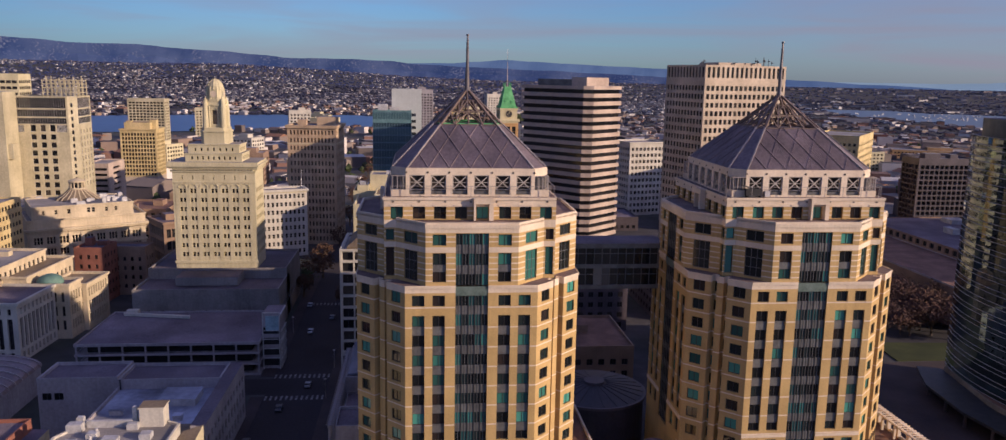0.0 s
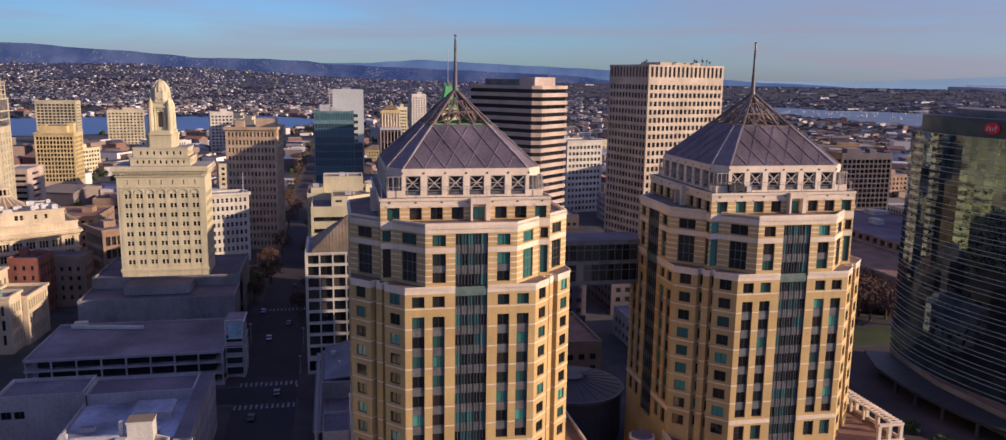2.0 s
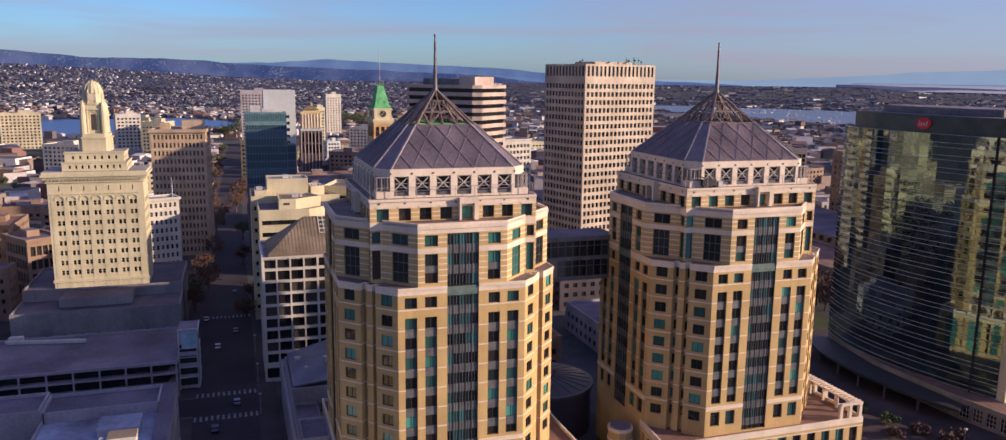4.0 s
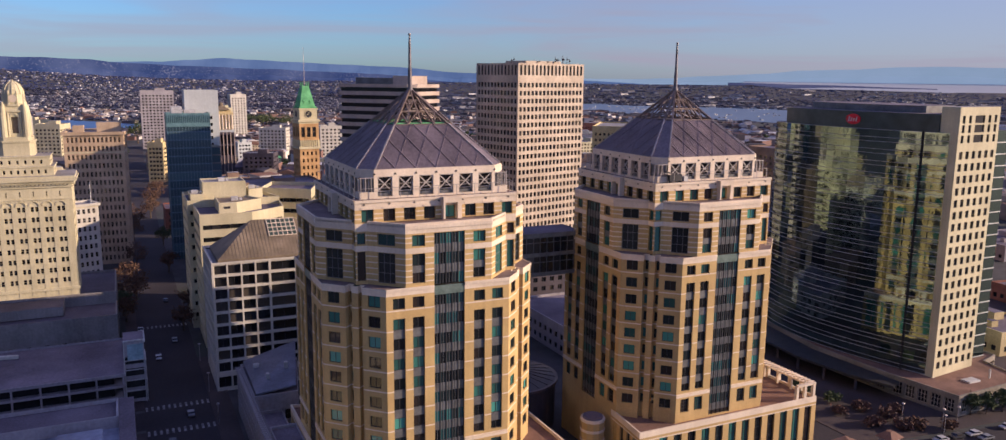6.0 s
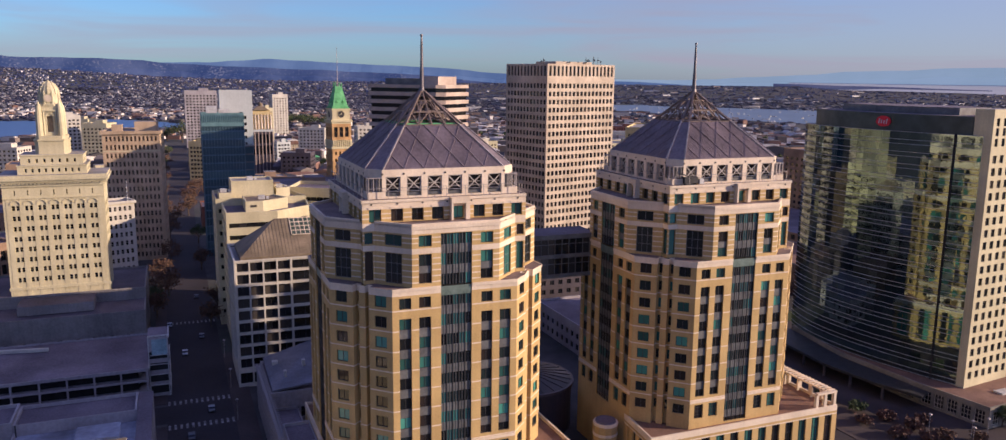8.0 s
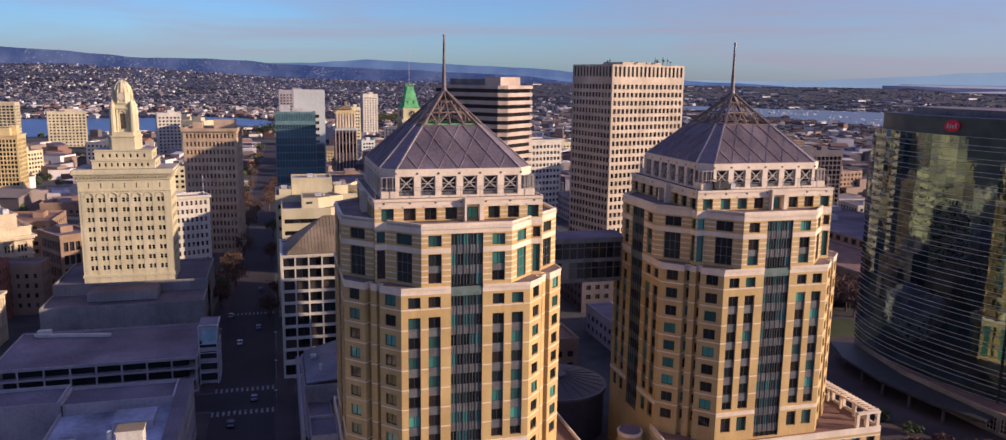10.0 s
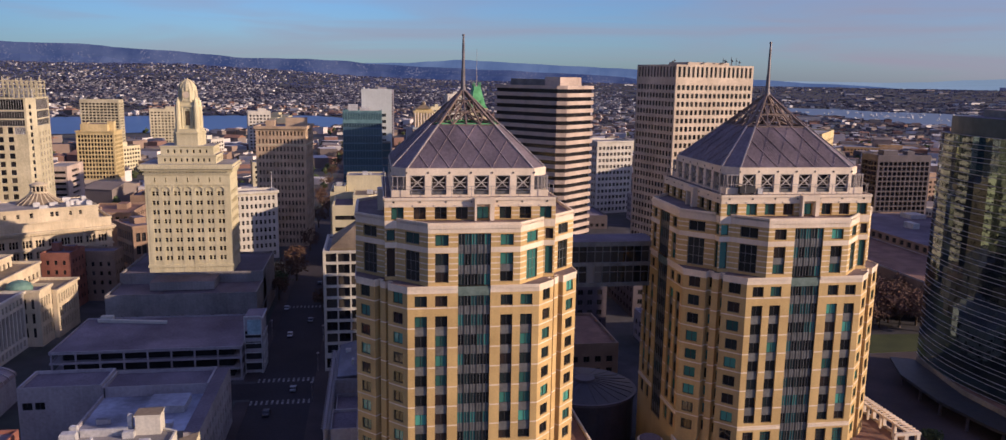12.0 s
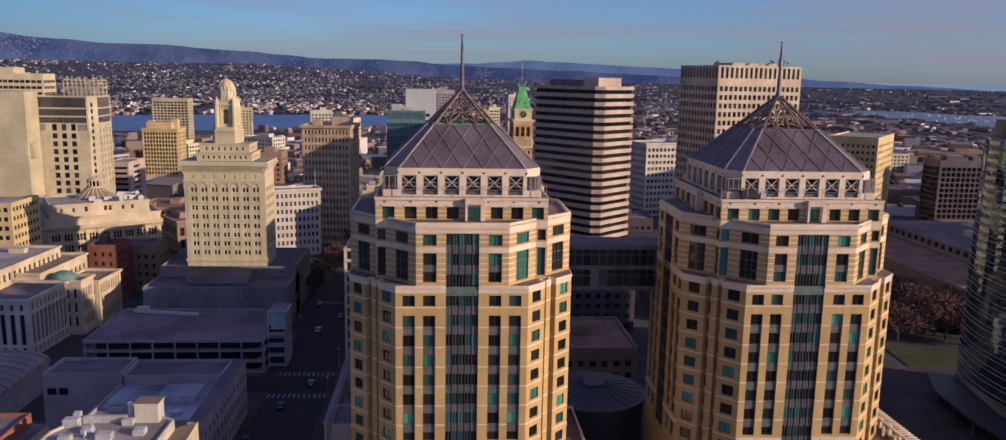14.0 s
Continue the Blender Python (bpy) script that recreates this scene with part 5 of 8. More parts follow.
def striped_tower():
    """Alternate bands of pale concrete and dark window strips."""
    ang = 42.0
    root = thing("striped_tower", 0, 0, 0, 0, "office tower of pale concrete bands and dark window strips", "tower")
    root.matrix_basis = pose(79.5, 379.0, 0, 0, 0, ang)
    w, d, h, ch = 26.5, 42.0, 91.0, 3.6
    n = 24
    fh = h / n
    jog = [(0, ch), (ch, 0), (w, 0), (w, d), (0, d)]
    core = [(0.9, ch + 0.4), (ch + 0.4, 0.9), (w - 0.9, 0.9), (w - 0.9, d - 0.9), (0.9, d - 0.9)]
    bm = MB()
    bm.prism(jog, 0, fh * 0.5, 0, bottom=True)
    band = bm.mesh("floor_band", [PINKSTONE])
    gm = MB()
    k = 14
    for (ax, ay), (bx, by) in zip(core, core[1:] + core[:1]):
        for i in range(k):
            p, q = i / k, (i + 1) / k
            gm.face([(ax + (bx - ax) * u, ay + (by - ay) * u, z) for u, z in ((p, 0), (q, 0), (q, fh * 0.5), (p, fh * 0.5))], 0)
    strip = gm.mesh("window_strip", [GLASS], True)
    for j in range(n):
        part("floor_band", band, None, root, m=Matrix.Translation((0, 0, j * fh)))
        part("window_strip", strip, None, root, m=Matrix.Translation((0, 0, (j + 0.5) * fh)))
    b = MB()
    b.prism(jog, h, h + 1.6, 0, 1, bottom=True)
    part("parapet", b, [PINKSTONE, GRAVEL], root)
    c = MB()
    c.box(3.0, 4, h + 1.6, 21, 13, h + 5.6, 0)
    part("penthouse", c, [PINKSTONE], root)
    c = MB()
    c.box(3, 13, h + 1.6, 18, 34, h + 4.6, 0)
    part("penthouse", c, [SPAND], root)


striped_tower()
block("grid_tower", "tan concrete office tower with a grid of square windows", "tower", 135.7 + 24 * 0.961 - 16.5 * 0.276, 381.6 + 24 * 0.276 + 16.5 * 0.961, 16,
      48.0, 33.0, 103.6, 4.05, 23, 17, (1.75, 2.35), [TANGRID, GRAVEL], v0=2.3, depth=0.5, style=(1, 1), margin=0.7, near=(0,), limit=300, extra=[(97.6, 102.6, 1.5)],
      penthouse=[(4, 2, 26, 16, 1.5)])
# aerials on its roof
ae = thing("roof_aerials", 165.0, 398.0, 103.4, 16, "cluster of thin dark aerials and dishes on the roof", "aerial")
for i, (ax, ay, ah) in enumerate(((-27, 2, 3.2), (-11, 4, 2.2), (-9, 2, 2.0), (6, 3, 3.6), (8, 1, 4.6), (10, 3, 3.8), (12, 2, 4.2), (14, 2, 3.0), (7, 6, 4.4), (9, 7, 3.4), (11.5, 5, 4.8), (-26, 5, 2.4), (-2, 3, 1.8), (3, 2, 2.2))):
    p = MB()
    p.tube(ax, ay, 0, ah, 0.14, 0.1, 6)
    p.tube(ax + 0.3, ay, ah * 0.6, ah * 0.6 + 0.5, 0.6, 0.5, 8)
    part("aerial", p, [DARK], ae)
block("white_office", "white office block with square windows", "building", 158.5, 574.0, 16, 30.0, 24.0, 52.2, 4.4, 11, 9, (2.0, 2.4), [WHITE, GRAVEL, LIME], v0=2.0, depth=0.4,
      cornice=(0.6, 1.0), frame_mat=WHITE)


def clock_tower():
    """The brick tower with a green copper roof and a clock below it."""
    root = thing("brick_clock_tower", 54.0, 504.0, 0, 8, "orange brick clock tower with a steep green copper roof", "tower")
    b, gl = MB(), Glazing(200)
    S = 6.0
    pl = rect(2 * S, 2 * S)
    for k in range(4):
        a, c = pl[k], pl[(k + 1) % 4]
        hs = grid(2 * S, 4, 1.15, 3.0, 4.2, 12, 2.2, 0.8)
        hs = hs + [(1.2 + 3.4 * i, 3.5 + 3.4 * i, 60.0, 66.0) for i in range(3)]
        hs = b.wall(a, c, 0, 70.0, hs, 0.5, 0, [(53.5, 58.0, 1), (68.0, 70.0, 1)])
        gl.add(a, c, hs, 0.5, (1, 2), k == 2)
    b.box(-S - 0.6, -S - 0.6, 53.0, S + 0.6, S + 0.6, 54.2, 1)
    b.box(-S - 0.7, -S - 0.7, 69.0, S + 0.7, S + 0.7, 70.4, 1)
    part("wall", b, [TOWERBRICK, LIME], root)
    bal = MB()
    for k in range(4):
        for i in range(9):
            u = -S + 2 * S * (i + 0.5) / 9
            p, q = turn(k, (u - 0.3, -S - 0.5)), turn(k, (u + 0.3, -S))
            bal.box(min(p[0], q[0]), min(p[1], q[1]), 54.2, max(p[0], q[0]), max(p[1], q[1]), 58.4)
    part("balustrade", bal, [LIME], root)
    cl = MB()
    cl.box(-5.4, -5.4, 70.4, 5.4, 5.4, 76.6)
    cl.box(-5.9, -5.9, 76.2, 5.9, 5.9, 77.0)
    part("clock_storey", cl, [LIME], root)
    for k in range(4):
        f = MB()
        pts = [(2.2 * math.cos(2 * math.pi * i / 24), 2.2 * math.sin(2 * math.pi * i / 24)) for i in range(24)]
        f.face([(px, -5.52, 73.6 + pz) for px, pz in pts], 0)
        for i in range(24):
            (x0, z0), (x1, z1) = pts[i], pts[(i + 1) % 24]
            f.beam((x0, -5.5, 73.6 + z0), (x1, -5.5, 73.6 + z1), 0.35, 1)
        f.beam((0, -5.6, 73.6), (0.8, -5.6, 75.2), 0.22, 1)
        f.beam((0, -5.6, 73.6), (-1.3, -5.6, 73.2), 0.22, 1)
        part("clock_face", f, [DARK, LIME], root, "dark round clock face", pose(0, 0, 0, 0, 0, 90 * k))
    r = MB()
    r.prism(rect(10.6, 10.6), 77.0, 78.0, 0)
    r.prism(rect(9.4, 9.4), 78.0, 90.0, 0, grow=0.42)
    for sx in (-1, 1):
        for sy in (-1, 1):
            r.tube(sx * 1.8, sy * 1.8, 90.0, 92.6, 0.45, 0.15, 6)
    roof = part("roof", r, [COPPER], root, "steep green copper roof")
    for k in range(4):
        for v in (-2.4, 2.4):
            p = MB()
            p.box(v * 0.8 - 0.5, -4.4, 79.5, v * 0.8 + 0.5, -3.2, 81.2)
            p.prism([(v * 0.8 - 0.7, -4.6), (v * 0.8 + 0.7, -4.6), (v * 0.8 + 0.7, -3.0), (v * 0.8 - 0.7, -3.0)], 81.2, 82.2, 0, grow=0.1)
            part("dormer", p, [COPPER], roof, m=pose(0, 0, 0, 0, 0, 90 * k))
    m = MB()
    m.tube(0, 0, 89.5, 113.0, 0.22, 0.08, 8)
    part("flagpole", m, [STEEL], root)
    gl.build(root, GLASS, TOWERBRICK, GLASS_I)


clock_tower()


# ---- across the street from the towers ----
def white_grid():
    """White concrete frame with deep square windows and a brown hipped roof with a skylight."""
    root = thing("white_grid_office", -25.6, 261.0, 0, 0, "white concrete-framed office with deep dark windows and brown hipped roof", "building")
    w, d, h = 40.0, 28.0, 40.6
    b, gl = MB(), Glazing(200)
    pl = [(0, 0), (w, 0), (w, d), (0, d)]
    for k in range(4):
        a, c = pl[k], pl[(k + 1) % 4]
        L = math.hypot(c[0] - a[0], c[1] - a[1])
        hs = []
        if k == 0:
            us = [0.6 + 4.15 * i for i in range(4)] + [17.4, 25.3, 33.0]
            ws = [3.7] * 4 + [7.4, 7.2, 6.5]
            hs = [(u, u + q, 6.1 + 3.85 * j, 6.1 + 3.85 * j + 3.05) for u, q in zip(us, ws) for j in range(9)] + [(u, u + q, 1.0, 4.6) for u, q in zip(us, ws)]
        else:
            hs = grid(L, 7, L / 7 - 0.6, 6.1, 3.85, 9, 3.05, 0.5)
        hs = b.wall(a, c, 0, h, hs, 0.9, 0)
        gl.add(a, c, hs, 0.9, (2, 1), k in (1, 2))
    rooftop(b, pl, h, 0, 1, 1.0)
    part("wall", b, [WHITE, GRAVEL], root)
    gl.build(root, GLASS, DARK, GLASS_I)
    r = MB()
    hip = [(2.2, 2.2), (w - 2.2, 2.2), (w - 2.2, d - 2.2), (2.2, d - 2.2)]
    n = len(r.v)
    r.v += [(px, py, h - 0.9) for px, py in hip] + [(px, py, h + 0.3) for px, py in hip] + [(14.3, 16.1, h + 9.7), (w - 12, 16.1, h + 9.7)]
    for q in ((0, 1, 5, 4), (1, 2, 6, 5), (2, 3, 7, 6), (3, 0, 4, 7), (4, 5, 9, 8), (5, 6, 9), (6, 7, 8, 9), (7, 4, 8)):
        r.f.append(tuple(n + i for i in q))
        r.m.append(0)
    roof = part("roof", r, [BROWNROOF], root, "brown standing-seam hipped roof")
    slope = 9.4 / 13.9
    sk = MB()
    sk.face(((0, 0, 0), (1.3, 0, 0), (1.3, 1.35, 1.35 * slope), (0, 1.35, 1.35 * slope)), 0)
    pane = sk.mesh("skylight_pane", [glass("skylight_glass", [(0.0, (0.05, 0.075, 0.06)), (0.5, (0.07, 0.10, 0.08))], rough=0.3, spec=0.25)])
    for i in range(6):
        for j in range(4):
            x0, y0 = 19.0 + 1.45 * i, 9.5 + 1.6 * j
            part("skylight_pane", pane, None, roof, m=Matrix.Translation((x0, y0, h + 0.44 + (y0 - 2.2) * slope)))
    sf = MB()
    for i in range(7):
        x0 = 18.85 + 1.45 * i
        sf.beam((x0, 9.4, h + 0.5 + 7.2 * slope), (x0, 15.9, h + 0.5 + 13.7 * slope), 0.22)
    for j in range(5):
        y0 = 9.4 + 1.6 * j
        sf.beam((18.8, y0, h + 0.5 + (y0 - 2.2) * slope), (27.6, y0, h + 0.5 + (y0 - 2.2) * slope), 0.22)
    part("skylight_bars", sf, [CREAM], roof)
    for i in range(34):
        p = MB()
        x0 = 2.6 + (w - 5.2) * i / 33
        y1 = min(16.0, 2.2 + 13.9 * min((x0 - 2.2) / 12.1, (w - 2.2 - x0) / 9.8))
        if y1 > 2.6:
            p.beam((x0, 2.3, h + 0.38), (x0, y1, h + 0.38 + (y1 - 2.2) * slope), 0.1)
            part("seam", p, [BROWNROOF], roof)


white_grid()


def stepped_office():
    """Sand-coloured office of stepped terraces with strip windows."""
    root = thing("stepped_office", -23.6, 306.0, 0, 0, "sand-coloured stepped office block with strip windows and roof boxes", "building")
    b = MB()
    tiers = (((-1, 0), (16.8, 0), (29.6, 10), (31, 26), (-1, 26), 48.2), ((-3, 26), (31, 26), (26, 52), (-3, 52), 49.6), ((26.4, 43), (44.5, 31), (52, 52), (34, 62), 51.0))
    for *pl, h in tiers:
        z = h
        rows = []
        while z > 8:
            z -= 4.4
            rows.append(z)
        for k in range(len(pl)):
            a, c = pl[k], pl[(k + 1) % len(pl)]
            L = math.hypot(c[0] - a[0], c[1] - a[1])
            hs = [(1.0, L - 1.0, q - 1.2, q + 0.5) for q in rows if q > 2.5]
            hs = b.wall(a, c, 0, h, hs, 0.9, 0)
            for u0, u1, v0, v1 in hs:
                dx, dy = (c[0] - a[0]) / L, (c[1] - a[1]) / L
                m = max(1, round((u1 - u0) / 3.0))
                for i in range(m):
                    q0, q1 = u0 + (u1 - u0) * i / m, u0 + (u1 - u0) * (i + 1) / m - 0.25
                    b.face([(a[0] + dx * q - dy * 0.9, a[1] + dy * q + dx * 0.9, v) for q, v in ((q0, v0), (q1, v0), (q1, v1), (q0, v1))], 2)
        rooftop(b, pl, h, 0, 1, 1.4)
    part("wall", b, [LIME, TARROOF, GLASS_I], root)
    for pl, z0, z1, rm in (([(6.5, 8), (12.7, 8), (22.4, 15), (18.4, 25), (6.7, 25)], 46.8, 50.8, BROWNROOF), ([(3.4, 33), (19.4, 33), (19.4, 46), (3.4, 46)], 48.2, 55.4, GRAVEL),
                           ([(20.4, 33), (26.0, 35), (24.5, 44), (20.4, 44)], 48.2, 52.0, BROWNROOF), ([(-1.5, 28), (3.2, 28), (3.2, 40), (-1.5, 40)], 48.2, 51.6, TARROOF)):
        p = MB()
        p.prism(pl, z0, z1, 0, lid=False)
        rooftop(p, pl, z1, 0, 1, 0.45, 0.5)
        cx, cy = sum(q[0] for q in pl) / len(pl), sum(q[1] for q in pl) / len(pl)
        house = part("roof_house", p, [LIME, rm], root)
        v = MB()
        v.box(cx - 1.6, cy - 0.9, z1 - 0.45, cx + 0.8, cy + 0.9, z1 + 0.9)
        v.box(cx + 1.4, cy - 0.5, z1 - 0.45, cx + 2.3, cy + 0.6, z1 + 0.4)
        part("vent", v, [ROOFSTUFF], house)
    w = MB()                                  # a small dark window in the front of the low roof house
    w.box(8.2, 7.9, 48.6, 10.4, 8.02, 49.4)
    part("window", w, [DARK], root)


stepped_office()


def street_pavilion():
    """Low shops beside the street: a row of slim piers with a trellis, a slanted metal roof and a small front block."""
    root = thing("street_pavilion", -22.0, 186.0, 0, 0, "low dark street pavilion with slim piers and a slanted blue-grey roof", "building")
    b, gl = MB(), Glazing(60)
    for pl, h in (([(2.0, 0), (8.3, 0), (8.3, 12), (2.0, 12)], 13.5), ([(2.2, 12.1), (8.3, 12.1), (8.3, 33), (2.2, 33)], 9.0), ([(1.6, 33.1), (13.0, 33.1), (18.0, 60), (1.6, 60)], 13.2)):
        for k in range(4):
            a, c = pl[k], pl[(k + 1) % 4]
            L = math.hypot(c[0] - a[0], c[1] - a[1])
            hs = b.wall(a, c, 0, h, grid(L, max(1, round(L / 4.2)), 2.8, 1.4, 4.2, int((h - 1) / 4.2), 2.9, 0.5), 0.5, 0)
            gl.add(a, c, hs, 0.5, (2, 2), k in (1, 2))
        rooftop(b, pl, h, 0, 1, 0.7)
    part("wall", b, [GREY, TARROOF], root)
    gl.build(root, GLASS, DARK, GLASS_I)
    r = MB()
    eave = [(2.2, 34.0, 13.6), (12.6, 34.0, 14.6), (17.6, 60.0, 18.4), (2.2, 58.0, 14.8)]
    r.face(eave, 0)
    r.face([(px, py, pz - 0.4) for px, py, pz in eave][::-1], 0)
    for k in range(4):
        a, c = eave[k], eave[(k + 1) % 4]
        r.face((a, (a[0], a[1], a[2] - 0.4), (c[0], c[1], c[2] - 0.4), c), 0)
    roof = part("roof", r, [SLATE], root, "slanted blue-grey metal roof")
    for i in range(9):
        q = MB()
        u = (i + 0.5) / 9
        a = Vector(eave[0]).lerp(Vector(eave[1]), u)
        c = Vector(eave[3]).lerp(Vector(eave[2]), u)
        q.beam(a + Vector((0, 0, 0.06)), c + Vector((0, 0, 0.06)), 0.12)
        part("seam", q, [SLATE], roof)
    pieces("roof_vent", [(6.0, 40.0, 14.2, 6.7, 41.5, 16.4), (11.5, 44.0, 15.0, 12.4, 45.4, 17.6), (4.0, 50.0, 14.2, 5.6, 51.4, 16.0)], [ROOFSTUFF], root)
    pieces("pier", [(0.2, 1.5 + 2.6 * i, 0, 0.65, 1.95 + 2.6 * i, 12.6) for i in range(22)], [GREY], root)
    pieces("trellis_beam", [(0.1, 1.0, 12.6, 0.75, 58.0, 13.1), (1.2, 1.0, 12.7, 1.5, 58.0, 13.05), (0.25, 1.0, 8.6, 0.6, 58.0, 8.9), (0.25, 1.0, 4.4, 0.6, 58.0, 4.7)], [GREY], root)
    pieces("trellis_slat", [(-0.3, 1.4 + 1.3 * i, 13.1, 2.0, 1.62 + 1.3 * i, 13.3) for i in range(44)], [GREY], root)


street_pavilion()


# ---- the shaded blocks on the far side of the street ----
def garage():
    root = thing("parking_garage", -108.0, 256.5, 0, 0, "grey concrete parking garage with open decks and a stair tower", "building")
    w, d = 57.0, 36.0
    for z in (0.0, 3.6, 7.2, 10.4):
        b = MB()
        b.box(0, 0, z, w, d, z + 0.38, 0, 1 if z > 10 else 0)
        part("deck", b, [GREY, TARROOF], root)
    rails = []
    for z in (0.38, 3.98, 7.58, 10.78):
        hgt = 0.3 if z < 10 else 0.55
        rails += [(0, 0, z, w, 0.25, z + hgt), (0, d - 0.25, z, w, d, z + hgt), (0, 0.25, z, 0.25, d - 0.25, z + hgt), (w - 0.25, 0.25, z, w, d - 0.25, z + hgt)]
    pieces("parapet", rails, [GREY], root)
    # near-black box in place of the shade between the open decks
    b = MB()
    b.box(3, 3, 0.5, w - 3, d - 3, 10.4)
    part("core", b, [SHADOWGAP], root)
    for i in range(9):
        p = MB()
        u = 0.3 + (w - 1.0) * i / 8
        p.box(u, 0.27, 0.5, u + 0.5, 0.8, 10.4)
        part("column", p, [GREY], root)
    r = MB()
    r.prism([(4, 33), (4.6, 31.8), (28, 27.5), (28, 28.6)], 10.9, 11.9, 0)
    r.box(5, 33, 10.9, 9, 35, 12.6)
    part("ramp_wall", r, [WHITE], root)
    s = MB()
    s.box(w, 6, 0, w + 5.5, 17, 18.6, 0, 2)
    for z in (1.2, 4.8, 8.4, 12.0):
        s.box(w - 0.1, 5.9, z, w + 5.6, 6.0, z + 2.2, 1)
    s.box(w + 1, 5.8, 13.2, w + 5.4, 5.9, 18.0, 3)
    part("stair_tower", s, [GREY, SHADOWGAP, TARROOF, surface("pale_teal_panel", [(0.3, (0.30, 0.46, 0.50)), (0.7, (0.42, 0.58, 0.62))], 0.3, 0.3, 2.0, 0.0)], root, "pale stair tower with glass bands")
    fr = MB()
    for u in (w + 0.1, w + 5.4):
        fr.beam((u, 5.75, 0), (u, 5.75, 19.2), 0.3)
    fr.beam((w + 0.1, 5.75, 19.1), (w + 5.4, 5.75, 19.1), 0.4)
    fr.beam((w + 5.75, 6, 18.4), (w + 5.75, 17, 18.4), 0.4)
    for j in range(9):
        fr.beam((w + 5.8, 6.4 + 1.2 * j, 0), (w + 5.8, 6.4 + 1.2 * j, 12.4), 0.16)
    for z in (3.2, 6.4, 9.6, 12.5):
        fr.beam((w + 0.1, 5.75, z + 0.6), (w + 5.4, 5.75, z + 0.6), 0.2)
        fr.beam((w + 5.8, 6, z), (w + 5.8, 16.8, z), 0.35)
    part("stair_frame", fr, [ROOFSTUFF], root, "pale open frame round the stairs")


garage()


def workshop():
    """Long low building: a raised rear strip, a patched roof behind parapets and a street flank."""
    root = thing("low_hall", -99.0, 182.0, 0, 0, "long low grey building with pale blue patched flat roof", "building")
    membrane = surface("patched_membrane", [(0.35, (0.22, 0.22, 0.25)), (0.5, (0.36, 0.38, 0.46)), (0.65, (0.46, 0.49, 0.58))], 0.7, 0.05, 0.6, 0.05, blotch=0.4)
    b, gl = MB(), Glazing(60)
    pl = [(20.3, 0), (50.0, 0), (50.0, 42), (20.3, 42)]
    hs = b.wall(pl[0], pl[1], 0, 13.6, [], 0.4, 0)
    hs = b.wall(pl[1], pl[2], 0, 16.3, grid(42, 12, 1.7, 2.0, 4.6, 3, 2.8, 1), 0.4, 0)
    gl.add(pl[1], pl[2], hs, 0.4, (2, 2), False)
    b.wall(pl[3], pl[0], 0, 13.6, [], 0.4, 0)
    b.face(((20.3, 0, 13.6), (46.6, 0, 13.6), (46.6, 42, 13.6), (20.3, 42, 13.6)), 1)
    b.box(46.6, 0, 13.0, 49.99, 42, 16.3, 0, 2)
    b.box(20.3, 0, 13.0, 20.8, 30, 14.5, 0)
    part("wall", b, [GREY, membrane, TARROOF], root)
    gl.build(root, GLASS, DARK, GLASS_I)
    c, g2 = MB(), Glazing(12)
    pl = [(0, 30), (20.2, 30), (20.2, 42.4), (0, 42.4)]
    for k in range(4):
        a, e = pl[k], pl[(k + 1) % 4]
        hs = c.wall(a, e, 0, 17.1, [(1.0, 3.4, 11.0, 13.0), (4.0, 6.4, 11.0, 13.0)] if k == 0 else [], 0.3, 0)
        g2.add(a, e, hs, 0.3, (2, 1), False)
    rooftop(c, pl, 17.1, 0, 1, 0.9)
    part("rear_wing", c, [GREY, TARROOF], root)
    g2.build(root, GLASS, DARK)
    c = MB()
    pl = [(20.3, 30), (46.5, 30), (46.5, 42.2), (20.3, 42.2)]
    c.prism(pl, 13.55, 16.4, 0, lid=False)
    rooftop(c, pl, 16.4, 0, 1, 0.9)
    part("rear_wing", c, [GREY, TARROOF], root)
    for q in ((34, 18, 13.55, 43, 26, 15.4), (30, 8, 13.55, 33, 10, 14.6), (40, 9, 13.55, 42, 11, 14.8), (24, 13, 13.55, 27, 14, 14.7)):
        u = MB()
        u.box(*q, 0, 1)
        u.box(q[0] - 0.15, q[1] - 0.15, q[5], q[3] + 0.15, q[4] + 0.15, q[5] + 0.12, 0, 1)
        part("roof_unit", u, [ROOFSTUFF, membrane], root)
    t = MB()
    t.box(21.0, 0.2, 13.6, 46.5, 7.0, 13.72, 0)
    part("roof_patch", t, [BROWNROOF], root, "brown older roofing")
    d = MB()
    d.tube(20.9, 29.7, 13.6, 16.4, 0.16, 0.16, 8)
    part("drain_pipe", d, [DARK], root)


workshop()


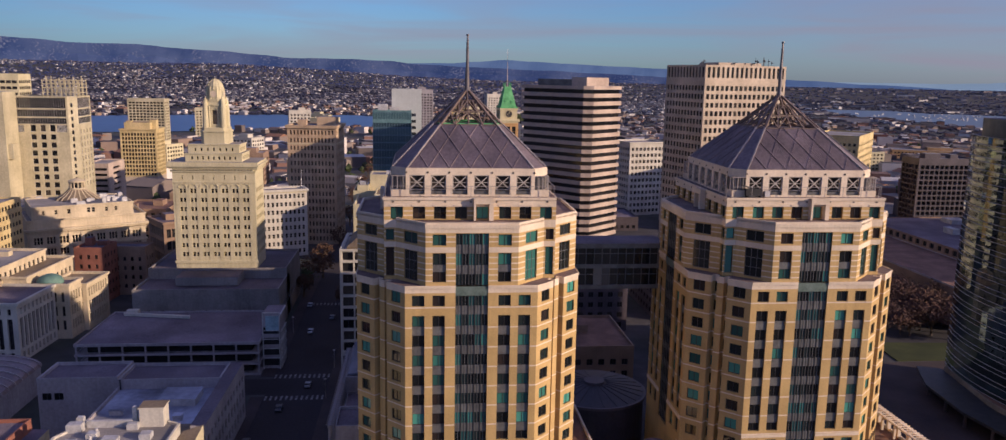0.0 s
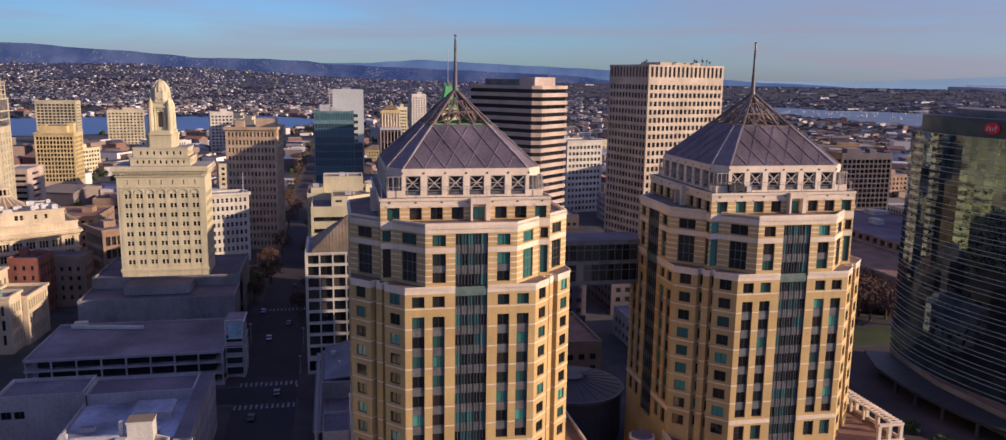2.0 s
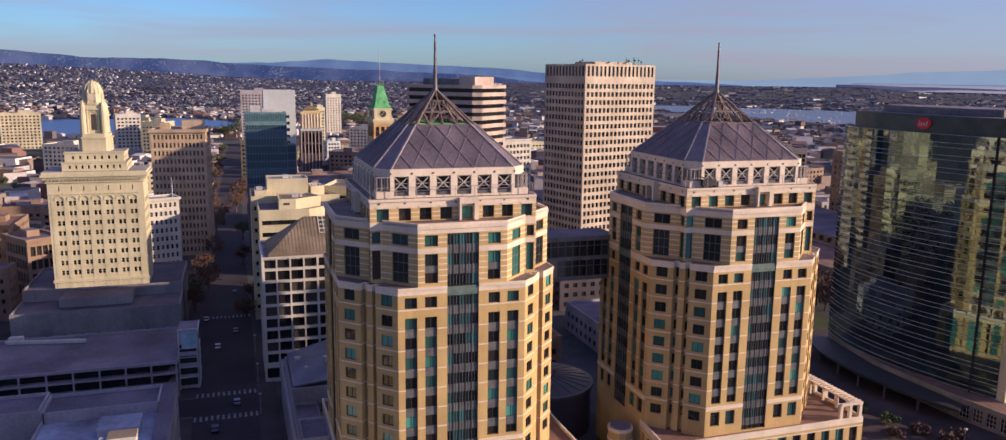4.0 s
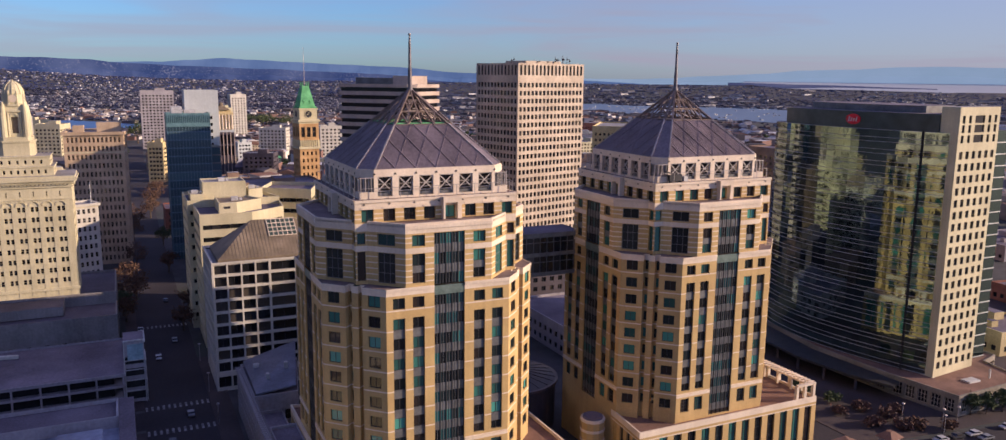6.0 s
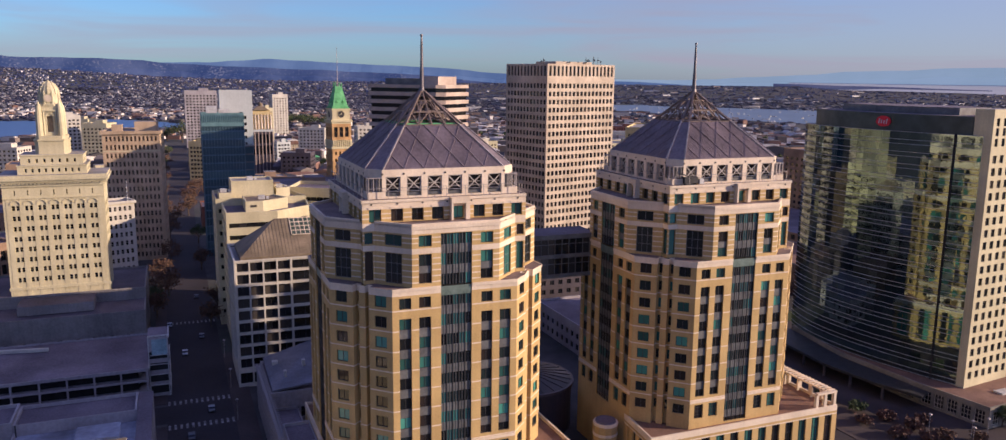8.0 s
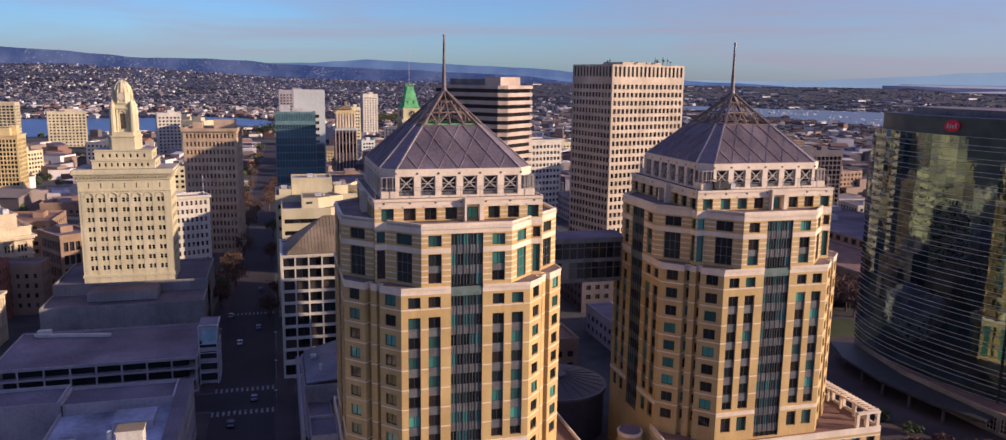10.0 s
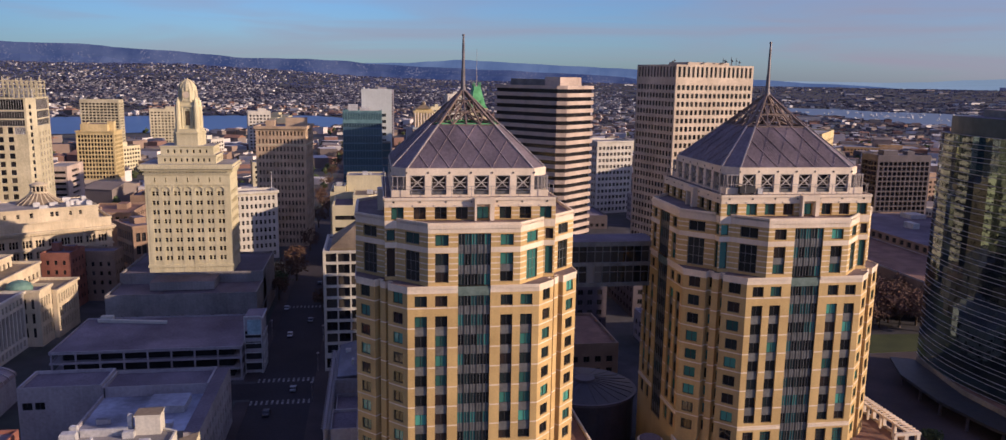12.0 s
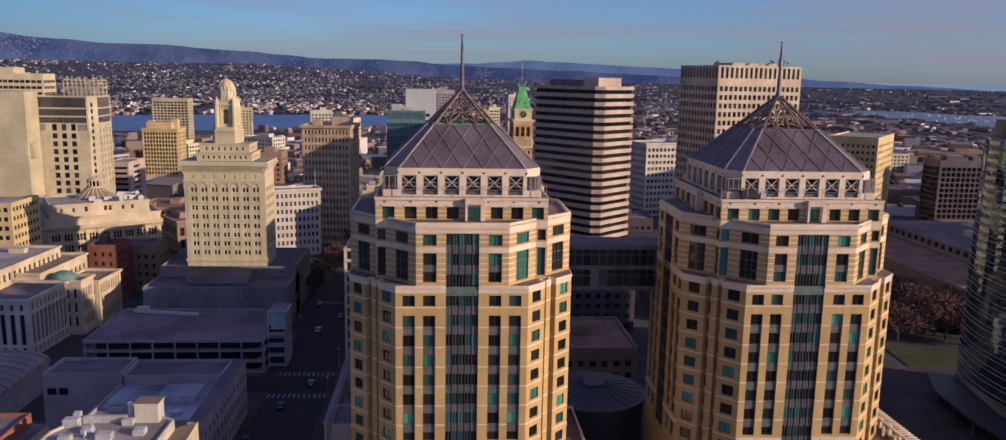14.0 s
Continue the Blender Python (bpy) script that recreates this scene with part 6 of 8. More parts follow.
def near_roofs():
    """Pale roofs close below the camera, with ducts and a stair house."""
    root = thing("rooftop_block", -72.5, 138.0, 0, 0, "pale flat-roofed block with ducts and a stair house", "building")
    b = MB()
    pl = [(0, 0), (23.0, 0), (23.0, 27.0), (17, 30.5), (4, 29.5), (0, 22)]
    b.prism(pl, 0, 24.0, 0, 1)
    part("wall", b, [WHITE, GRAVEL], root)
    c = MB()
    rooftop(c, pl, 24.5, 0, 1, 0.45)
    c.prism(pl, 23.9, 24.5, 0, lid=False)
    part("parapet", c, [WHITE, GRAVEL], root)
    c = MB()
    c.prism([(23.1, 2), (27.5, 2), (26.6, 31), (23.1, 28)], 0, 22.2, 0, 1)
    part("side_wing", c, [SANDPANEL, BROWNROOF], root)
    c = MB()
    c.prism([(-10, 6), (-0.1, 6), (-0.1, 25), (-10, 28)], 0, 18.5, 0, 1)
    part("side_wing", c, [WHITE, GRAVEL], root)
    s = MB()
    s.box(15.2, 26.4, 24.0, 20.0, 30.0, 28.0, 0)
    s.box(15.0, 26.2, 28.0, 20.2, 30.2, 28.3, 0, 1)
    part("stair_house", s, [WHITE, BROWNROOF], root)
    for px, py, pw, pd, ph in ((13.4, 27.6, 0.9, 0.9, 3.8), (13.0, 25.0, 2.2, 1.5, 1.2), (4.6, 26.6, 9.0, 0.8, 1.3), (1.5, 24.2, 3.0, 2.0, 1.6), (6.5, 21.0, 2.0, 2.0, 1.0), (10.5, 18.0, 3.0, 2.0, 1.2), (17.0, 20.0, 2.2, 2.2, 1.1), (3.5, 17.5, 2.4, 1.6, 1.0), (2.4, 27.2, 1.4, 1.2, 1.9)):
        p = MB()
        p.box(px, py, 24.05, px + pw, py + pd, 24.05 + ph)
        p.box(px + 0.1, py + 0.1, 24.05 + ph, px + pw - 0.1, py + pd - 0.1, 24.2 + ph)
        part("roof_unit", p, [ROOFSTUFF], root)
    for y0 in (19.5, 22.8):
        p = MB()
        p.tube(8.0, y0, 24.0, 25.6, 0.35, 0.3, 10)
        part("vent_pipe", p, [ROOFSTUFF], root)
    red = thing("red_brick_block", -101.0, 156.0, 0, 0, "red brick block with cream flank and patched roof", "building")
    c, gl = MB(), Glazing(30)
    pl = [(0, 0), (17, 0), (17, 20), (0, 20)]
    for k in range(4):
        a, e = pl[k], pl[(k + 1) % 4]
        L = math.hypot(e[0] - a[0], e[1] - a[1])
        hs = c.wall(a, e, 0, 21.6, grid(L, 6, 1.5, 3.0, 4.4, 4, 2.2, 1.0), 0.3, 0)
        gl.add(a, e, hs, 0.3, (1, 2), k != 1)
    rooftop(c, pl, 21.6, 0, 1, 0.8)
    part("wall", c, [REDBRICK, TARROOF], red)
    gl.build(red, GLASS, WHITE, GLASS_I)
    p = MB()
    p.box(17.1, 4, 0, 20.5, 20, 19.0, 0, 1)
    part("side_wing", p, [SANDPANEL, TARROOF], red)
    p = MB()
    p.box(5, 9, 20.8, 12, 16, 23.4, 0, 1)
    part("stair_house", p, [GREY, TARROOF], red)


near_roofs()


def curved_shed():
    """Long shed with a ribbed vaulted roof."""
    root = thing("vaulted_shed", -125.8, 221.0, 0, 0, "long grey shed with a ribbed vaulted metal roof", "building")
    b = MB()
    b.box(-12, -26, 0, 12, 26, 8.0)
    n = 12
    for i in range(n):
        t0, t1 = math.pi * i / n, math.pi * (i + 1) / n
        x0, z0, x1, z1 = -12.4 * math.cos(t0), 8 + 3.6 * math.sin(t0), -12.4 * math.cos(t1), 8 + 3.6 * math.sin(t1)
        b.face(((x0, -26.4, z0), (x1, -26.4, z1), (x1, 26.4, z1), (x0, 26.4, z0))[::-1], 1)
    part("wall", b, [GREY, ZINC], root)
    for j in range(14):
        p = MB()
        y0 = -25 + 50 * j / 13
        for i in range(n):
            t0, t1 = math.pi * i / n, math.pi * (i + 1) / n
            p.beam((-12.5 * math.cos(t0), y0, 8.1 + 3.6 * math.sin(t0)), (-12.5 * math.cos(t1), y0, 8.1 + 3.6 * math.sin(t1)), 0.3)
        part("roof_rib", p, [STEEL], root)


curved_shed()

block("colonnaded_block", "white stone block with tall pilastered windows, half in shade", "building", -151.0, 285.5, -3, 41.0, 25.0, 20.5, 6.0, 1, 12, (1.75, 10.6), [WHITE, TARROOF], v0=4.4,
      depth=0.8, cornice=(0.7, 1.0), near=(0, 1), frame_mat=DARK, style=(2, 5), side_cols=9, extra=[(1.0, 3.4, 1.4), (16.2, 18.4, 1.2)])
block("stepped_block", "cream stone middle block with square windows", "building", -155.5, 316.0, -3, 34.0, 35.0, 23.0, 5.2, 3, 8, (1.5, 2.4), [OLDSTONE, BROWNROOF], v0=6.6, depth=0.45, cornice=(0.5, 0.8), near=(0, 1), style=(1, 2), side_cols=10)
block("attic_block", "cream stone attic block with a flat gravel roof", "building", -165.0, 303.0, -3, 35.0, 54.0, 7.2, 5.2, 1, 9, (1.5, 2.8), [OLDSTONE, GRAVEL], v0=2.0, depth=0.4, cornice=(0.45, 0.6), near=(0, 1), z=19.4, style=(1, 2), side_cols=16,
      penthouse=[(-6, 14, 9, 6, 1.2), (6, 18, 6, 3, 0.9), (2, -6, 5, 8, 0.8), (-9, -12, 6, 5, 1.4)])
block("corner_block", "cream stone corner block with tall narrow windows", "building", -132.6, 302.3, -3, 15.6, 9.5, 20.5, 5.2, 3, 5, (1.1, 3.6), [OLDSTONE, TARROOF], v0=3.2, depth=0.5, cornice=(0.6, 0.9), near=(0, 1), style=(1, 3), side_cols=4)
block("pilaster_block", "cream stone block with narrow windows beside the lane", "building", -129.5, 316.7, -3, 14.0, 18.4, 18.0, 5.0, 3, 5, (1.1, 3.4), [OLDSTONE, BROWNROOF], v0=2.6, depth=0.5, cornice=(0.6, 0.9), near=(0, 1), style=(1, 3), side_cols=8)
block("brick_block", "small red brick block with flat roof and chimney", "building", -135.2, 350.0, -4, 11.5, 14.0, 24.0, 4.0, 5, 3, (1.2, 1.8), [REDBRICK, TARROOF], v0=3.0, near=(0, 1), penthouse=[(-3, 2, 3, 3, 2.6), (2, 3, 4, 3, 1.0)])
block("dark_rear_block", "dark low block behind the brick block", "building", -126.0, 362.0, -4, 18.0, 10.0, 21.5, 4.0, 4, 5, (1.2, 1.8), [BRICK, TARROOF], v0=3.0, near=())
block("brown_palace", "brown stone block with tall windows in shade", "building", -112.6, 379.5, -55, 20.0, 14.0, 30.0, 5.6, 4, 7, (1.9, 3.9), [BRICK, TARROOF], v0=6.0, depth=0.6, cornice=(0.9, 1.1), near=(0, 1), style=(2, 2),
      penthouse=[(-3, 0, 6, 5, 1.8)])
gd = thing("green_dome", -133.2, 301.8, 19.7, 0, "low green copper dome on the roof", "dome")
p = MB()
for r0, z0, r1, z1 in ((4.4, 0, 4.4, 0.9), (4.4, 0.9, 3.9, 1.9), (3.9, 1.9, 2.9, 2.7), (2.9, 2.7, 1.6, 3.2), (1.6, 3.2, 0.2, 3.4)):
    p.tube(0, 0, z0, z1, r0, r1, 20)
part("cover", p, [surface("dull_copper", [(0.3, (0.10, 0.20, 0.16)), (0.7, (0.14, 0.25, 0.20))], 0.7)], gd)


def domed_block():
    root = thing("domed_hall", 0, 0, 0, 0, "cream classical hall with cornices, attic and a ribbed brown dome", "building")
    root.matrix_basis = pose(-134.5, 411.3, -5.8, 0, 0, 29) @ Matrix.Scale(1.06, 4)
    b, gl = MB(), Glazing(200)
    LW, D = 48.0, 38.0
    pl = [(-LW, 0), (0, 0), (0, D), (-LW, D)]
    for k in range(4):
        a, c = pl[k], pl[(k + 1) % 4]
        L = math.hypot(c[0] - a[0], c[1] - a[1])
        n = round(L / 5.2)
        hs = []
        if k < 2:
            step = (L - 3) / n
            for i in range(n):
                m = 1.5 + step * (i + 0.5)
                for j, (z0, z1) in enumerate(((4.0, 8.2), (10.2, 13.4), (15.0, 18.0), (20.0, 23.2))):
                    hs += [(m - 1.7, m - 0.75, z0, z1), (m - 0.5, m + 0.5, z0, z1), (m + 0.75, m + 1.7, z0, z1)]
        hs = b.wall(a, c, 0, 31.0, hs, 0.5, 0)
        gl.add(a, c, hs, 0.5, (1, 2), False)
    rooftop(b, pl, 31.0, 0, 1, 1.0)
    part("wall", b, [OLDSTONE, GRAVEL], root)
    c = MB()
    for o, z0, z1 in ((0.5, 14.0, 14.5), (0.6, 18.6, 19.2), (0.5, 24.4, 24.9), (1.0, 25.6, 26.3), (1.6, 26.3, 27.1), (0.35, 30.4, 31.1)):
        c.box(-LW - o, -o, z0, o, -0.01, z1)
        c.box(0.01, 0, z0, o, D, z1)
    for i in range(40):                       # dentils under the main cornice
        u = -LW + LW * (i + 0.5) / 40
        c.box(u - 0.28, -0.9, 24.95, u + 0.28, -0.01, 25.6)
    part("cornice", c, [OLDSTONE], root)
    n = round(LW / 5.2)
    for i in range(n + 1):
        u = -LW + 1.5 + (LW - 3) * i / n
        p = MB()
        p.box(u - 0.55, -0.45, 2.0, u + 0.55, -0.01, 24.4)
        p.box(u - 0.75, -0.6, 23.4, u + 0.75, -0.46, 24.4)
        part("pilaster", p, [OLDSTONE], root)
    a, ga = MB(), Glazing(40)
    pl = [(-LW + 2.5, 5.0), (-4.0, 5.0), (-4.0, D - 3), (-LW + 2.5, D - 3)]
    for k in range(4):
        q, e = pl[k], pl[(k + 1) % 4]
        hs = []
        if k == 0:
            hs = [(4, 5.2, 32.2, 34.2), (9, 10.2, 32.2, 34.2), (14.0, 15.4, 32.2, 34.4), (22, 23.4, 32.2, 34.4), (24, 25.4, 32.2, 34.4), (29.5, 30.7, 32.2, 34.2), (33.5, 34.7, 32.2, 34.2)]
        hs = a.wall(q, e, 29.9, 36.0, hs, 0.3, 0)
        ga.add(q, e, hs, 0.3, (1, 2), False)
    rooftop(a, pl, 36.0, 0, 1, 0.5)
    part("attic", a, [OLDSTONE, GRAVEL], root)
    ga.build(root, GLASS, OLDSTONE)
    co = MB()
    co.box(-LW + 2.1, 4.6, 35.3, -3.6, 4.99, 36.1)
    part("attic_cornice", co, [OLDSTONE], root)
    rnd = random.Random(5)
    for i in range(12):                       # plant on the attic roof
        u, v, w, d, h = rnd.uniform(-30, -6), rnd.uniform(9, 30), rnd.uniform(1, 4), rnd.uniform(1, 3), rnd.uniform(0.8, 2.2)
        p = MB()
        p.box(u, v, 35.5, u + w, v + d, 35.5 + h)
        p.box(u + 0.2, v + 0.2, 35.5 + h, u + w - 0.2, v + d - 0.2, 35.7 + h)
        part("roof_unit", p, [ROOFSTUFF], root)
    d = MB()
    cx, cy = -24.0, 27.0
    prof = [(10.4, 34.2), (10.0, 35.4), (8.2, 36.8), (6.0, 38.2), (4.2, 39.8), (3.6, 40.4)]
    for (r0, z0), (r1, z1) in zip(prof, prof[1:]):
        d.tube(cx, cy, z0, z1, r0, r1, 28, 0)
    for i in range(20):
        t = 2 * math.pi * i / 20
        for (r0, z0), (r1, z1) in zip(prof, prof[1:]):
            d.beam((cx + r0 * math.cos(t), cy + r0 * math.sin(t), z0), (cx + r1 * math.cos(t), cy + r1 * math.sin(t), z1), 0.4, 1)
    part("dome", d, [BROWNROOF, OLDSTONE], root, "ribbed brown dome")
    la = MB()
    la.tube(cx, cy, 40.3, 41.0, 3.9, 3.9, 20, 0)
    # near-black drum stands for the shade behind the lantern's columns
    la.tube(cx, cy, 41.0, 43.6, 2.2, 2.2, 16, 1)
    for i in range(12):
        t = 2 * math.pi * i / 12
        la.tube(cx + 3.2 * math.cos(t), cy + 3.2 * math.sin(t), 41.0, 43.6, 0.32, 0.28, 6, 0)
    la.tube(cx, cy, 43.6, 44.3, 3.8, 3.8, 20, 0)
    la.tube(cx, cy, 44.3, 45.4, 3.2, 0.6, 16, 0)
    part("lantern", la, [OLDSTONE, SHADOWGAP], root, "columned cream lantern")
    gl.build(root, GLASS, OLDSTONE, GLASS_I)
    w = thing("blank_hall", 0, 0, 0, 0, "large plain cream wall block without windows", "building")
    w.matrix_basis = pose(-208.2, 415.5, -5.8, 0, 0, 23) @ Matrix.Scale(1.06, 4)
    for x0, x1, z, y0, y1 in ((0, 21, 31.8, 0, 34), (21.1, 32, 29.6, 0, 30), (32.1, 40, 27.6, 0.6, 26)):
        e = MB()
        pl = [(x0, y0), (x1, y0), (x1, y1), (x0, y1)]
        e.prism(pl, 0, z, 0, lid=False)
        rooftop(e, pl, z, 0, 1, 0.8)
        part("wall", e, [OLDSTONE, GRAVEL], w)
    for i in range(16):
        u, v, s, q, h = rnd.uniform(1, 18), rnd.uniform(2, 30), rnd.uniform(0.8, 4), rnd.uniform(0.8, 3), rnd.uniform(0.6, 2.2)
        p = MB()
        p.box(u, v, 31.0, u + s, v + q, 31.2 + h)
        p.box(u + 0.15, v + 0.15, 31.2 + h, u + s - 0.15, v + q - 0.15, 31.35 + h)
        part("roof_unit", p, [(ROOFSTUFF, OLDSTONE, BROWNROOF)[i % 3]], w)


domed_block()


def hotel_tower():
    """Tall sand-coloured tower: blank front with a short grid of windows, a glazed band on top and a roof frame."""
    root = thing("plaza_tower", -206.5, 487.0, 0, 4, "sand-coloured tower with dark glazed top floors and rooftop frame", "tower")
    w, d, h = 31.0, 26.0, 81.0
    b, gl = MB(), Glazing(220)
    pl = [(-w / 2 - 0.5, -d / 2), (w / 2 - 3, -d / 2), (w / 2 + 1, -d / 2 + 3.5), (w / 2 + 1, d / 2), (-w / 2 - 0.5, d / 2)]
    for k in range(5):
        a, c = pl[k], pl[(k + 1) % 5]
        L = math.hypot(c[0] - a[0], c[1] - a[1])
        hs = []
        if k == 0:
            hs = [(8.7 + 5.0 * i, 11.5 + 5.0 * i, 26.0 + 4.45 * j, 29.0 + 4.45 * j + (0.8 if j == 8 else 0)) for i in range(3) for j in range(9)]
            hs += [(0.4, 5.6, 61.4, 65.2), (L - 6.4, L - 1.0, 61.4, 65.2)] + [(0.4, L - 1.0, z0, z1) for z0, z1 in ((65.8, 69.2), (69.8, 73.7), (74.4, 80.2))]
        elif k == 1:
            hs = [(1.6, 2.8, 30 + 3.75 * j, 32.4 + 3.75 * j) for j in range(13)]
        elif k == 2:
            hs = grid(L, 4, 2.1, 30, 3.75, 9, 2.6, 1.0) + [(0.4, L - 0.5, z0, z1) for z0, z1 in ((65.8, 69.2), (69.8, 73.7), (74.4, 80.2))]
        hs = b.wall(a, c, 0, h, hs, 0.5, 0)
        gl.add(a, c, [q for q in hs if q[1] - q[0] < 5], 0.5, (1, 1), False)
        gl.add(a, c, [q for q in hs if q[1] - q[0] >= 5], 0.5, (22 if k == 0 else 14, 1), False)
    rooftop(b, pl, h, 0, 1, 0.9)
    part("wall", b, [SANDPANEL, GRAVEL], root)
    gl.build(root, GLASS, ROOFSTUFF, GLASS_I)
    f = MB()
    rnd = random.Random(8)
    for i in range(9):
        for j in range(3):
            x0, y0 = -3 + 2.4 * i, -3 + 6 * j
            f.box(x0 - 0.22, y0 - 0.22, h - 1, x0 + 0.22, y0 + 0.22, h + rnd.uniform(8, 11))
    for z in (h + 1.6, h + 4.4, h + 6.4, h + 8.4):
        for j in range(3):
            f.box(-3.2, -3.12 + 6 * j, z, 16.4, -2.88 + 6 * j, z + 0.4)
        for i in range(5):
            f.box(-3.1 + 4.8 * i, -3, z + 0.05, -2.8 + 4.8 * i, 9, z + 0.4)
    for i in range(8):
        f.beam((-3 + 2.4 * i, -3, h + 1.6), (-0.6 + 2.4 * i, -3, h + 6.4), 0.25)
    part("roof_frame", f, [SANDPANEL], root, "open concrete frame")
    m = MB()
    m.box(2, 0, h - 1, 12, 6, h + 5, 0)
    part("plant_room", m, [ROOFSTUFF], root)
    s = thing("side_tower", -245.5, 462.0, 0, 4, "plain sand-coloured tower beside the plaza tower", "tower")
    e = MB()
    e.prism(rect(55, 17), 0, 83.6, 0, 1)
    part("wall", e, [SANDPANEL, GRAVEL], s)
    pieces("panel_joint", [(-27.56, -8.56, 8 + 4 * j, 27.56, 8.56, 8.12 + 4 * j) for j in range(19)], [SANDPANEL], s)
    pieces("side_shaft", [(27.5, -7.0, 48, 30.0, 0, 56)], [SANDPANEL], s)


hotel_tower()
block("hotel_block", "yellow hotel block with a grid of dark windows", "building", -224.5, 692.0, 0, 28.0, 22.0, 49.0, 3.2, 11, 11, (1.75, 2.25), [YELLOW, REDROOF, TANGRID], v0=11.6, depth=0.7, bands=[(0, 10.6, 2)], penthouse=[(-2, 0, 20, 12, 5.0), (9, 2, 5, 6, 7.0), (-9, -2, 4, 5, 6.2)], style=(1, 1), cornice=(0.6, 0.9))
block("apartment_slab", "pale apartment slab with balcony rows", "building", -311.0, 985.0, 0, 41.0, 18.0, 63.0, 3.2, 18, 10, (3.0, 1.9), [SANDPANEL, GRAVEL], v0=3.0, depth=0.8, style=(2, 1), near=(0, 1))
block("office_left", "pale yellow office block with strip windows", "building", -322.0, 640.0, 5, 64.0, 24.0, 91.5, 4.4, 19, 16, (3.4, 2.1), [LIME, GRAVEL], v0=5.5, near=(0, 1), side_cols=6, penthouse=[(-10, 0, 43, 20, 4.4)])
block("yellow_corner", "pale yellow office with small windows", "building", -190.6, 364.0, 0, 30.0, 24.0, 40.0, 4.0, 9, 10, (1.8, 1.9), [YELLOW, GRAVEL], v0=4.0, near=(0, 1))
block("banded_car_park", "tan car park with open decks", "building", -209.0, 566.0, 0, 15.0, 30.0, 35.6, 3.6, 9, 1, (13.0, 1.7), [PINKSTONE, GRAVEL], v0=2.0, depth=1.2, near=(0, 1), side_cols=1, style=(6, 1))
block("chancery", "long yellow office slab with small windows on the lit face", "building", 267.0, 491.0, -38, 27.5, 55.0, 65.0, 3.9, 15, 9, (1.5, 1.8), [YELLOW, GRAVEL], v0=4.0, depth=0.3, near=(0, 1), style=(1, 1), side_cols=14)


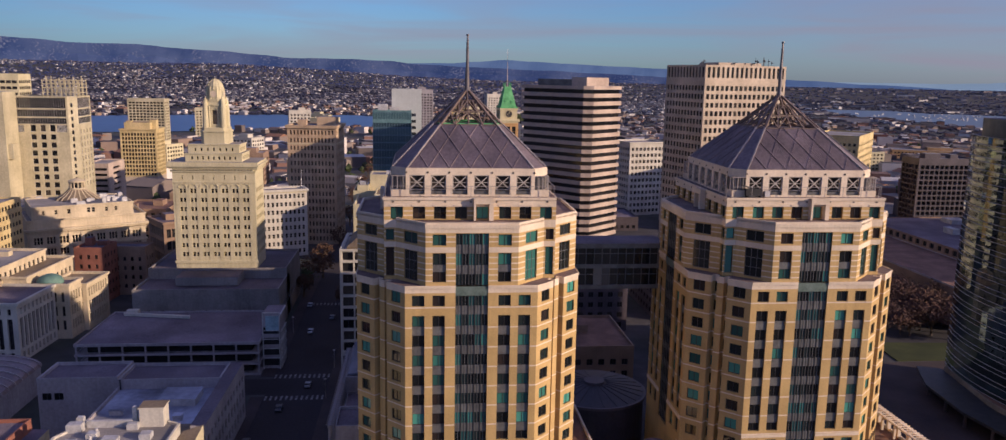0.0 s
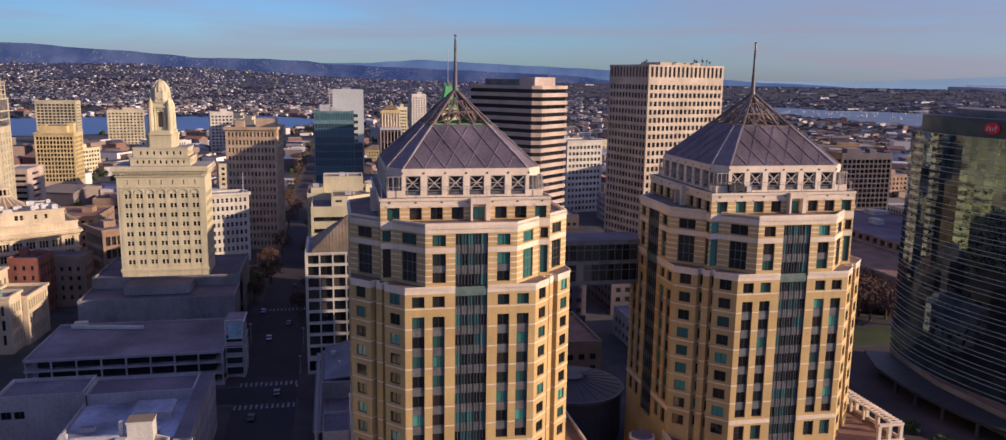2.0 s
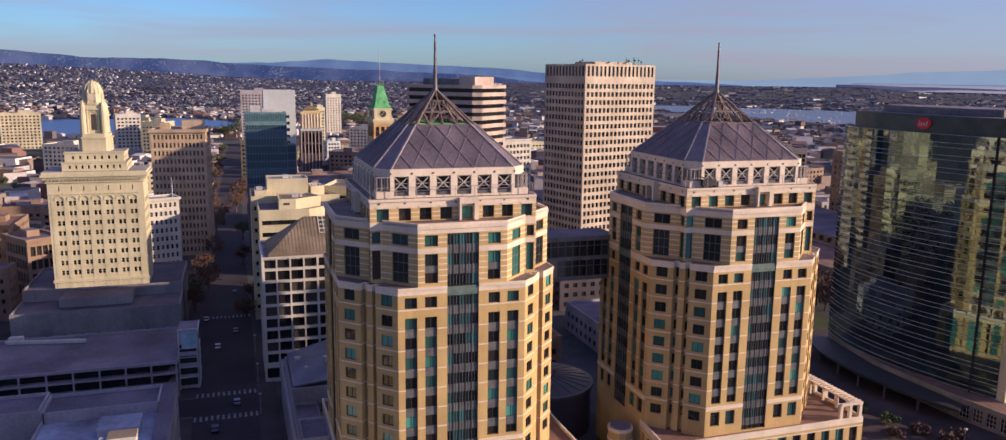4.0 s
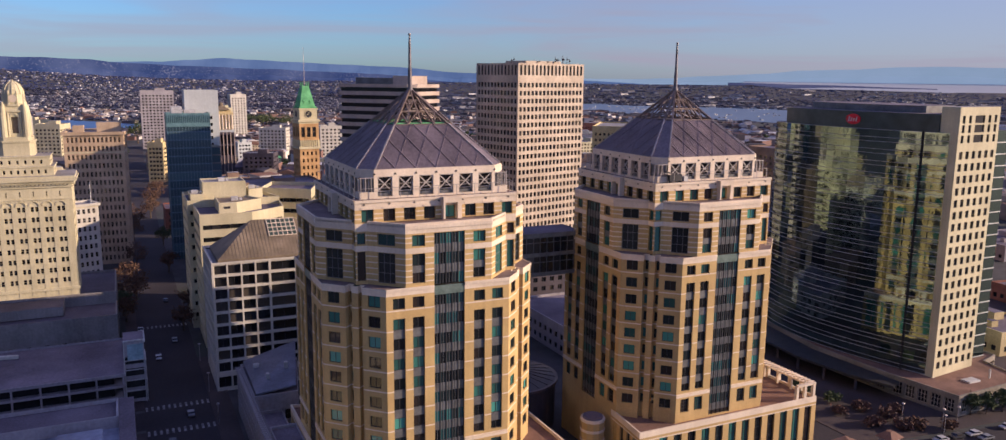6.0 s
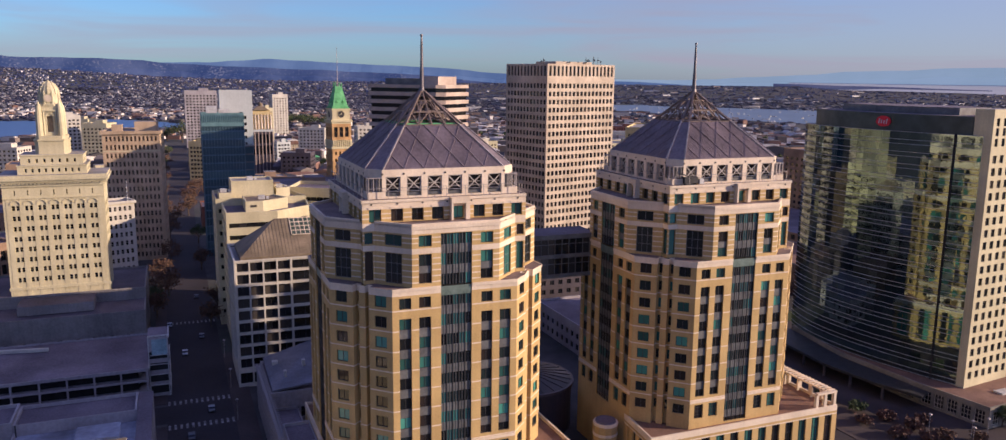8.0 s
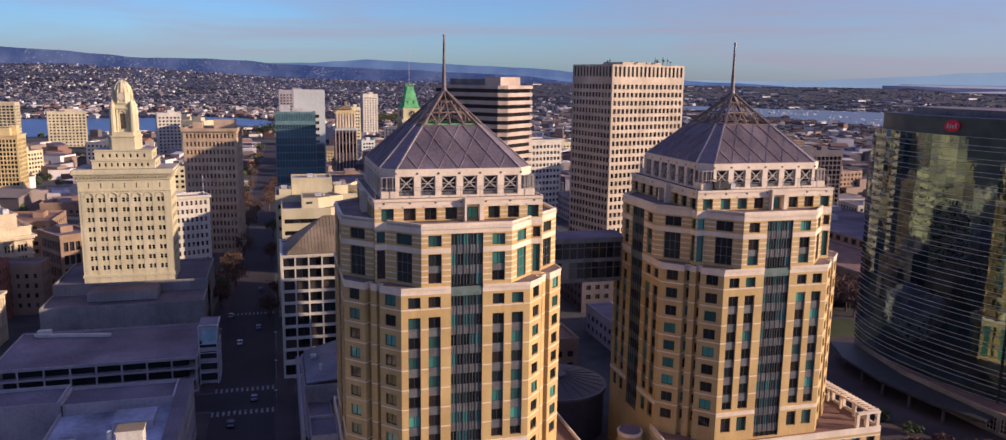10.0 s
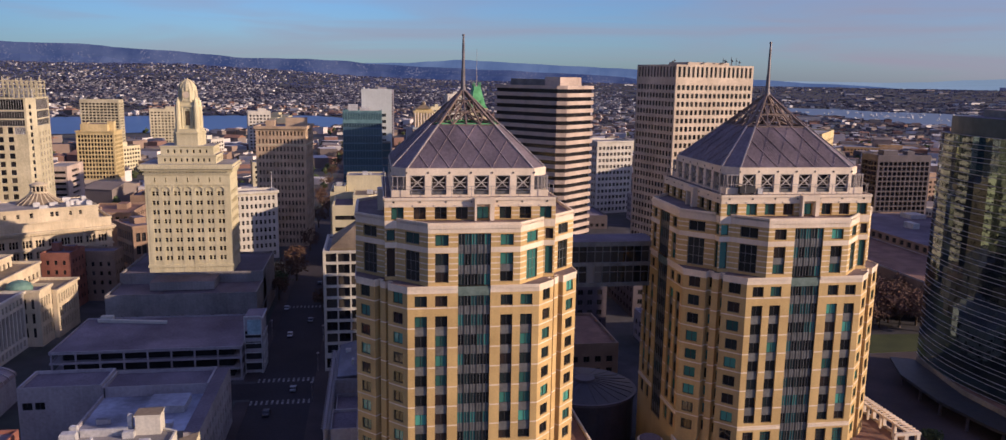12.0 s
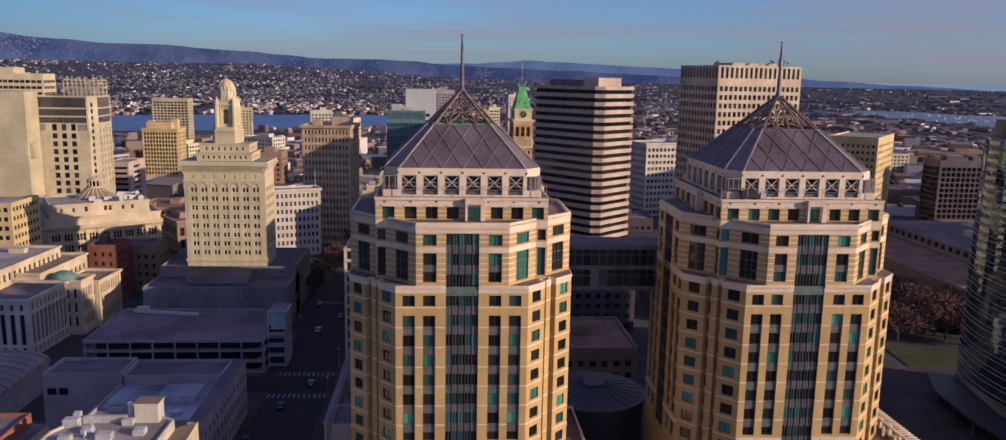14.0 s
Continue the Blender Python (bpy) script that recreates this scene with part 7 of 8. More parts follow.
# ---- the curved glass block ----
def glass_curve():
    root = thing("curved_glass_block", 0, 0, 0, 0, "curved dark mirror-glass office block with a pale stone end slab", "building")
    H = 81.5
    arc = []
    p0, ctrl, p2 = Vector((174.6, 171.0)), Vector((160.0, 214.0)), Vector((173.0, 240.0))
    for i in range(25):
        t = i / 24
        q = p0 * (1 - t) ** 2 + ctrl * 2 * t * (1 - t) + p2 * t * t
        arc.append((q.x, q.y))
    n = 20
    fh = (H - 6.5) / n
    tilt = random.Random(17)
    rest = MB()
    for i in range(24):
        (ax, ay), (bx, by) = arc[i + 1], arc[i]
        for j in range(n):
            z = 6.5 + fh * j
            e = [tilt.uniform(-0.0025, 0.0025), tilt.uniform(-0.0025, 0.0025), tilt.uniform(-0.007, 0.007)]      # no pane hangs quite true
            g1 = MB() if i < 15 else rest
            g1.face(((ax + e[0], ay, z), (bx + e[1], by, z), (bx + e[1] + e[2], by, z + fh), (ax + e[0] + e[2], ay, z + fh)), 0)
            if i < 15:
                part("pane", g1, [MIRROR], root)
    part("panes_beyond", rest, [MIRROR_I], root, kind="stuff")
    for j in range(n + 1):
        z = 6.5 + fh * j
        for dz in ((0.0,) if j == n else (0.0, 1.35)):
            l = MB()
            for (ax, ay), (bx, by) in zip(arc, arc[1:]):
                l.beam((ax - 0.08, ay, z + dz), (bx - 0.08, by, z + dz), 0.12)
            part("glazing_bar", l, [ROOFSTUFF], root, "bright metal floor line")
    # body behind the glass, far curved side and roof screen
    body = MB()
    pl = [(arc[0][0] + 0.4, arc[0][1]), (196.4, 175.4), (209.0, 175.6), (211.0, 195.0), (205.0, 218.0), (196.0, 239.0)] + [(x + 0.4, y) for x, y in arc[::-1][:-1]]
    body.prism(pl, 0, H, 0, 1)
    part("body", body, [MIRROR_I, TARROOF], root)
    for j in range(n):
        z = 6.5 + fh * j
        l = MB()
        for a, c in zip(pl[1:5], pl[2:5]):
            l.beam((a[0] + 0.1, a[1], z), (c[0] + 0.1, c[1], z), 0.3)
        part("floor_edge", l, [ROOFSTUFF], root)
    scr = MB()
    q = [(arc[0][0] + 0.9, arc[0][1] + 3), (193.0, 179.5), (200, 195), (199, 215), (191, 232)] + [(x + 1.0, y) for x, y in arc[::-1][3:-1]]
    scr.prism(q, H, H + 5.4, 0, 1)
    part("roof_screen", scr, [surface("green_grey_screen", [(0.3, (0.05, 0.075, 0.075)), (0.7, (0.065, 0.09, 0.09))], 0.35, metal=0.3), TARROOF], root, "dark green rooftop screen")
    pent = MB()
    pent.prism([(179, 183), (192, 182.5), (198, 195), (197, 214), (189, 230), (177, 227), (174, 210), (175.5, 195)], H + 0.1, H + 7.6, 0, 1)
    part("plant_storey", pent, [SPAND, TARROOF], root, "grey plant storey behind the screen")
    joint = MB()
    joint.box(arc[2][0] - 0.22, arc[2][1] - 0.35, 5.0, arc[2][0] + 0.3, arc[2][1] + 0.35, H + 0.2)
    part("glazing_joint", joint, [SHADOWGAP], root, "dark upright joint in the glass")
    # stone end slab
    sb, gl = MB(), Glazing(200)
    sp = [(174.9, 168.5), (196.5, 170.9), (195.9, 176.5), (174.3, 174.1)]
    for k in range(4):
        a, c = sp[k], sp[(k + 1) % 4]
        L = math.hypot(c[0] - a[0], c[1] - a[1])
        hs = []
        if k == 0:
            hs = grid(L, 6, 1.8, 8.6, 3.62, 19, 2.3, 0.6)
            hs += [(u - 0.75, u + 0.75, z, z + 2.3) for u in (2.2, 5.6, 16.1, 19.5) for z in (78.6, 81.6, 84.4)] + [(8.2, 13.5, z, z + 2.3) for z in (78.6, 81.6, 84.4)]
        hs = sb.wall(a, c, 5.0, 89.2, hs, 0.3, 0)
        gl.add(a, c, hs, 0.3, (1, 1), False)
    sb.face([(px, py, 89.2) for px, py in sp], 1)
    part("end_slab", sb, [LIME, GRAVEL], root, "pale stone slab with small dark windows")
    gl.build(root, GLASS, DARK)
    # low podium with display windows
    pd, gp = MB(), Glazing(60)
    pl = [(168.0, 154.5), (200.0, 155.5), (204.0, 171.5), (213.0, 174.0), (214.0, 197.0), (206.0, 238.0), (178.0, 242.0), (170.0, 236.0), (164.0, 206.0), (165.0, 176.0)]
    cn = MB()
    cn.prism([(160.0, 170.0), (164.8, 172.0), (163.8, 206.0), (169.8, 237.0), (163.0, 240.0), (156.0, 224.0), (153.5, 203.0), (155.5, 184.0)], 4.4, 5.2, 0, bottom=True)
    part("canopy", cn, [DARK], root, "dark curved entrance canopy")
    for q in ((157.5, 182.0), (155.5, 193.0), (155.3, 204.0), (156.8, 215.0), (160.0, 228.0)):
        co = MB()
        co.tube(q[0], q[1], 0, 4.4, 0.45, 0.45, 10)
        part("column", co, [DARKSTONE], root)
    for k in range(len(pl)):
        a, c = pl[k], pl[(k + 1) % len(pl)]
        L = math.hypot(c[0] - a[0], c[1] - a[1])
        hs = pd.wall(a, c, 0, 6.6, grid(L, max(3, round(L / 4.6)), 3.0, 0.9, 5, 1, 4.0, 0.8), 0.5, 0)
        gp.add(a, c, hs, 0.5, (3, 3), False)
    rooftop(pd, pl, 6.6, 0, 1, 0.5)
    pd.box(181, 160.5, 6.1, 186, 163.5, 6.6, 2)
    pd.box(191, 161, 6.1, 191.4, 161.4, 9.0, 2)
    part("podium", pd, [surface("dull_stone", [(0.3, (0.24, 0.21, 0.16)), (0.7, (0.31, 0.27, 0.21))], 0.8, 0.1, 1.5, 0.1, streak=0.15), REDROOF, ROOFSTUFF], root, "low podium with a brown flat roof")
    gp.build(root, GLASS, CREAM, GLASS_I)
    # red sign plate on the screen, drawn as plain strokes
    sg = thing("roof_sign", 168.15, 201.0, 84.3, -83.5, "small red sign with pale strokes on the dark screen", "sign")
    s = MB()
    for i in range(20):
        t0, t1 = 2 * math.pi * i / 20, 2 * math.pi * (i + 1) / 20
        s.face(((0, -0.12, 0), (2.6 * math.cos(t0), -0.12, 1.7 * math.sin(t0)), (2.6 * math.cos(t1), -0.12, 1.7 * math.sin(t1))), 0)
        s.face(((2.6 * math.cos(t0), -0.12, 1.7 * math.sin(t0)), (2.6 * math.cos(t0), 0.3, 1.7 * math.sin(t0)), (2.6 * math.cos(t1), 0.3, 1.7 * math.sin(t1)), (2.6 * math.cos(t1), -0.12, 1.7 * math.sin(t1))), 0)
    part("plate", s, [RED], sg)
    for u0, z0, u1, z1 in ((-1.5, -0.75, -1.2, 0.75), (-0.6, -0.75, -0.4, 0.45), (0.3, -0.75, 0.5, 0.3), (1.2, -0.75, 1.5, 0.8)):
        q = MB()
        q.beam((u0, -0.2, z0), (u1, -0.2, z1), 0.24)
        part("stroke", q, [PALE], sg)


glass_curve()

# ---- the city spread out to the hills ----
KEEP_OUT = [(-47, 600, -18, 1200), (-760, 1130, 40, 1300), (-300, 0, 330, 610), (-345, 950, -270, 1010), (-250, 670, -190, 715), (-370, 620, -290, 665)]
rng = random.Random(11)


def free(x, y, m=0.0):
    az, r = bearing(x, y)
    if inside(x, y, LAKE) or inside(x, y, CHANNEL) or (az > 40 and r > bay_shore(az) - 25):
        return False
    return not any(x0 - m < x < x1 + m and y0 - m < y < y1 + m for x0, y0, x1, y1 in KEEP_OUT)


def cottage(b, x, y, z, w, d, h, ang, flat):
    c, s = math.cos(ang), math.sin(ang)
    P = lambda u, v, q: (x + c * u - s * v, y + s * u + c * v, z + q)
    W, D = w / 2, d / 2
    n = len(b.v)
    b.v += [P(u, v, q) for q in (-3, h) for u, v in ((-W, -D), (W, -D), (W, D), (-W, D))]
    for q in ((0, 1, 5, 4), (1, 2, 6, 5), (2, 3, 7, 6), (3, 0, 4, 7)):
        b.f.append(tuple(n + i for i in q))
        b.m.append(0)
    n = len(b.v)
    e = 0.5
    if flat:
        b.v += [P(u, v, h + 0.02) for u, v in ((-W, -D), (W, -D), (W, D), (-W, D))]
        b.f.append((n, n + 1, n + 2, n + 3))
        b.m.append(1)
    else:
        rise = min(w, d) * 0.16
        b.v += [P(u, v, h - 0.2) for u, v in ((-W - e, -D - e), (W + e, -D - e), (W + e, D + e), (-W - e, D + e))] + [P(0, -D - e, h + rise), P(0, D + e, h + rise)]
        for q in ((1, 2, 5, 4), (3, 0, 4, 5), (0, 1, 4), (2, 3, 5)):
            b.f.append(tuple(n + i for i in q))
            b.m.append(1)


def tuft(b, x, y, z, r, h, mat=0):
    """A small crown of a few jagged clumps."""
    for _ in range(3):
        ox, oy, oz = rng.uniform(-r, r) * 0.5, rng.uniform(-r, r) * 0.5, rng.uniform(0.3, 0.8) * h
        n = len(b.v)
        q = r * rng.uniform(0.5, 0.8)
        for i in range(5):
            t = 2 * math.pi * (i + rng.random() * 0.6) / 5
            k = q * rng.uniform(0.75, 1.25)
            b.v.append((x + ox + k * math.cos(t), y + oy + k * math.sin(t), z + oz + rng.uniform(-0.2, 0.2) * h))
        b.v += [(x + ox, y + oy, z + oz + 0.45 * h * rng.uniform(0.7, 1.2)), (x + ox, y + oy, z + oz - 0.4 * h)]
        for i in range(5):
            j = (i + 1) % 5
            b.f += [(n + i, n + j, n + 5), (n + j, n + i, n + 6)]
            b.m += [mat, mat]


def district(name, label, r0, r1, a0, a1, count, size, tall, flats, seed):
    b = MB()
    rnd = random.Random(seed)
    made = 0
    while made < count:
        az, r = radians(rnd.uniform(a0, a1)), math.sqrt(rnd.uniform(r0 * r0, r1 * r1))
        x, y = r * math.sin(az), r * math.cos(az)
        if not free(x, y, 10):
            made += 0.02
            continue
        made += 1
        flat_land = math.degrees(az) > 17 and r > 1900     # thinly built land by the bay, with long sheds
        if flat_land and rnd.random() < 0.72:
            continue
        if rnd.random() > (0.60 + 1.5 * noise.noise((x * 0.0045, y * 0.0045, 2.0)) + 0.9 * noise.noise((x * 0.015, y * 0.015, 5.0))) * (1 - 0.6 * smooth(3200, 4600, r)) and r > 1500:
            continue
        grow = 1.5 if rnd.random() < 0.12 else 1.0
        w, d = rnd.uniform(*size) * grow, rnd.uniform(*size) * grow
        if flat_land and rnd.random() < 0.3:
            w *= rnd.uniform(3, 7)
        h = rnd.uniform(*tall) * (1.6 if rnd.random() < 0.06 else 1.0)
        cottage(b, x, y, height(x, y), w, d, h, radians(rnd.choice((-24, 66, -20, 14)) + rnd.uniform(-4, 4)), rnd.random() < flats)
    # districts beyond 2 km take the haze-muted colours
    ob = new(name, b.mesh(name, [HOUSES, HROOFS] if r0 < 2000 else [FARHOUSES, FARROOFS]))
    return tagged(ob, label, "houses", kind="stuff")


district("town_blocks", "close-built low shops and flats of many colours", 610, 1300, -42, 62, 1300, (10, 24), (5, 13), 0.75, 1)
district("town_houses", "small pale and brown houses, packed together", 1250, 2300, -46, 64, 6500, (7, 17), (4, 7), 0.5, 2)
district("suburb", "far small houses on the plain and slopes", 2200, 3500, -46, 66, 21000, (5.5, 13), (3.2, 6), 0.35, 3)
district("hillside_houses", "pale houses scattered up the hillside", 3300, 4650, -44, 60, 13000, (5.5, 13), (3.2, 5.8), 0.3, 4)


def woods(name, label, r0, r1, a0, a1, count, rr, seed, mat):
    b = MB()
    rnd = random.Random(seed)
    for _ in range(count):
        az, r = radians(rnd.uniform(a0, a1)), math.sqrt(rnd.uniform(r0 * r0, r1 * r1))
        x, y = r * math.sin(az), r * math.cos(az)
        if free(x, y):
            q, k = rnd.uniform(*rr), rnd.uniform(*rr)
            if r > 1400 and math.degrees(az) > 14:     # low scrub on the flat land by the bay
                q, k = q * 0.9, k * 0.5
            tuft(b, x, y, height(x, y), q, k * (1.4 if r < 1400 else 0.75))
    ob = new(name, b.mesh(name, [mat]))
    return tagged(ob, label, "trees", kind="stuff")


woods("street_trees", "dark street trees among the low blocks", 560, 1500, -42, 62, 1500, (3, 6), 21, LEAF)
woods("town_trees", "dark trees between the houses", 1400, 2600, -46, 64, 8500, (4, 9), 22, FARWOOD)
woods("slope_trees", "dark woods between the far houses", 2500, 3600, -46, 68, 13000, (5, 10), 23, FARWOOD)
woods("hill_trees", "woods on the far slopes, coloured blue-grey for haze", 3500, 4780, -46, 68, 17000, (4, 8), 24, HILLWOOD)

boats = MB()                                   # moored boats along the estuary's marina
brnd = random.Random(33)
made = 0
while made < 130:
    x, y = brnd.uniform(1260, 1880), brnd.uniform(1400, 2400)
    if not inside(x, y, CHANNEL) or noise.noise((x * 0.006, y * 0.006, 8.0)) < -0.05:
        continue
    made += 1
    a, L = brnd.choice((0.4, 0.5, 1.9)), brnd.uniform(5, 10)
    c, s = math.cos(a), math.sin(a)
    P = lambda u, v: (x + c * u - s * v, y + s * u + c * v)
    boats.prism([P(-L / 2, -L * 0.13), P(L * 0.25, -L * 0.14), P(L / 2, 0), P(L * 0.25, L * 0.14), P(-L / 2, L * 0.13)], 0.7, 1.9, 0)
    boats.prism([P(-L * 0.25, -L * 0.08), P(L * 0.1, -L * 0.08), P(L * 0.1, L * 0.08), P(-L * 0.25, L * 0.08)], 1.9, 2.8, 0)
tagged(new("moored_boats", boats.mesh("moored_boats", [ROOFSTUFF])), "many small white boats moored in the estuary", "boats", kind="stuff")

# columned hall and small houses between the slab tower and the clock tower
ch = thing("columned_hall", 40.0, 812.0, 0, 0, "cream columned hall with a stepped roof and lantern", "building")
q = MB()
base = [(-10, -8), (10, -8), (10, 18), (-10, 18)]
panes = Glazing(40)
for k in range(4):
    a, c = base[k], base[(k + 1) % 4]
    panes.add(a, c, q.wall(a, c, 0, 43.5, grid(math.dist(a, c), 6, 1.9, 22.0, 10.4, 2, 8.6, 0.6), 0.5, 0), 0.5, (1, 3), k > 1)
part("base", q, [DARKSTONE], ch, "dark office floors under the columned hall")
panes.build(ch, GLASS, DARK, GLASS_I)
q = MB()
q.box(-10.4, -8.5, 43.5, 10.4, 18.4, 45.5)
part("terrace", q, [PALEGREY], ch)
for i in range(7):
    q = MB()
    q.box(-10.0 + 3.3 * i - 0.3, -8.6, 0, -10.0 + 3.3 * i + 0.3, -8.0, 43.5)
    part("pilaster", q, [PINKSTONE], ch)
p = MB()
p.box(-9.0, -6, 45.5, 9.0, 12, 59.5)
p.box(-10.0, -7, 59.5, 10.0, 13, 61.5)
p.box(-8.0, -5, 61.5, 8.0, 11, 63.8)
part("wall", p, [YELLOW], ch)
for i in range(7):
    p = MB()
    p.tube(-8.4 + 2.8 * i, -6.6, 46.0, 59.5, 0.75, 0.65, 10)
    part("column", p, [CREAM], ch)
p = MB()
p.prism(rect(14, 14), 63.8, 67.0, 0, grow=0.4)
p.tube(0, 0, 67.0, 69.5, 2.2, 2.0, 10)
p.tube(0, 0, 69.5, 71.0, 2.2, 0.3, 10)
part("roof", p, [BROWNROOF], ch)
for x, y, z, w, d, h, rise, m, rm, lab in ((64, 790, 0, 32, 26, 13, 7, DARKSTONE, TARROOF, "dark house block with a blue-grey hipped roof"), (88, 1040, 0, 16, 14, 13, 5, GREENBAND, COPPER, "pale green gabled house"),
                                           (104, 1052, 0, 14, 12, 11, 4, CREAM, REDROOF, "cream house with a red roof"), (98, 915, 0, 26, 16, 8, 3, GREENBAND, COPPER, "low hall with a green roof"), (30, 905, 0, 22, 16, 16, 4, YELLOW, BROWNROOF, "yellow house with a brown roof")):
    ho = thing("house", x, y, z, -8, lab, "house", "houses beyond the offices")
    b = MB()
    pl = rect(w, d)
    gl = Glazing(30)
    for k in range(4):
        a, c = pl[k], pl[(k + 1) % 4]
        L = math.hypot(c[0] - a[0], c[1] - a[1])
        hs = b.wall(a, c, 0, h, grid(L, max(3, int(L / 3)), 1.3, 1.5, 3.4, max(1, int(h / 3.6)), 1.8, 0.8), 0.25, 0)
        gl.add(a, c, hs, 0.25, (1, 1), k > 1)
    part("wall", b, [m], ho)
    gl.build(ho, GLASS, PALE, GLASS_I)
    q = MB()
    q.prism(rect(w + 1, d + 1), h, h + rise, 0, grow=0.35, bottom=True)
    part("roof", q, [rm], ho)

# mid-height blocks that stand out of the low city
MID = [(-150, 1230, 34, 24, 36, LIME), (-130, 640, 26, 24, 36, BRICK), (220, 820, 50, 36, 22, GREY), (300, 950, 60, 40, 20, LIME), (-180, 860, 36, 22, 30, WHITE),
       (-250, 820, 34, 24, 26, LIME), (380, 720, 60, 40, 18, BRICK), (470, 860, 70, 44, 22, LIME), (560, 1050, 80, 50, 18, WHITE),
       (430, 600, 50, 34, 22, BRICK), (700, 1250, 90, 50, 16, REDBRICK), 
       (-110, 980, 26, 26, 44, LIME), (250, 640, 34, 30, 20, SANDPANEL), (0, 1165, 40, 16, 75, GREY), (118, 1312, 24, 16, 67, WHITE), (-280, 1150, 44, 20, 46, SANDPANEL), (-144, 1012, 26, 18, 51, WHITE),
       (70, 908, 15, 16, 26, PALEGREY), (68, 772, 27, 24, 27, DARKSTONE), (163, 908, 24, 20, 42, WHITE), (122, 1015, 32, 20, 34, WHITE), (66, 1012, 14, 14, 58, LIME), (-16, 806, 14, 16, 36, YELLOW),
       (670, 1010, 100, 60, 11, TOWERBRICK), (30, 690, 30, 22, 16, BRICK), (100, 690, 28, 20, 15, REDBRICK), (120, 760, 30, 22, 18, LIME), (-90, 640, 22, 20, 30, SANDPANEL)]
LOW = [(245, 198, 24, 32, 9, YELLOW), (288, 176, 30, 24, 8, LIME), (272, 246, 34, 30, 9, GREY), (322, 220, 40, 30, 8, REDBRICK),
       (412, 300, 50, 40, 9, GREY), (402, 382, 50, 36, 12, LIME), (334, 150, 40, 26, 8, WHITE), (392, 190, 50, 36, 8, REDBRICK), (452, 232, 50, 40, 10, WHITE), (442, 442, 60, 40, 12, BRICK), (376, 476, 40, 30, 14, WHITE),
       # block at (18, 420) raised out of sight to shade the white wing
       (45, 262, 48, 34, 12, BRICK), (60, 318, 40, 42, 19, DARKSTONE), (108, 262, 40, 50, 11, GREY), (112, 330, 34, 40, 15, DARKSTONE), (18, 420, 50, 44, 44, BRICK), (-5, 560, 40, 26, 14, REDBRICK), (60, 560, 40, 30, 16, SANDPANEL),
       (120, 520, 40, 36, 9, DARKSTONE), (190, 520, 50, 40, 18, GREY), (250, 520, 40, 40, 16, BRICK), (-120, 540, 36, 40, 20, BRICK), (-165, 620, 30, 30, 9, BRICK), (-150, 470, 26, 34, 22, BRICK), (-112, 440, 24, 40, 20, SANDPANEL)]
for i, (x, y, w, d, h, m) in enumerate(LOW):
    block("low_block", "low flat-roofed block with rows of small windows", "building", x, y, -8 if x > 230 else 0, w, d, h, 4.0, max(1, int((h - 2) / 4.0)), max(4, int(w / 4.0)), (2.0, 2.0),
          [m, (TARROOF, TARROOF, REDROOF)[i % 3]], v0=1.6, near=(0,) if i < 15 else (), limit=40, group="low blocks", penthouse=[(w * 0.15, d * 0.1, w * 0.2, d * 0.25, 2.0), (-w * 0.25, -d * 0.2, 3.0, 2.5, 1.4)])
for i, (x, y, w, d, h, m) in enumerate(MID):
    if inside(x, y, LAKE):
        continue
    block("mid_rise", "mid-rise block with rows of windows above the low city", "building", x, y, rng.choice((-24, -20, 12, 0)), w, d, h, 3.8, max(2, int((h - 3) / 3.8)), max(4, int(w / 4.2)), (2.2, 1.9),
          [m, GRAVEL], v0=2.5, near=(), group="mid-rise blocks", penthouse=[(w * 0.1, 0, w * 0.3, d * 0.4, 3.0)])

# ---- street level ----
def slab(name, label, category, poly, z0, z1, mat):
    b = MB()
    b.prism(poly, z0, z1, 0, bottom=True)
    return tagged(new(name, b.mesh(name, [mat])), label, category, kind="structure")


slab("road", "dark asphalt street between the blocks", "road", [(-46.5, 60), (-28.5, 60), (-28.5, 560), (-21.0, 1200), (-39.0, 1200), (-46.5, 560)], -0.3, 0.02, ASPHALT)
slab("road_cross", "dark asphalt side street", "road", [(-170, 240), (-46.5, 240), (-46.5, 253), (-170, 253)], -0.3, 0.016, ASPHALT)
slab("road_far_side", "dark asphalt street beside the glass block", "road", [(114, 60), (128, 60), (128, 300), (114, 300)], -0.3, 0.02, ASPHALT)
slab("road_corner", "asphalt street with parked cars", "road", [(128, 131), (330, 112), (332, 131), (128, 150)], -0.3, 0.024, ASPHALT)
slab("pavement", "grey concrete pavement along the towers", "pavement", [(-28.5, 60), (-22.8, 60), (-22.8, 296), (-28.5, 296)], -0.3, 0.17, PAVING)
slab("pavement_across", "grey concrete pavement across the street", "pavement", [(-50.5, 60), (-46.5, 60), (-46.5, 238), (-50.5, 238)], -0.3, 0.17, PAVING)
slab("pavement_square", "grey concrete pavement before the civic tower", "pavement", [(-50.5, 255), (-46.5, 255), (-46.5, 540), (-50.5, 540)], -0.3, 0.17, PAVING)
slab("plaza", "paved plaza round the glass block", "pavement", [(128, 152), (330, 133), (330, 260), (128, 256)], -0.3, 0.15, PAVING)
slab("lawn", "small green lawn behind the glass block", "lawn", [(168, 258), (196, 258), (200, 276), (170, 278)], 0.0, 0.3, GRASS)

for y0 in (237.0, 255.0, 339.0):
    cw = thing("crosswalk", -37.5, y0, 0.02, 0, "worn white crosswalk bars on the asphalt", "crosswalk", "crosswalks")
    for i in range(12):
        p = MB()
        u = -8.4 + 16.8 * i / 11
        p.box(u - 0.32, -1.6, 0, u + 0.32, 1.6, 0.008)
        part("stripe", p, [LINE], cw)

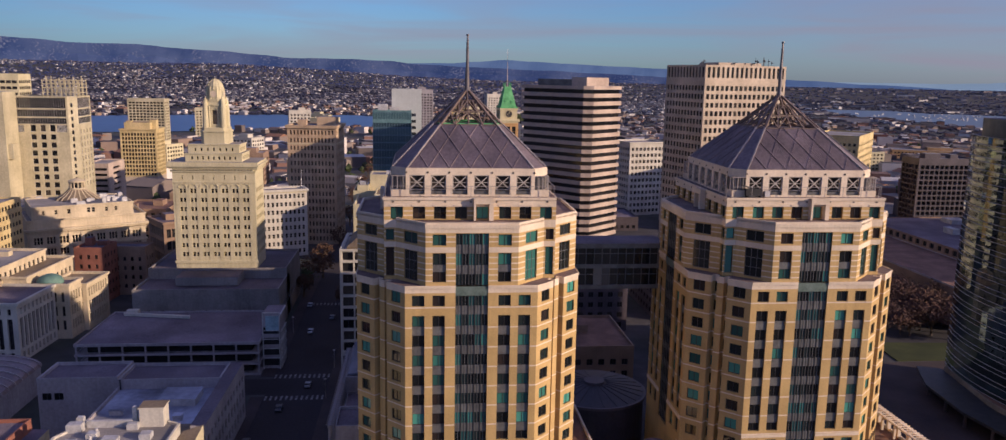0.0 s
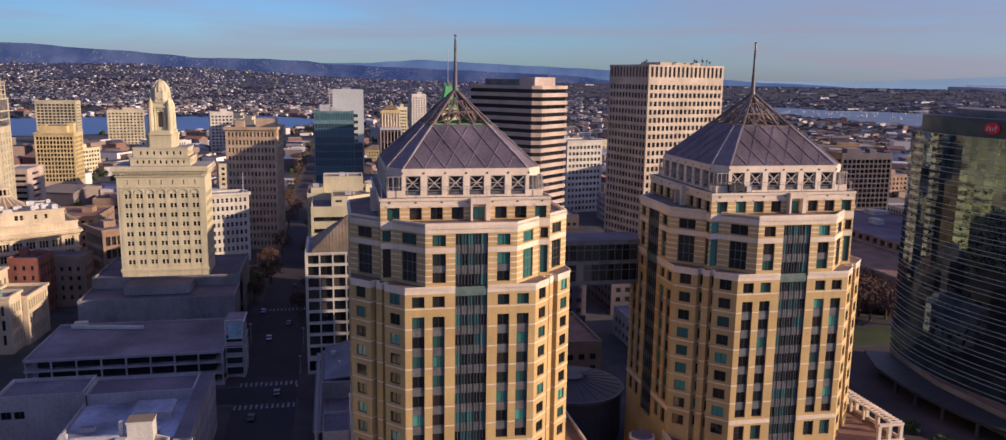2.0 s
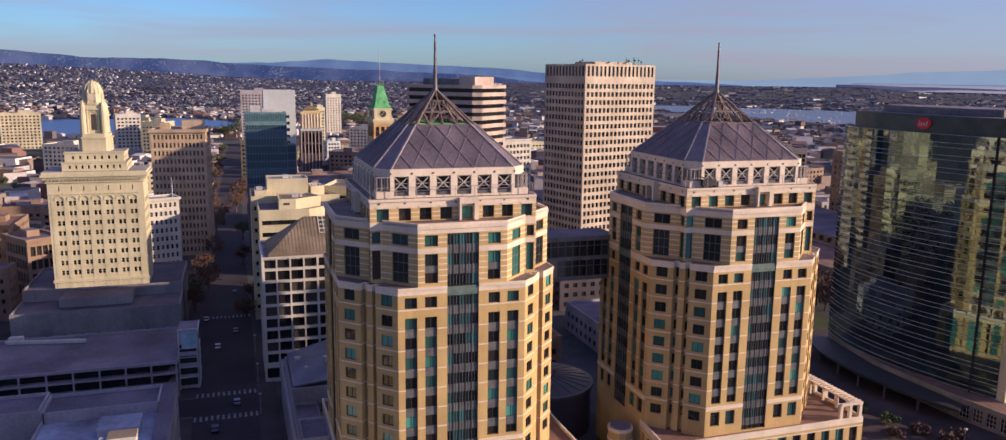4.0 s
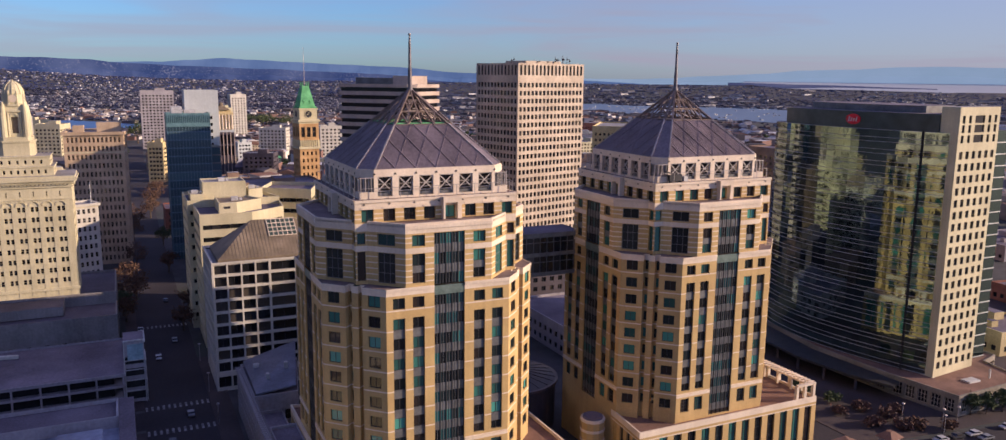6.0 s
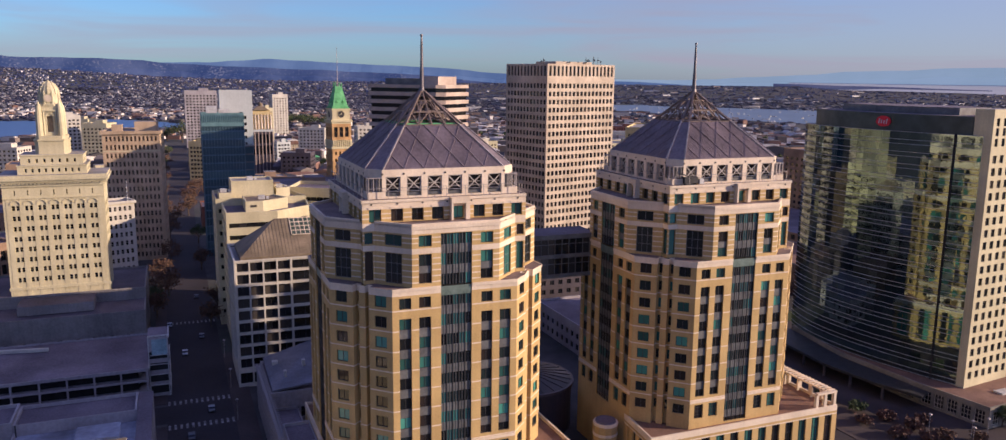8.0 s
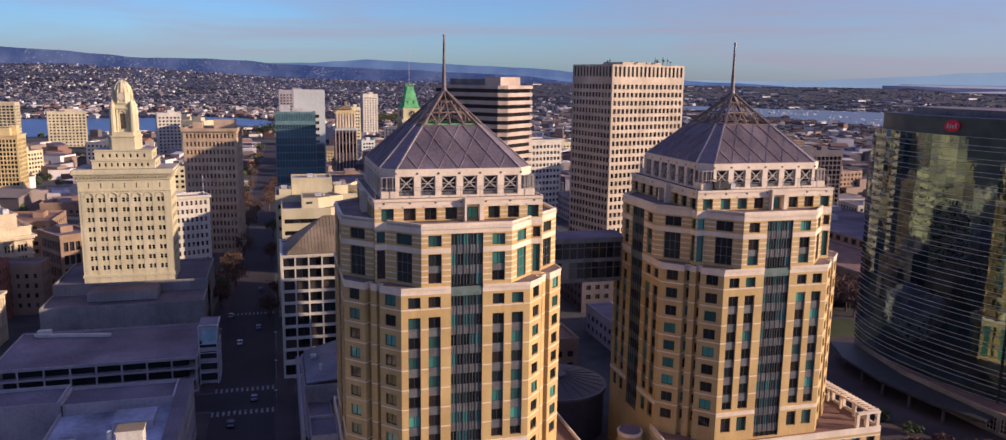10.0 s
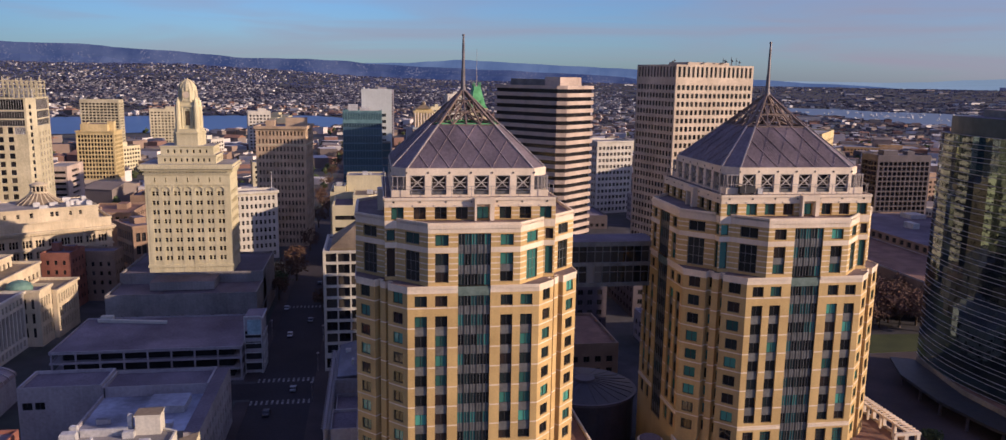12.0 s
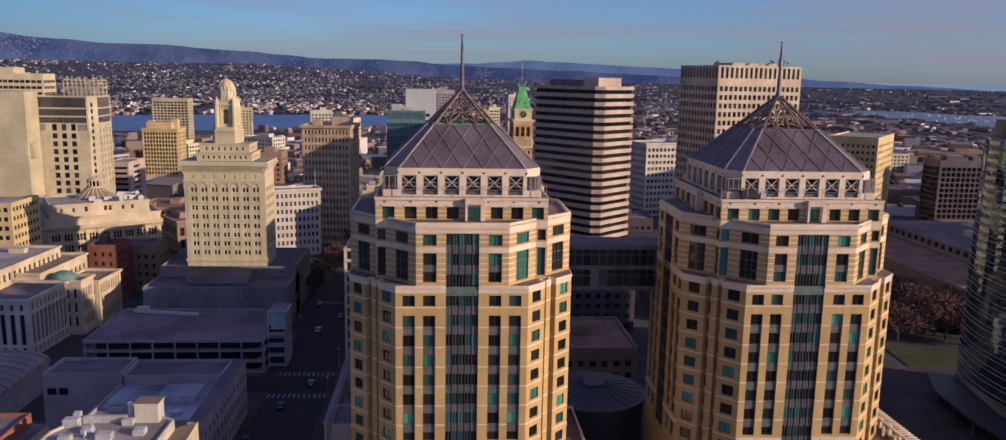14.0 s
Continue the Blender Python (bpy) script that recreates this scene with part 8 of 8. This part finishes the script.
def car_proto():
    root = thing("car", 0, 0, -500, 0, "parked car on the street", "car", "cars on the streets")
    b = MB()
    prof = [(-2.2, 0.45), (2.2, 0.45), (2.25, 0.8), (1.2, 0.95), (0.7, 1.42), (-1.1, 1.45), (-1.7, 1.0), (-2.2, 0.92)]
    for s in (-1, 1):
        b.face([(s * 0.88, y, z) for y, z in (prof if s > 0 else prof[::-1])], 0)
    for (y0, z0), (y1, z1) in zip(prof, prof[1:] + prof[:1]):
        glassy = min(z0, z1) > 0.9 and abs(z0 - z1) > 0.3
        b.face(((-0.88, y0, z0), (0.88, y0, z0), (0.88, y1, z1), (-0.88, y1, z1)), 1 if glassy else 0)
    part("body", b, [CARPAINT, GLASS], root)
    for s in (-1, 1):
        w = MB()
        w.face([(s * 0.89, y, z) for y, z in ((0.95, 1.0), (0.6, 1.36), (-1.05, 1.38), (-1.5, 1.02))], 0)
        part("side_window", w, [GLASS], root)
        for y in (-1.35, 1.35):
            t = MB()
            k = 10
            pts = [(0.33 * math.cos(2 * math.pi * i / k), 0.33 * math.sin(2 * math.pi * i / k)) for i in range(k)]
            n = len(t.v)
            t.v += [(s * 0.7, y + u, 0.33 + v) for u, v in pts] + [(s * 0.92, y + u, 0.33 + v) for u, v in pts]
            for i in range(k):
                t.f.append((i, (i + 1) % k, k + (i + 1) % k, k + i))
                t.m.append(0)
            t.f.append(tuple(k + i for i in range(k)))
            t.m.append(0)
            part("wheel", t, [RUBBER], root)
    return root


proto = car_proto()
SPOTS = [(-34.5, 246, 0), (-40.6, 300, 180), (-34.4, 318, 0), (-45.4, 206, 0), (-34.5, 376, 0), (-40.4, 228, 180), (-45.4, 336, 0),
         (155, 145.2, 84), (161, 144.4, 84), (161.5, 141.3, 84), (174, 143.6, 85), (181, 142.9, 84), (192, 141.6, 85), (149, 145.6, 83), (122, 170, 0), (128, 236, 180), (121, 256, 0), (141, 268, 12), (205, 139.8, 85), (214, 138.9, 85)]
for i, (x, y, a) in enumerate(SPOTS):
    m = pose(x, y, 0.02, 0, 0, a)
    if i == 0:
        proto.matrix_basis = m
    else:
        copy_thing(proto, m)


def tree(x, y, h, r, mat, label, seed):
    """Tapered trunk, limbs, and a crown of many small leaf cards in clumps."""
    root = thing("tree", x, y, 0.0, 0, label, "tree", "street trees")
    rnd = random.Random(seed)
    t = MB()
    t.tube(0, 0, 0, h * 0.45, 0.04 * h, 0.026 * h, 8)
    tips = []
    for i in range(9):
        a = 2 * math.pi * i / 9 + rnd.uniform(-0.3, 0.3)
        q = rnd.uniform(0.45, 0.95)
        tip = Vector((r * q * math.cos(a), r * q * math.sin(a), h * rnd.uniform(0.55, 0.95)))
        t.beam((0, 0, h * rnd.uniform(0.25, 0.45)), tip, 0.02 * h)
        tips.append(tip)
    tips.append(Vector((0, 0, h)))
    part("trunk", t, [BARK], root)
    c = MB()
    for tip in tips:
        for _ in range(60):
            d = Vector((rnd.gauss(0, 1), rnd.gauss(0, 1), rnd.gauss(0, 0.8))) * r * 0.24
            p = tip + d
            s = rnd.uniform(0.25, 0.55) * max(1.0, r / 5)
            u = Vector((rnd.uniform(-1, 1), rnd.uniform(-1, 1), rnd.uniform(-1, 1))).normalized() * s
            v = u.orthogonal().normalized() * s * 0.7
            c.face((p - u, p - v, p + u, p + v), 0)
    part("crown", c, [mat], root)


TREES = [(-49.0, 372, 13, 6, RUSSET), (-45.5, 384, 12, 5.5, RUSSET), (-30.5, 330, 9, 3.5, RUSSET), (-51, 360, 9, 4, LEAF), (-49, 410, 10, 4.5, RUSSET), (-27.0, 352, 9, 3.5, RUSSET), (-44, 520, 12, 5, RUSSET),
         (-40, 560, 12, 5, RUSSET), (-29, 500, 10, 4, LEAF), (-32, 600, 13, 6, RUSSET), (-30, 640, 13, 6, RUSSET), (-46, 590, 12, 5, RUSSET), (-44, 450, 11, 5, RUSSET), (-30, 430, 10, 4, RUSSET), (-26, 680, 13, 6, RUSSET), (-50, 350, 9, 4, RUSSET), (173, 154, 6, 2.4, LEAF), (178, 152.5, 6, 2.2, LEAF), (184, 151.5, 6.5, 2.4, LEAF), (148, 162, 2.4, 2.2, BAREWOOD), (146, 170, 2.2, 2.2, BAREWOOD), (150, 154, 2.4, 2.2, RUSSET), (140, 160, 2.4, 2.2, BAREWOOD), (143, 178, 2.6, 2.4, LEAF), (138, 170, 2.2, 2.0, BAREWOOD), (154, 164, 2.2, 2.0, BAREWOOD), (141, 188, 3, 2.4, LEAF), (146, 155, 2.2, 2.0, BAREWOOD), (158, 149.5, 2.4, 2.0, RUSSET), (194, 150, 6, 2.4, LEAF), (201, 149.5, 6, 2.3, LEAF),
         (198, 292, 11, 6, RUSSET), (206, 298, 12, 6.5, RUSSET), (212, 306, 12, 6, RUSSET), (196, 304, 11, 6, RUSSET), (204, 312, 12, 6, RUSSET), (220, 318, 12, 6, RUSSET), (190, 286, 9, 4.5, RUSSET), (218, 296, 10, 5, RUSSET)]
bare = random.Random(41)
TREES += [(bare.uniform(178, 218), bare.uniform(274, 352), bare.uniform(9, 14), bare.uniform(4.5, 6.5), BAREWOOD) for _ in range(44)]
TREES += [(bare.uniform(146, 214), bare.uniform(352, 440), bare.uniform(8, 12), bare.uniform(4, 6), BAREWOOD if i % 3 else LEAF) for i in range(26)]
TREES += [(-48.5, 620, 11, 5, RUSSET), (-48, 700, 10, 5, RUSSET), (-20.5, 722, 10, 4.5, RUSSET), (-47.5, 770, 11, 5, RUSSET), (-46.5, 850, 10, 5, RUSSET), (-19, 870, 11, 5, LEAF), (-45, 930, 11, 5, RUSSET), (-17, 980, 11, 5, RUSSET), (-43, 1040, 12, 5, LEAF)]
TREES += [(-24, 1254, 26, 14, LEAF), (-2, 1264, 22, 12, LEAF), (-44, 1284, 20, 11, LEAF), (193, 1585, 18, 11, LEAF), (215, 1600, 18, 11, LEAF), (169, 1605, 18, 11, LEAF), (233, 1575, 18, 11, LEAF), (205, 1625, 18, 11, LEAF), (185, 1645, 18, 11, LEAF), (248, 1615, 18, 11, LEAF)]
for i, (x, y, h, r, m) in enumerate(TREES):
    tree(x, y, h, r, m, "bare-branched tree with russet autumn leaves" if m is RUSSET else "tree with bare brown twigs in the shade" if m is BAREWOOD else "small dark green street tree", 100 + i)


def street_lamp(x, y):
    root = thing("street_lamp", x, y, 0.15, 0, "grey street lamp with a flat white head", "street lamp", "street lamps")
    p = MB()
    p.tube(0, 0, 0, 6.0, 0.09, 0.06, 8)
    part("pole", p, [STEEL], root)
    q = MB()
    q.tube(0, 0, 6.0, 6.25, 0.5, 0.35, 10)
    part("lamp_head", q, [STEEL], root)


for x, y in ((156, 150.5), (161.5, 150), (152.6, 147.4), (149, 158), (-28.0, 262), (-28.0, 292), (-47.0, 268), (-47.0, 300), (-28, 236)):
    street_lamp(x, y)

# long hall behind the second tower: a low aisle and a raised nave with a clerestory
hall = thing("low_roofed_hall", 221.0, 286.0, 0, 0, "long low hall with a dark reddish roof and a clerestory", "building")
b = MB()
aisle = [(0, 0), (36, 0), (36, 164), (0, 164)]
for k in range(4):
    b.wall(aisle[k], aisle[(k + 1) % 4], 0, 14, [], 0.6, 0, [(13.2, 14.0, 2)])
rooftop(b, aisle, 14, 2, 1, 0.5)
part("wall", b, [BRICK, REDROOF, GREY], hall)
b = MB()
nave = [(36, 2), (96, 2), (96, 162), (36, 162)]
hs = grid(160, 26, 3.4, 14.8, 6, 1, 2.6, 2)
for k in range(4):
    b.wall(nave[k], nave[(k + 1) % 4], 13.5 if k == 3 else 0, 18.5, hs if k == 3 else [], 0.6, 0)
rooftop(b, nave, 18.5, 0, 1, 0.5)
part("nave", b, [BRICK, TARROOF], hall)
pieces("clerestory_window", [(36.6, 162 - u1, v0, 36.7, 162 - u0, v1) for u0, u1, v0, v1 in hs], [SHADOWGAP], hall)
pieces("roof_unit", [(50, 40, 18.0, 56, 44, 20.5), (70, 70, 18.0, 76, 80, 20.0), (60, 110, 18.0, 64, 118, 21.0), (80, 140, 18.0, 90, 150, 20.4)], [ROOFSTUFF], hall)
block("lattice_flats", "dark apartment block with a lattice of balconies", "building", 324.0, 478.0, 0, 37.0, 18.0, 51.4, 3.2, 14, 11, (2.5, 2.4), [DARKSTONE, GRAVEL], v0=3.0, depth=1.4, near=(0,), style=(2, 1), frame_mat=STEEL, penthouse=[(-6, 0, 10, 6, 2.4), (10, 2, 5, 5, 1.6)])

# added out of view so that its shadow falls over the long hall
block("east_office", "unseen brown slab added to shade the long hall", "building", 335.0, 345.0, 0, 20.0, 156.0, 54.0, 3.9, 12, 6, (2.2, 1.9), [BRICK, TARROOF], v0=4.0, near=(), side_cols=34)

# small hipped kiosks on the plaza
for kx, ky, kw in ((133.5, 149.5, 5.0), (134.5, 142.0, 6.0), (117.5, 148.5, 11.0)):
    ki = thing("kiosk", kx, ky, 0.15, 8, "low kiosk with a brown hipped roof on the plaza", "kiosk", "plaza kiosks")
    p = MB()
    p.prism(rect(kw * 0.8, kw * 0.7), 0, 2.6)
    part("wall", p, [GREY], ki)
    p = MB()
    p.prism(rect(kw * 1.15, kw * 1.0), 2.6, 4.2, 0, grow=0.25, bottom=True)
    part("roof", p, [REDROOF], ki)

# maintenance rig on the second tower's ledge
rig = thing("window_cleaning_rig", T2[0] - 11.5, T2[1] - 16.9, 72.3, 0, "dark window-cleaning rig on the tower ledge", "rig")
p = MB()
p.box(-2.0, -0.5, 0.3, 1.6, 0.3, 1.8)
p.beam((1.0, -0.1, 1.4), (-3.2, -0.4, 2.6), 0.3)
p.box(2.2, -0.5, 0.1, 3.4, 0.3, 1.3, 1)
part("machine", p, [DARK, ROOFSTUFF], rig)
for u in (-1.6, 1.2):
    q = MB()
    q.tube(u, -0.1, 0, 0.32, 0.3, 0.3, 10)
    part("wheel", q, [RUBBER], rig)

fp = thing("flag_pole", -62.0, 436.4, 35.1, 0, "thin pale flag pole on the roof", "flag pole")
p = MB()
p.tube(0, 0, 0, 10.3, 0.16, 0.08, 8)
p.tube(0, 0, 10.3, 10.7, 0.16, 0.05, 8)
part("pole", p, [PALE], fp)
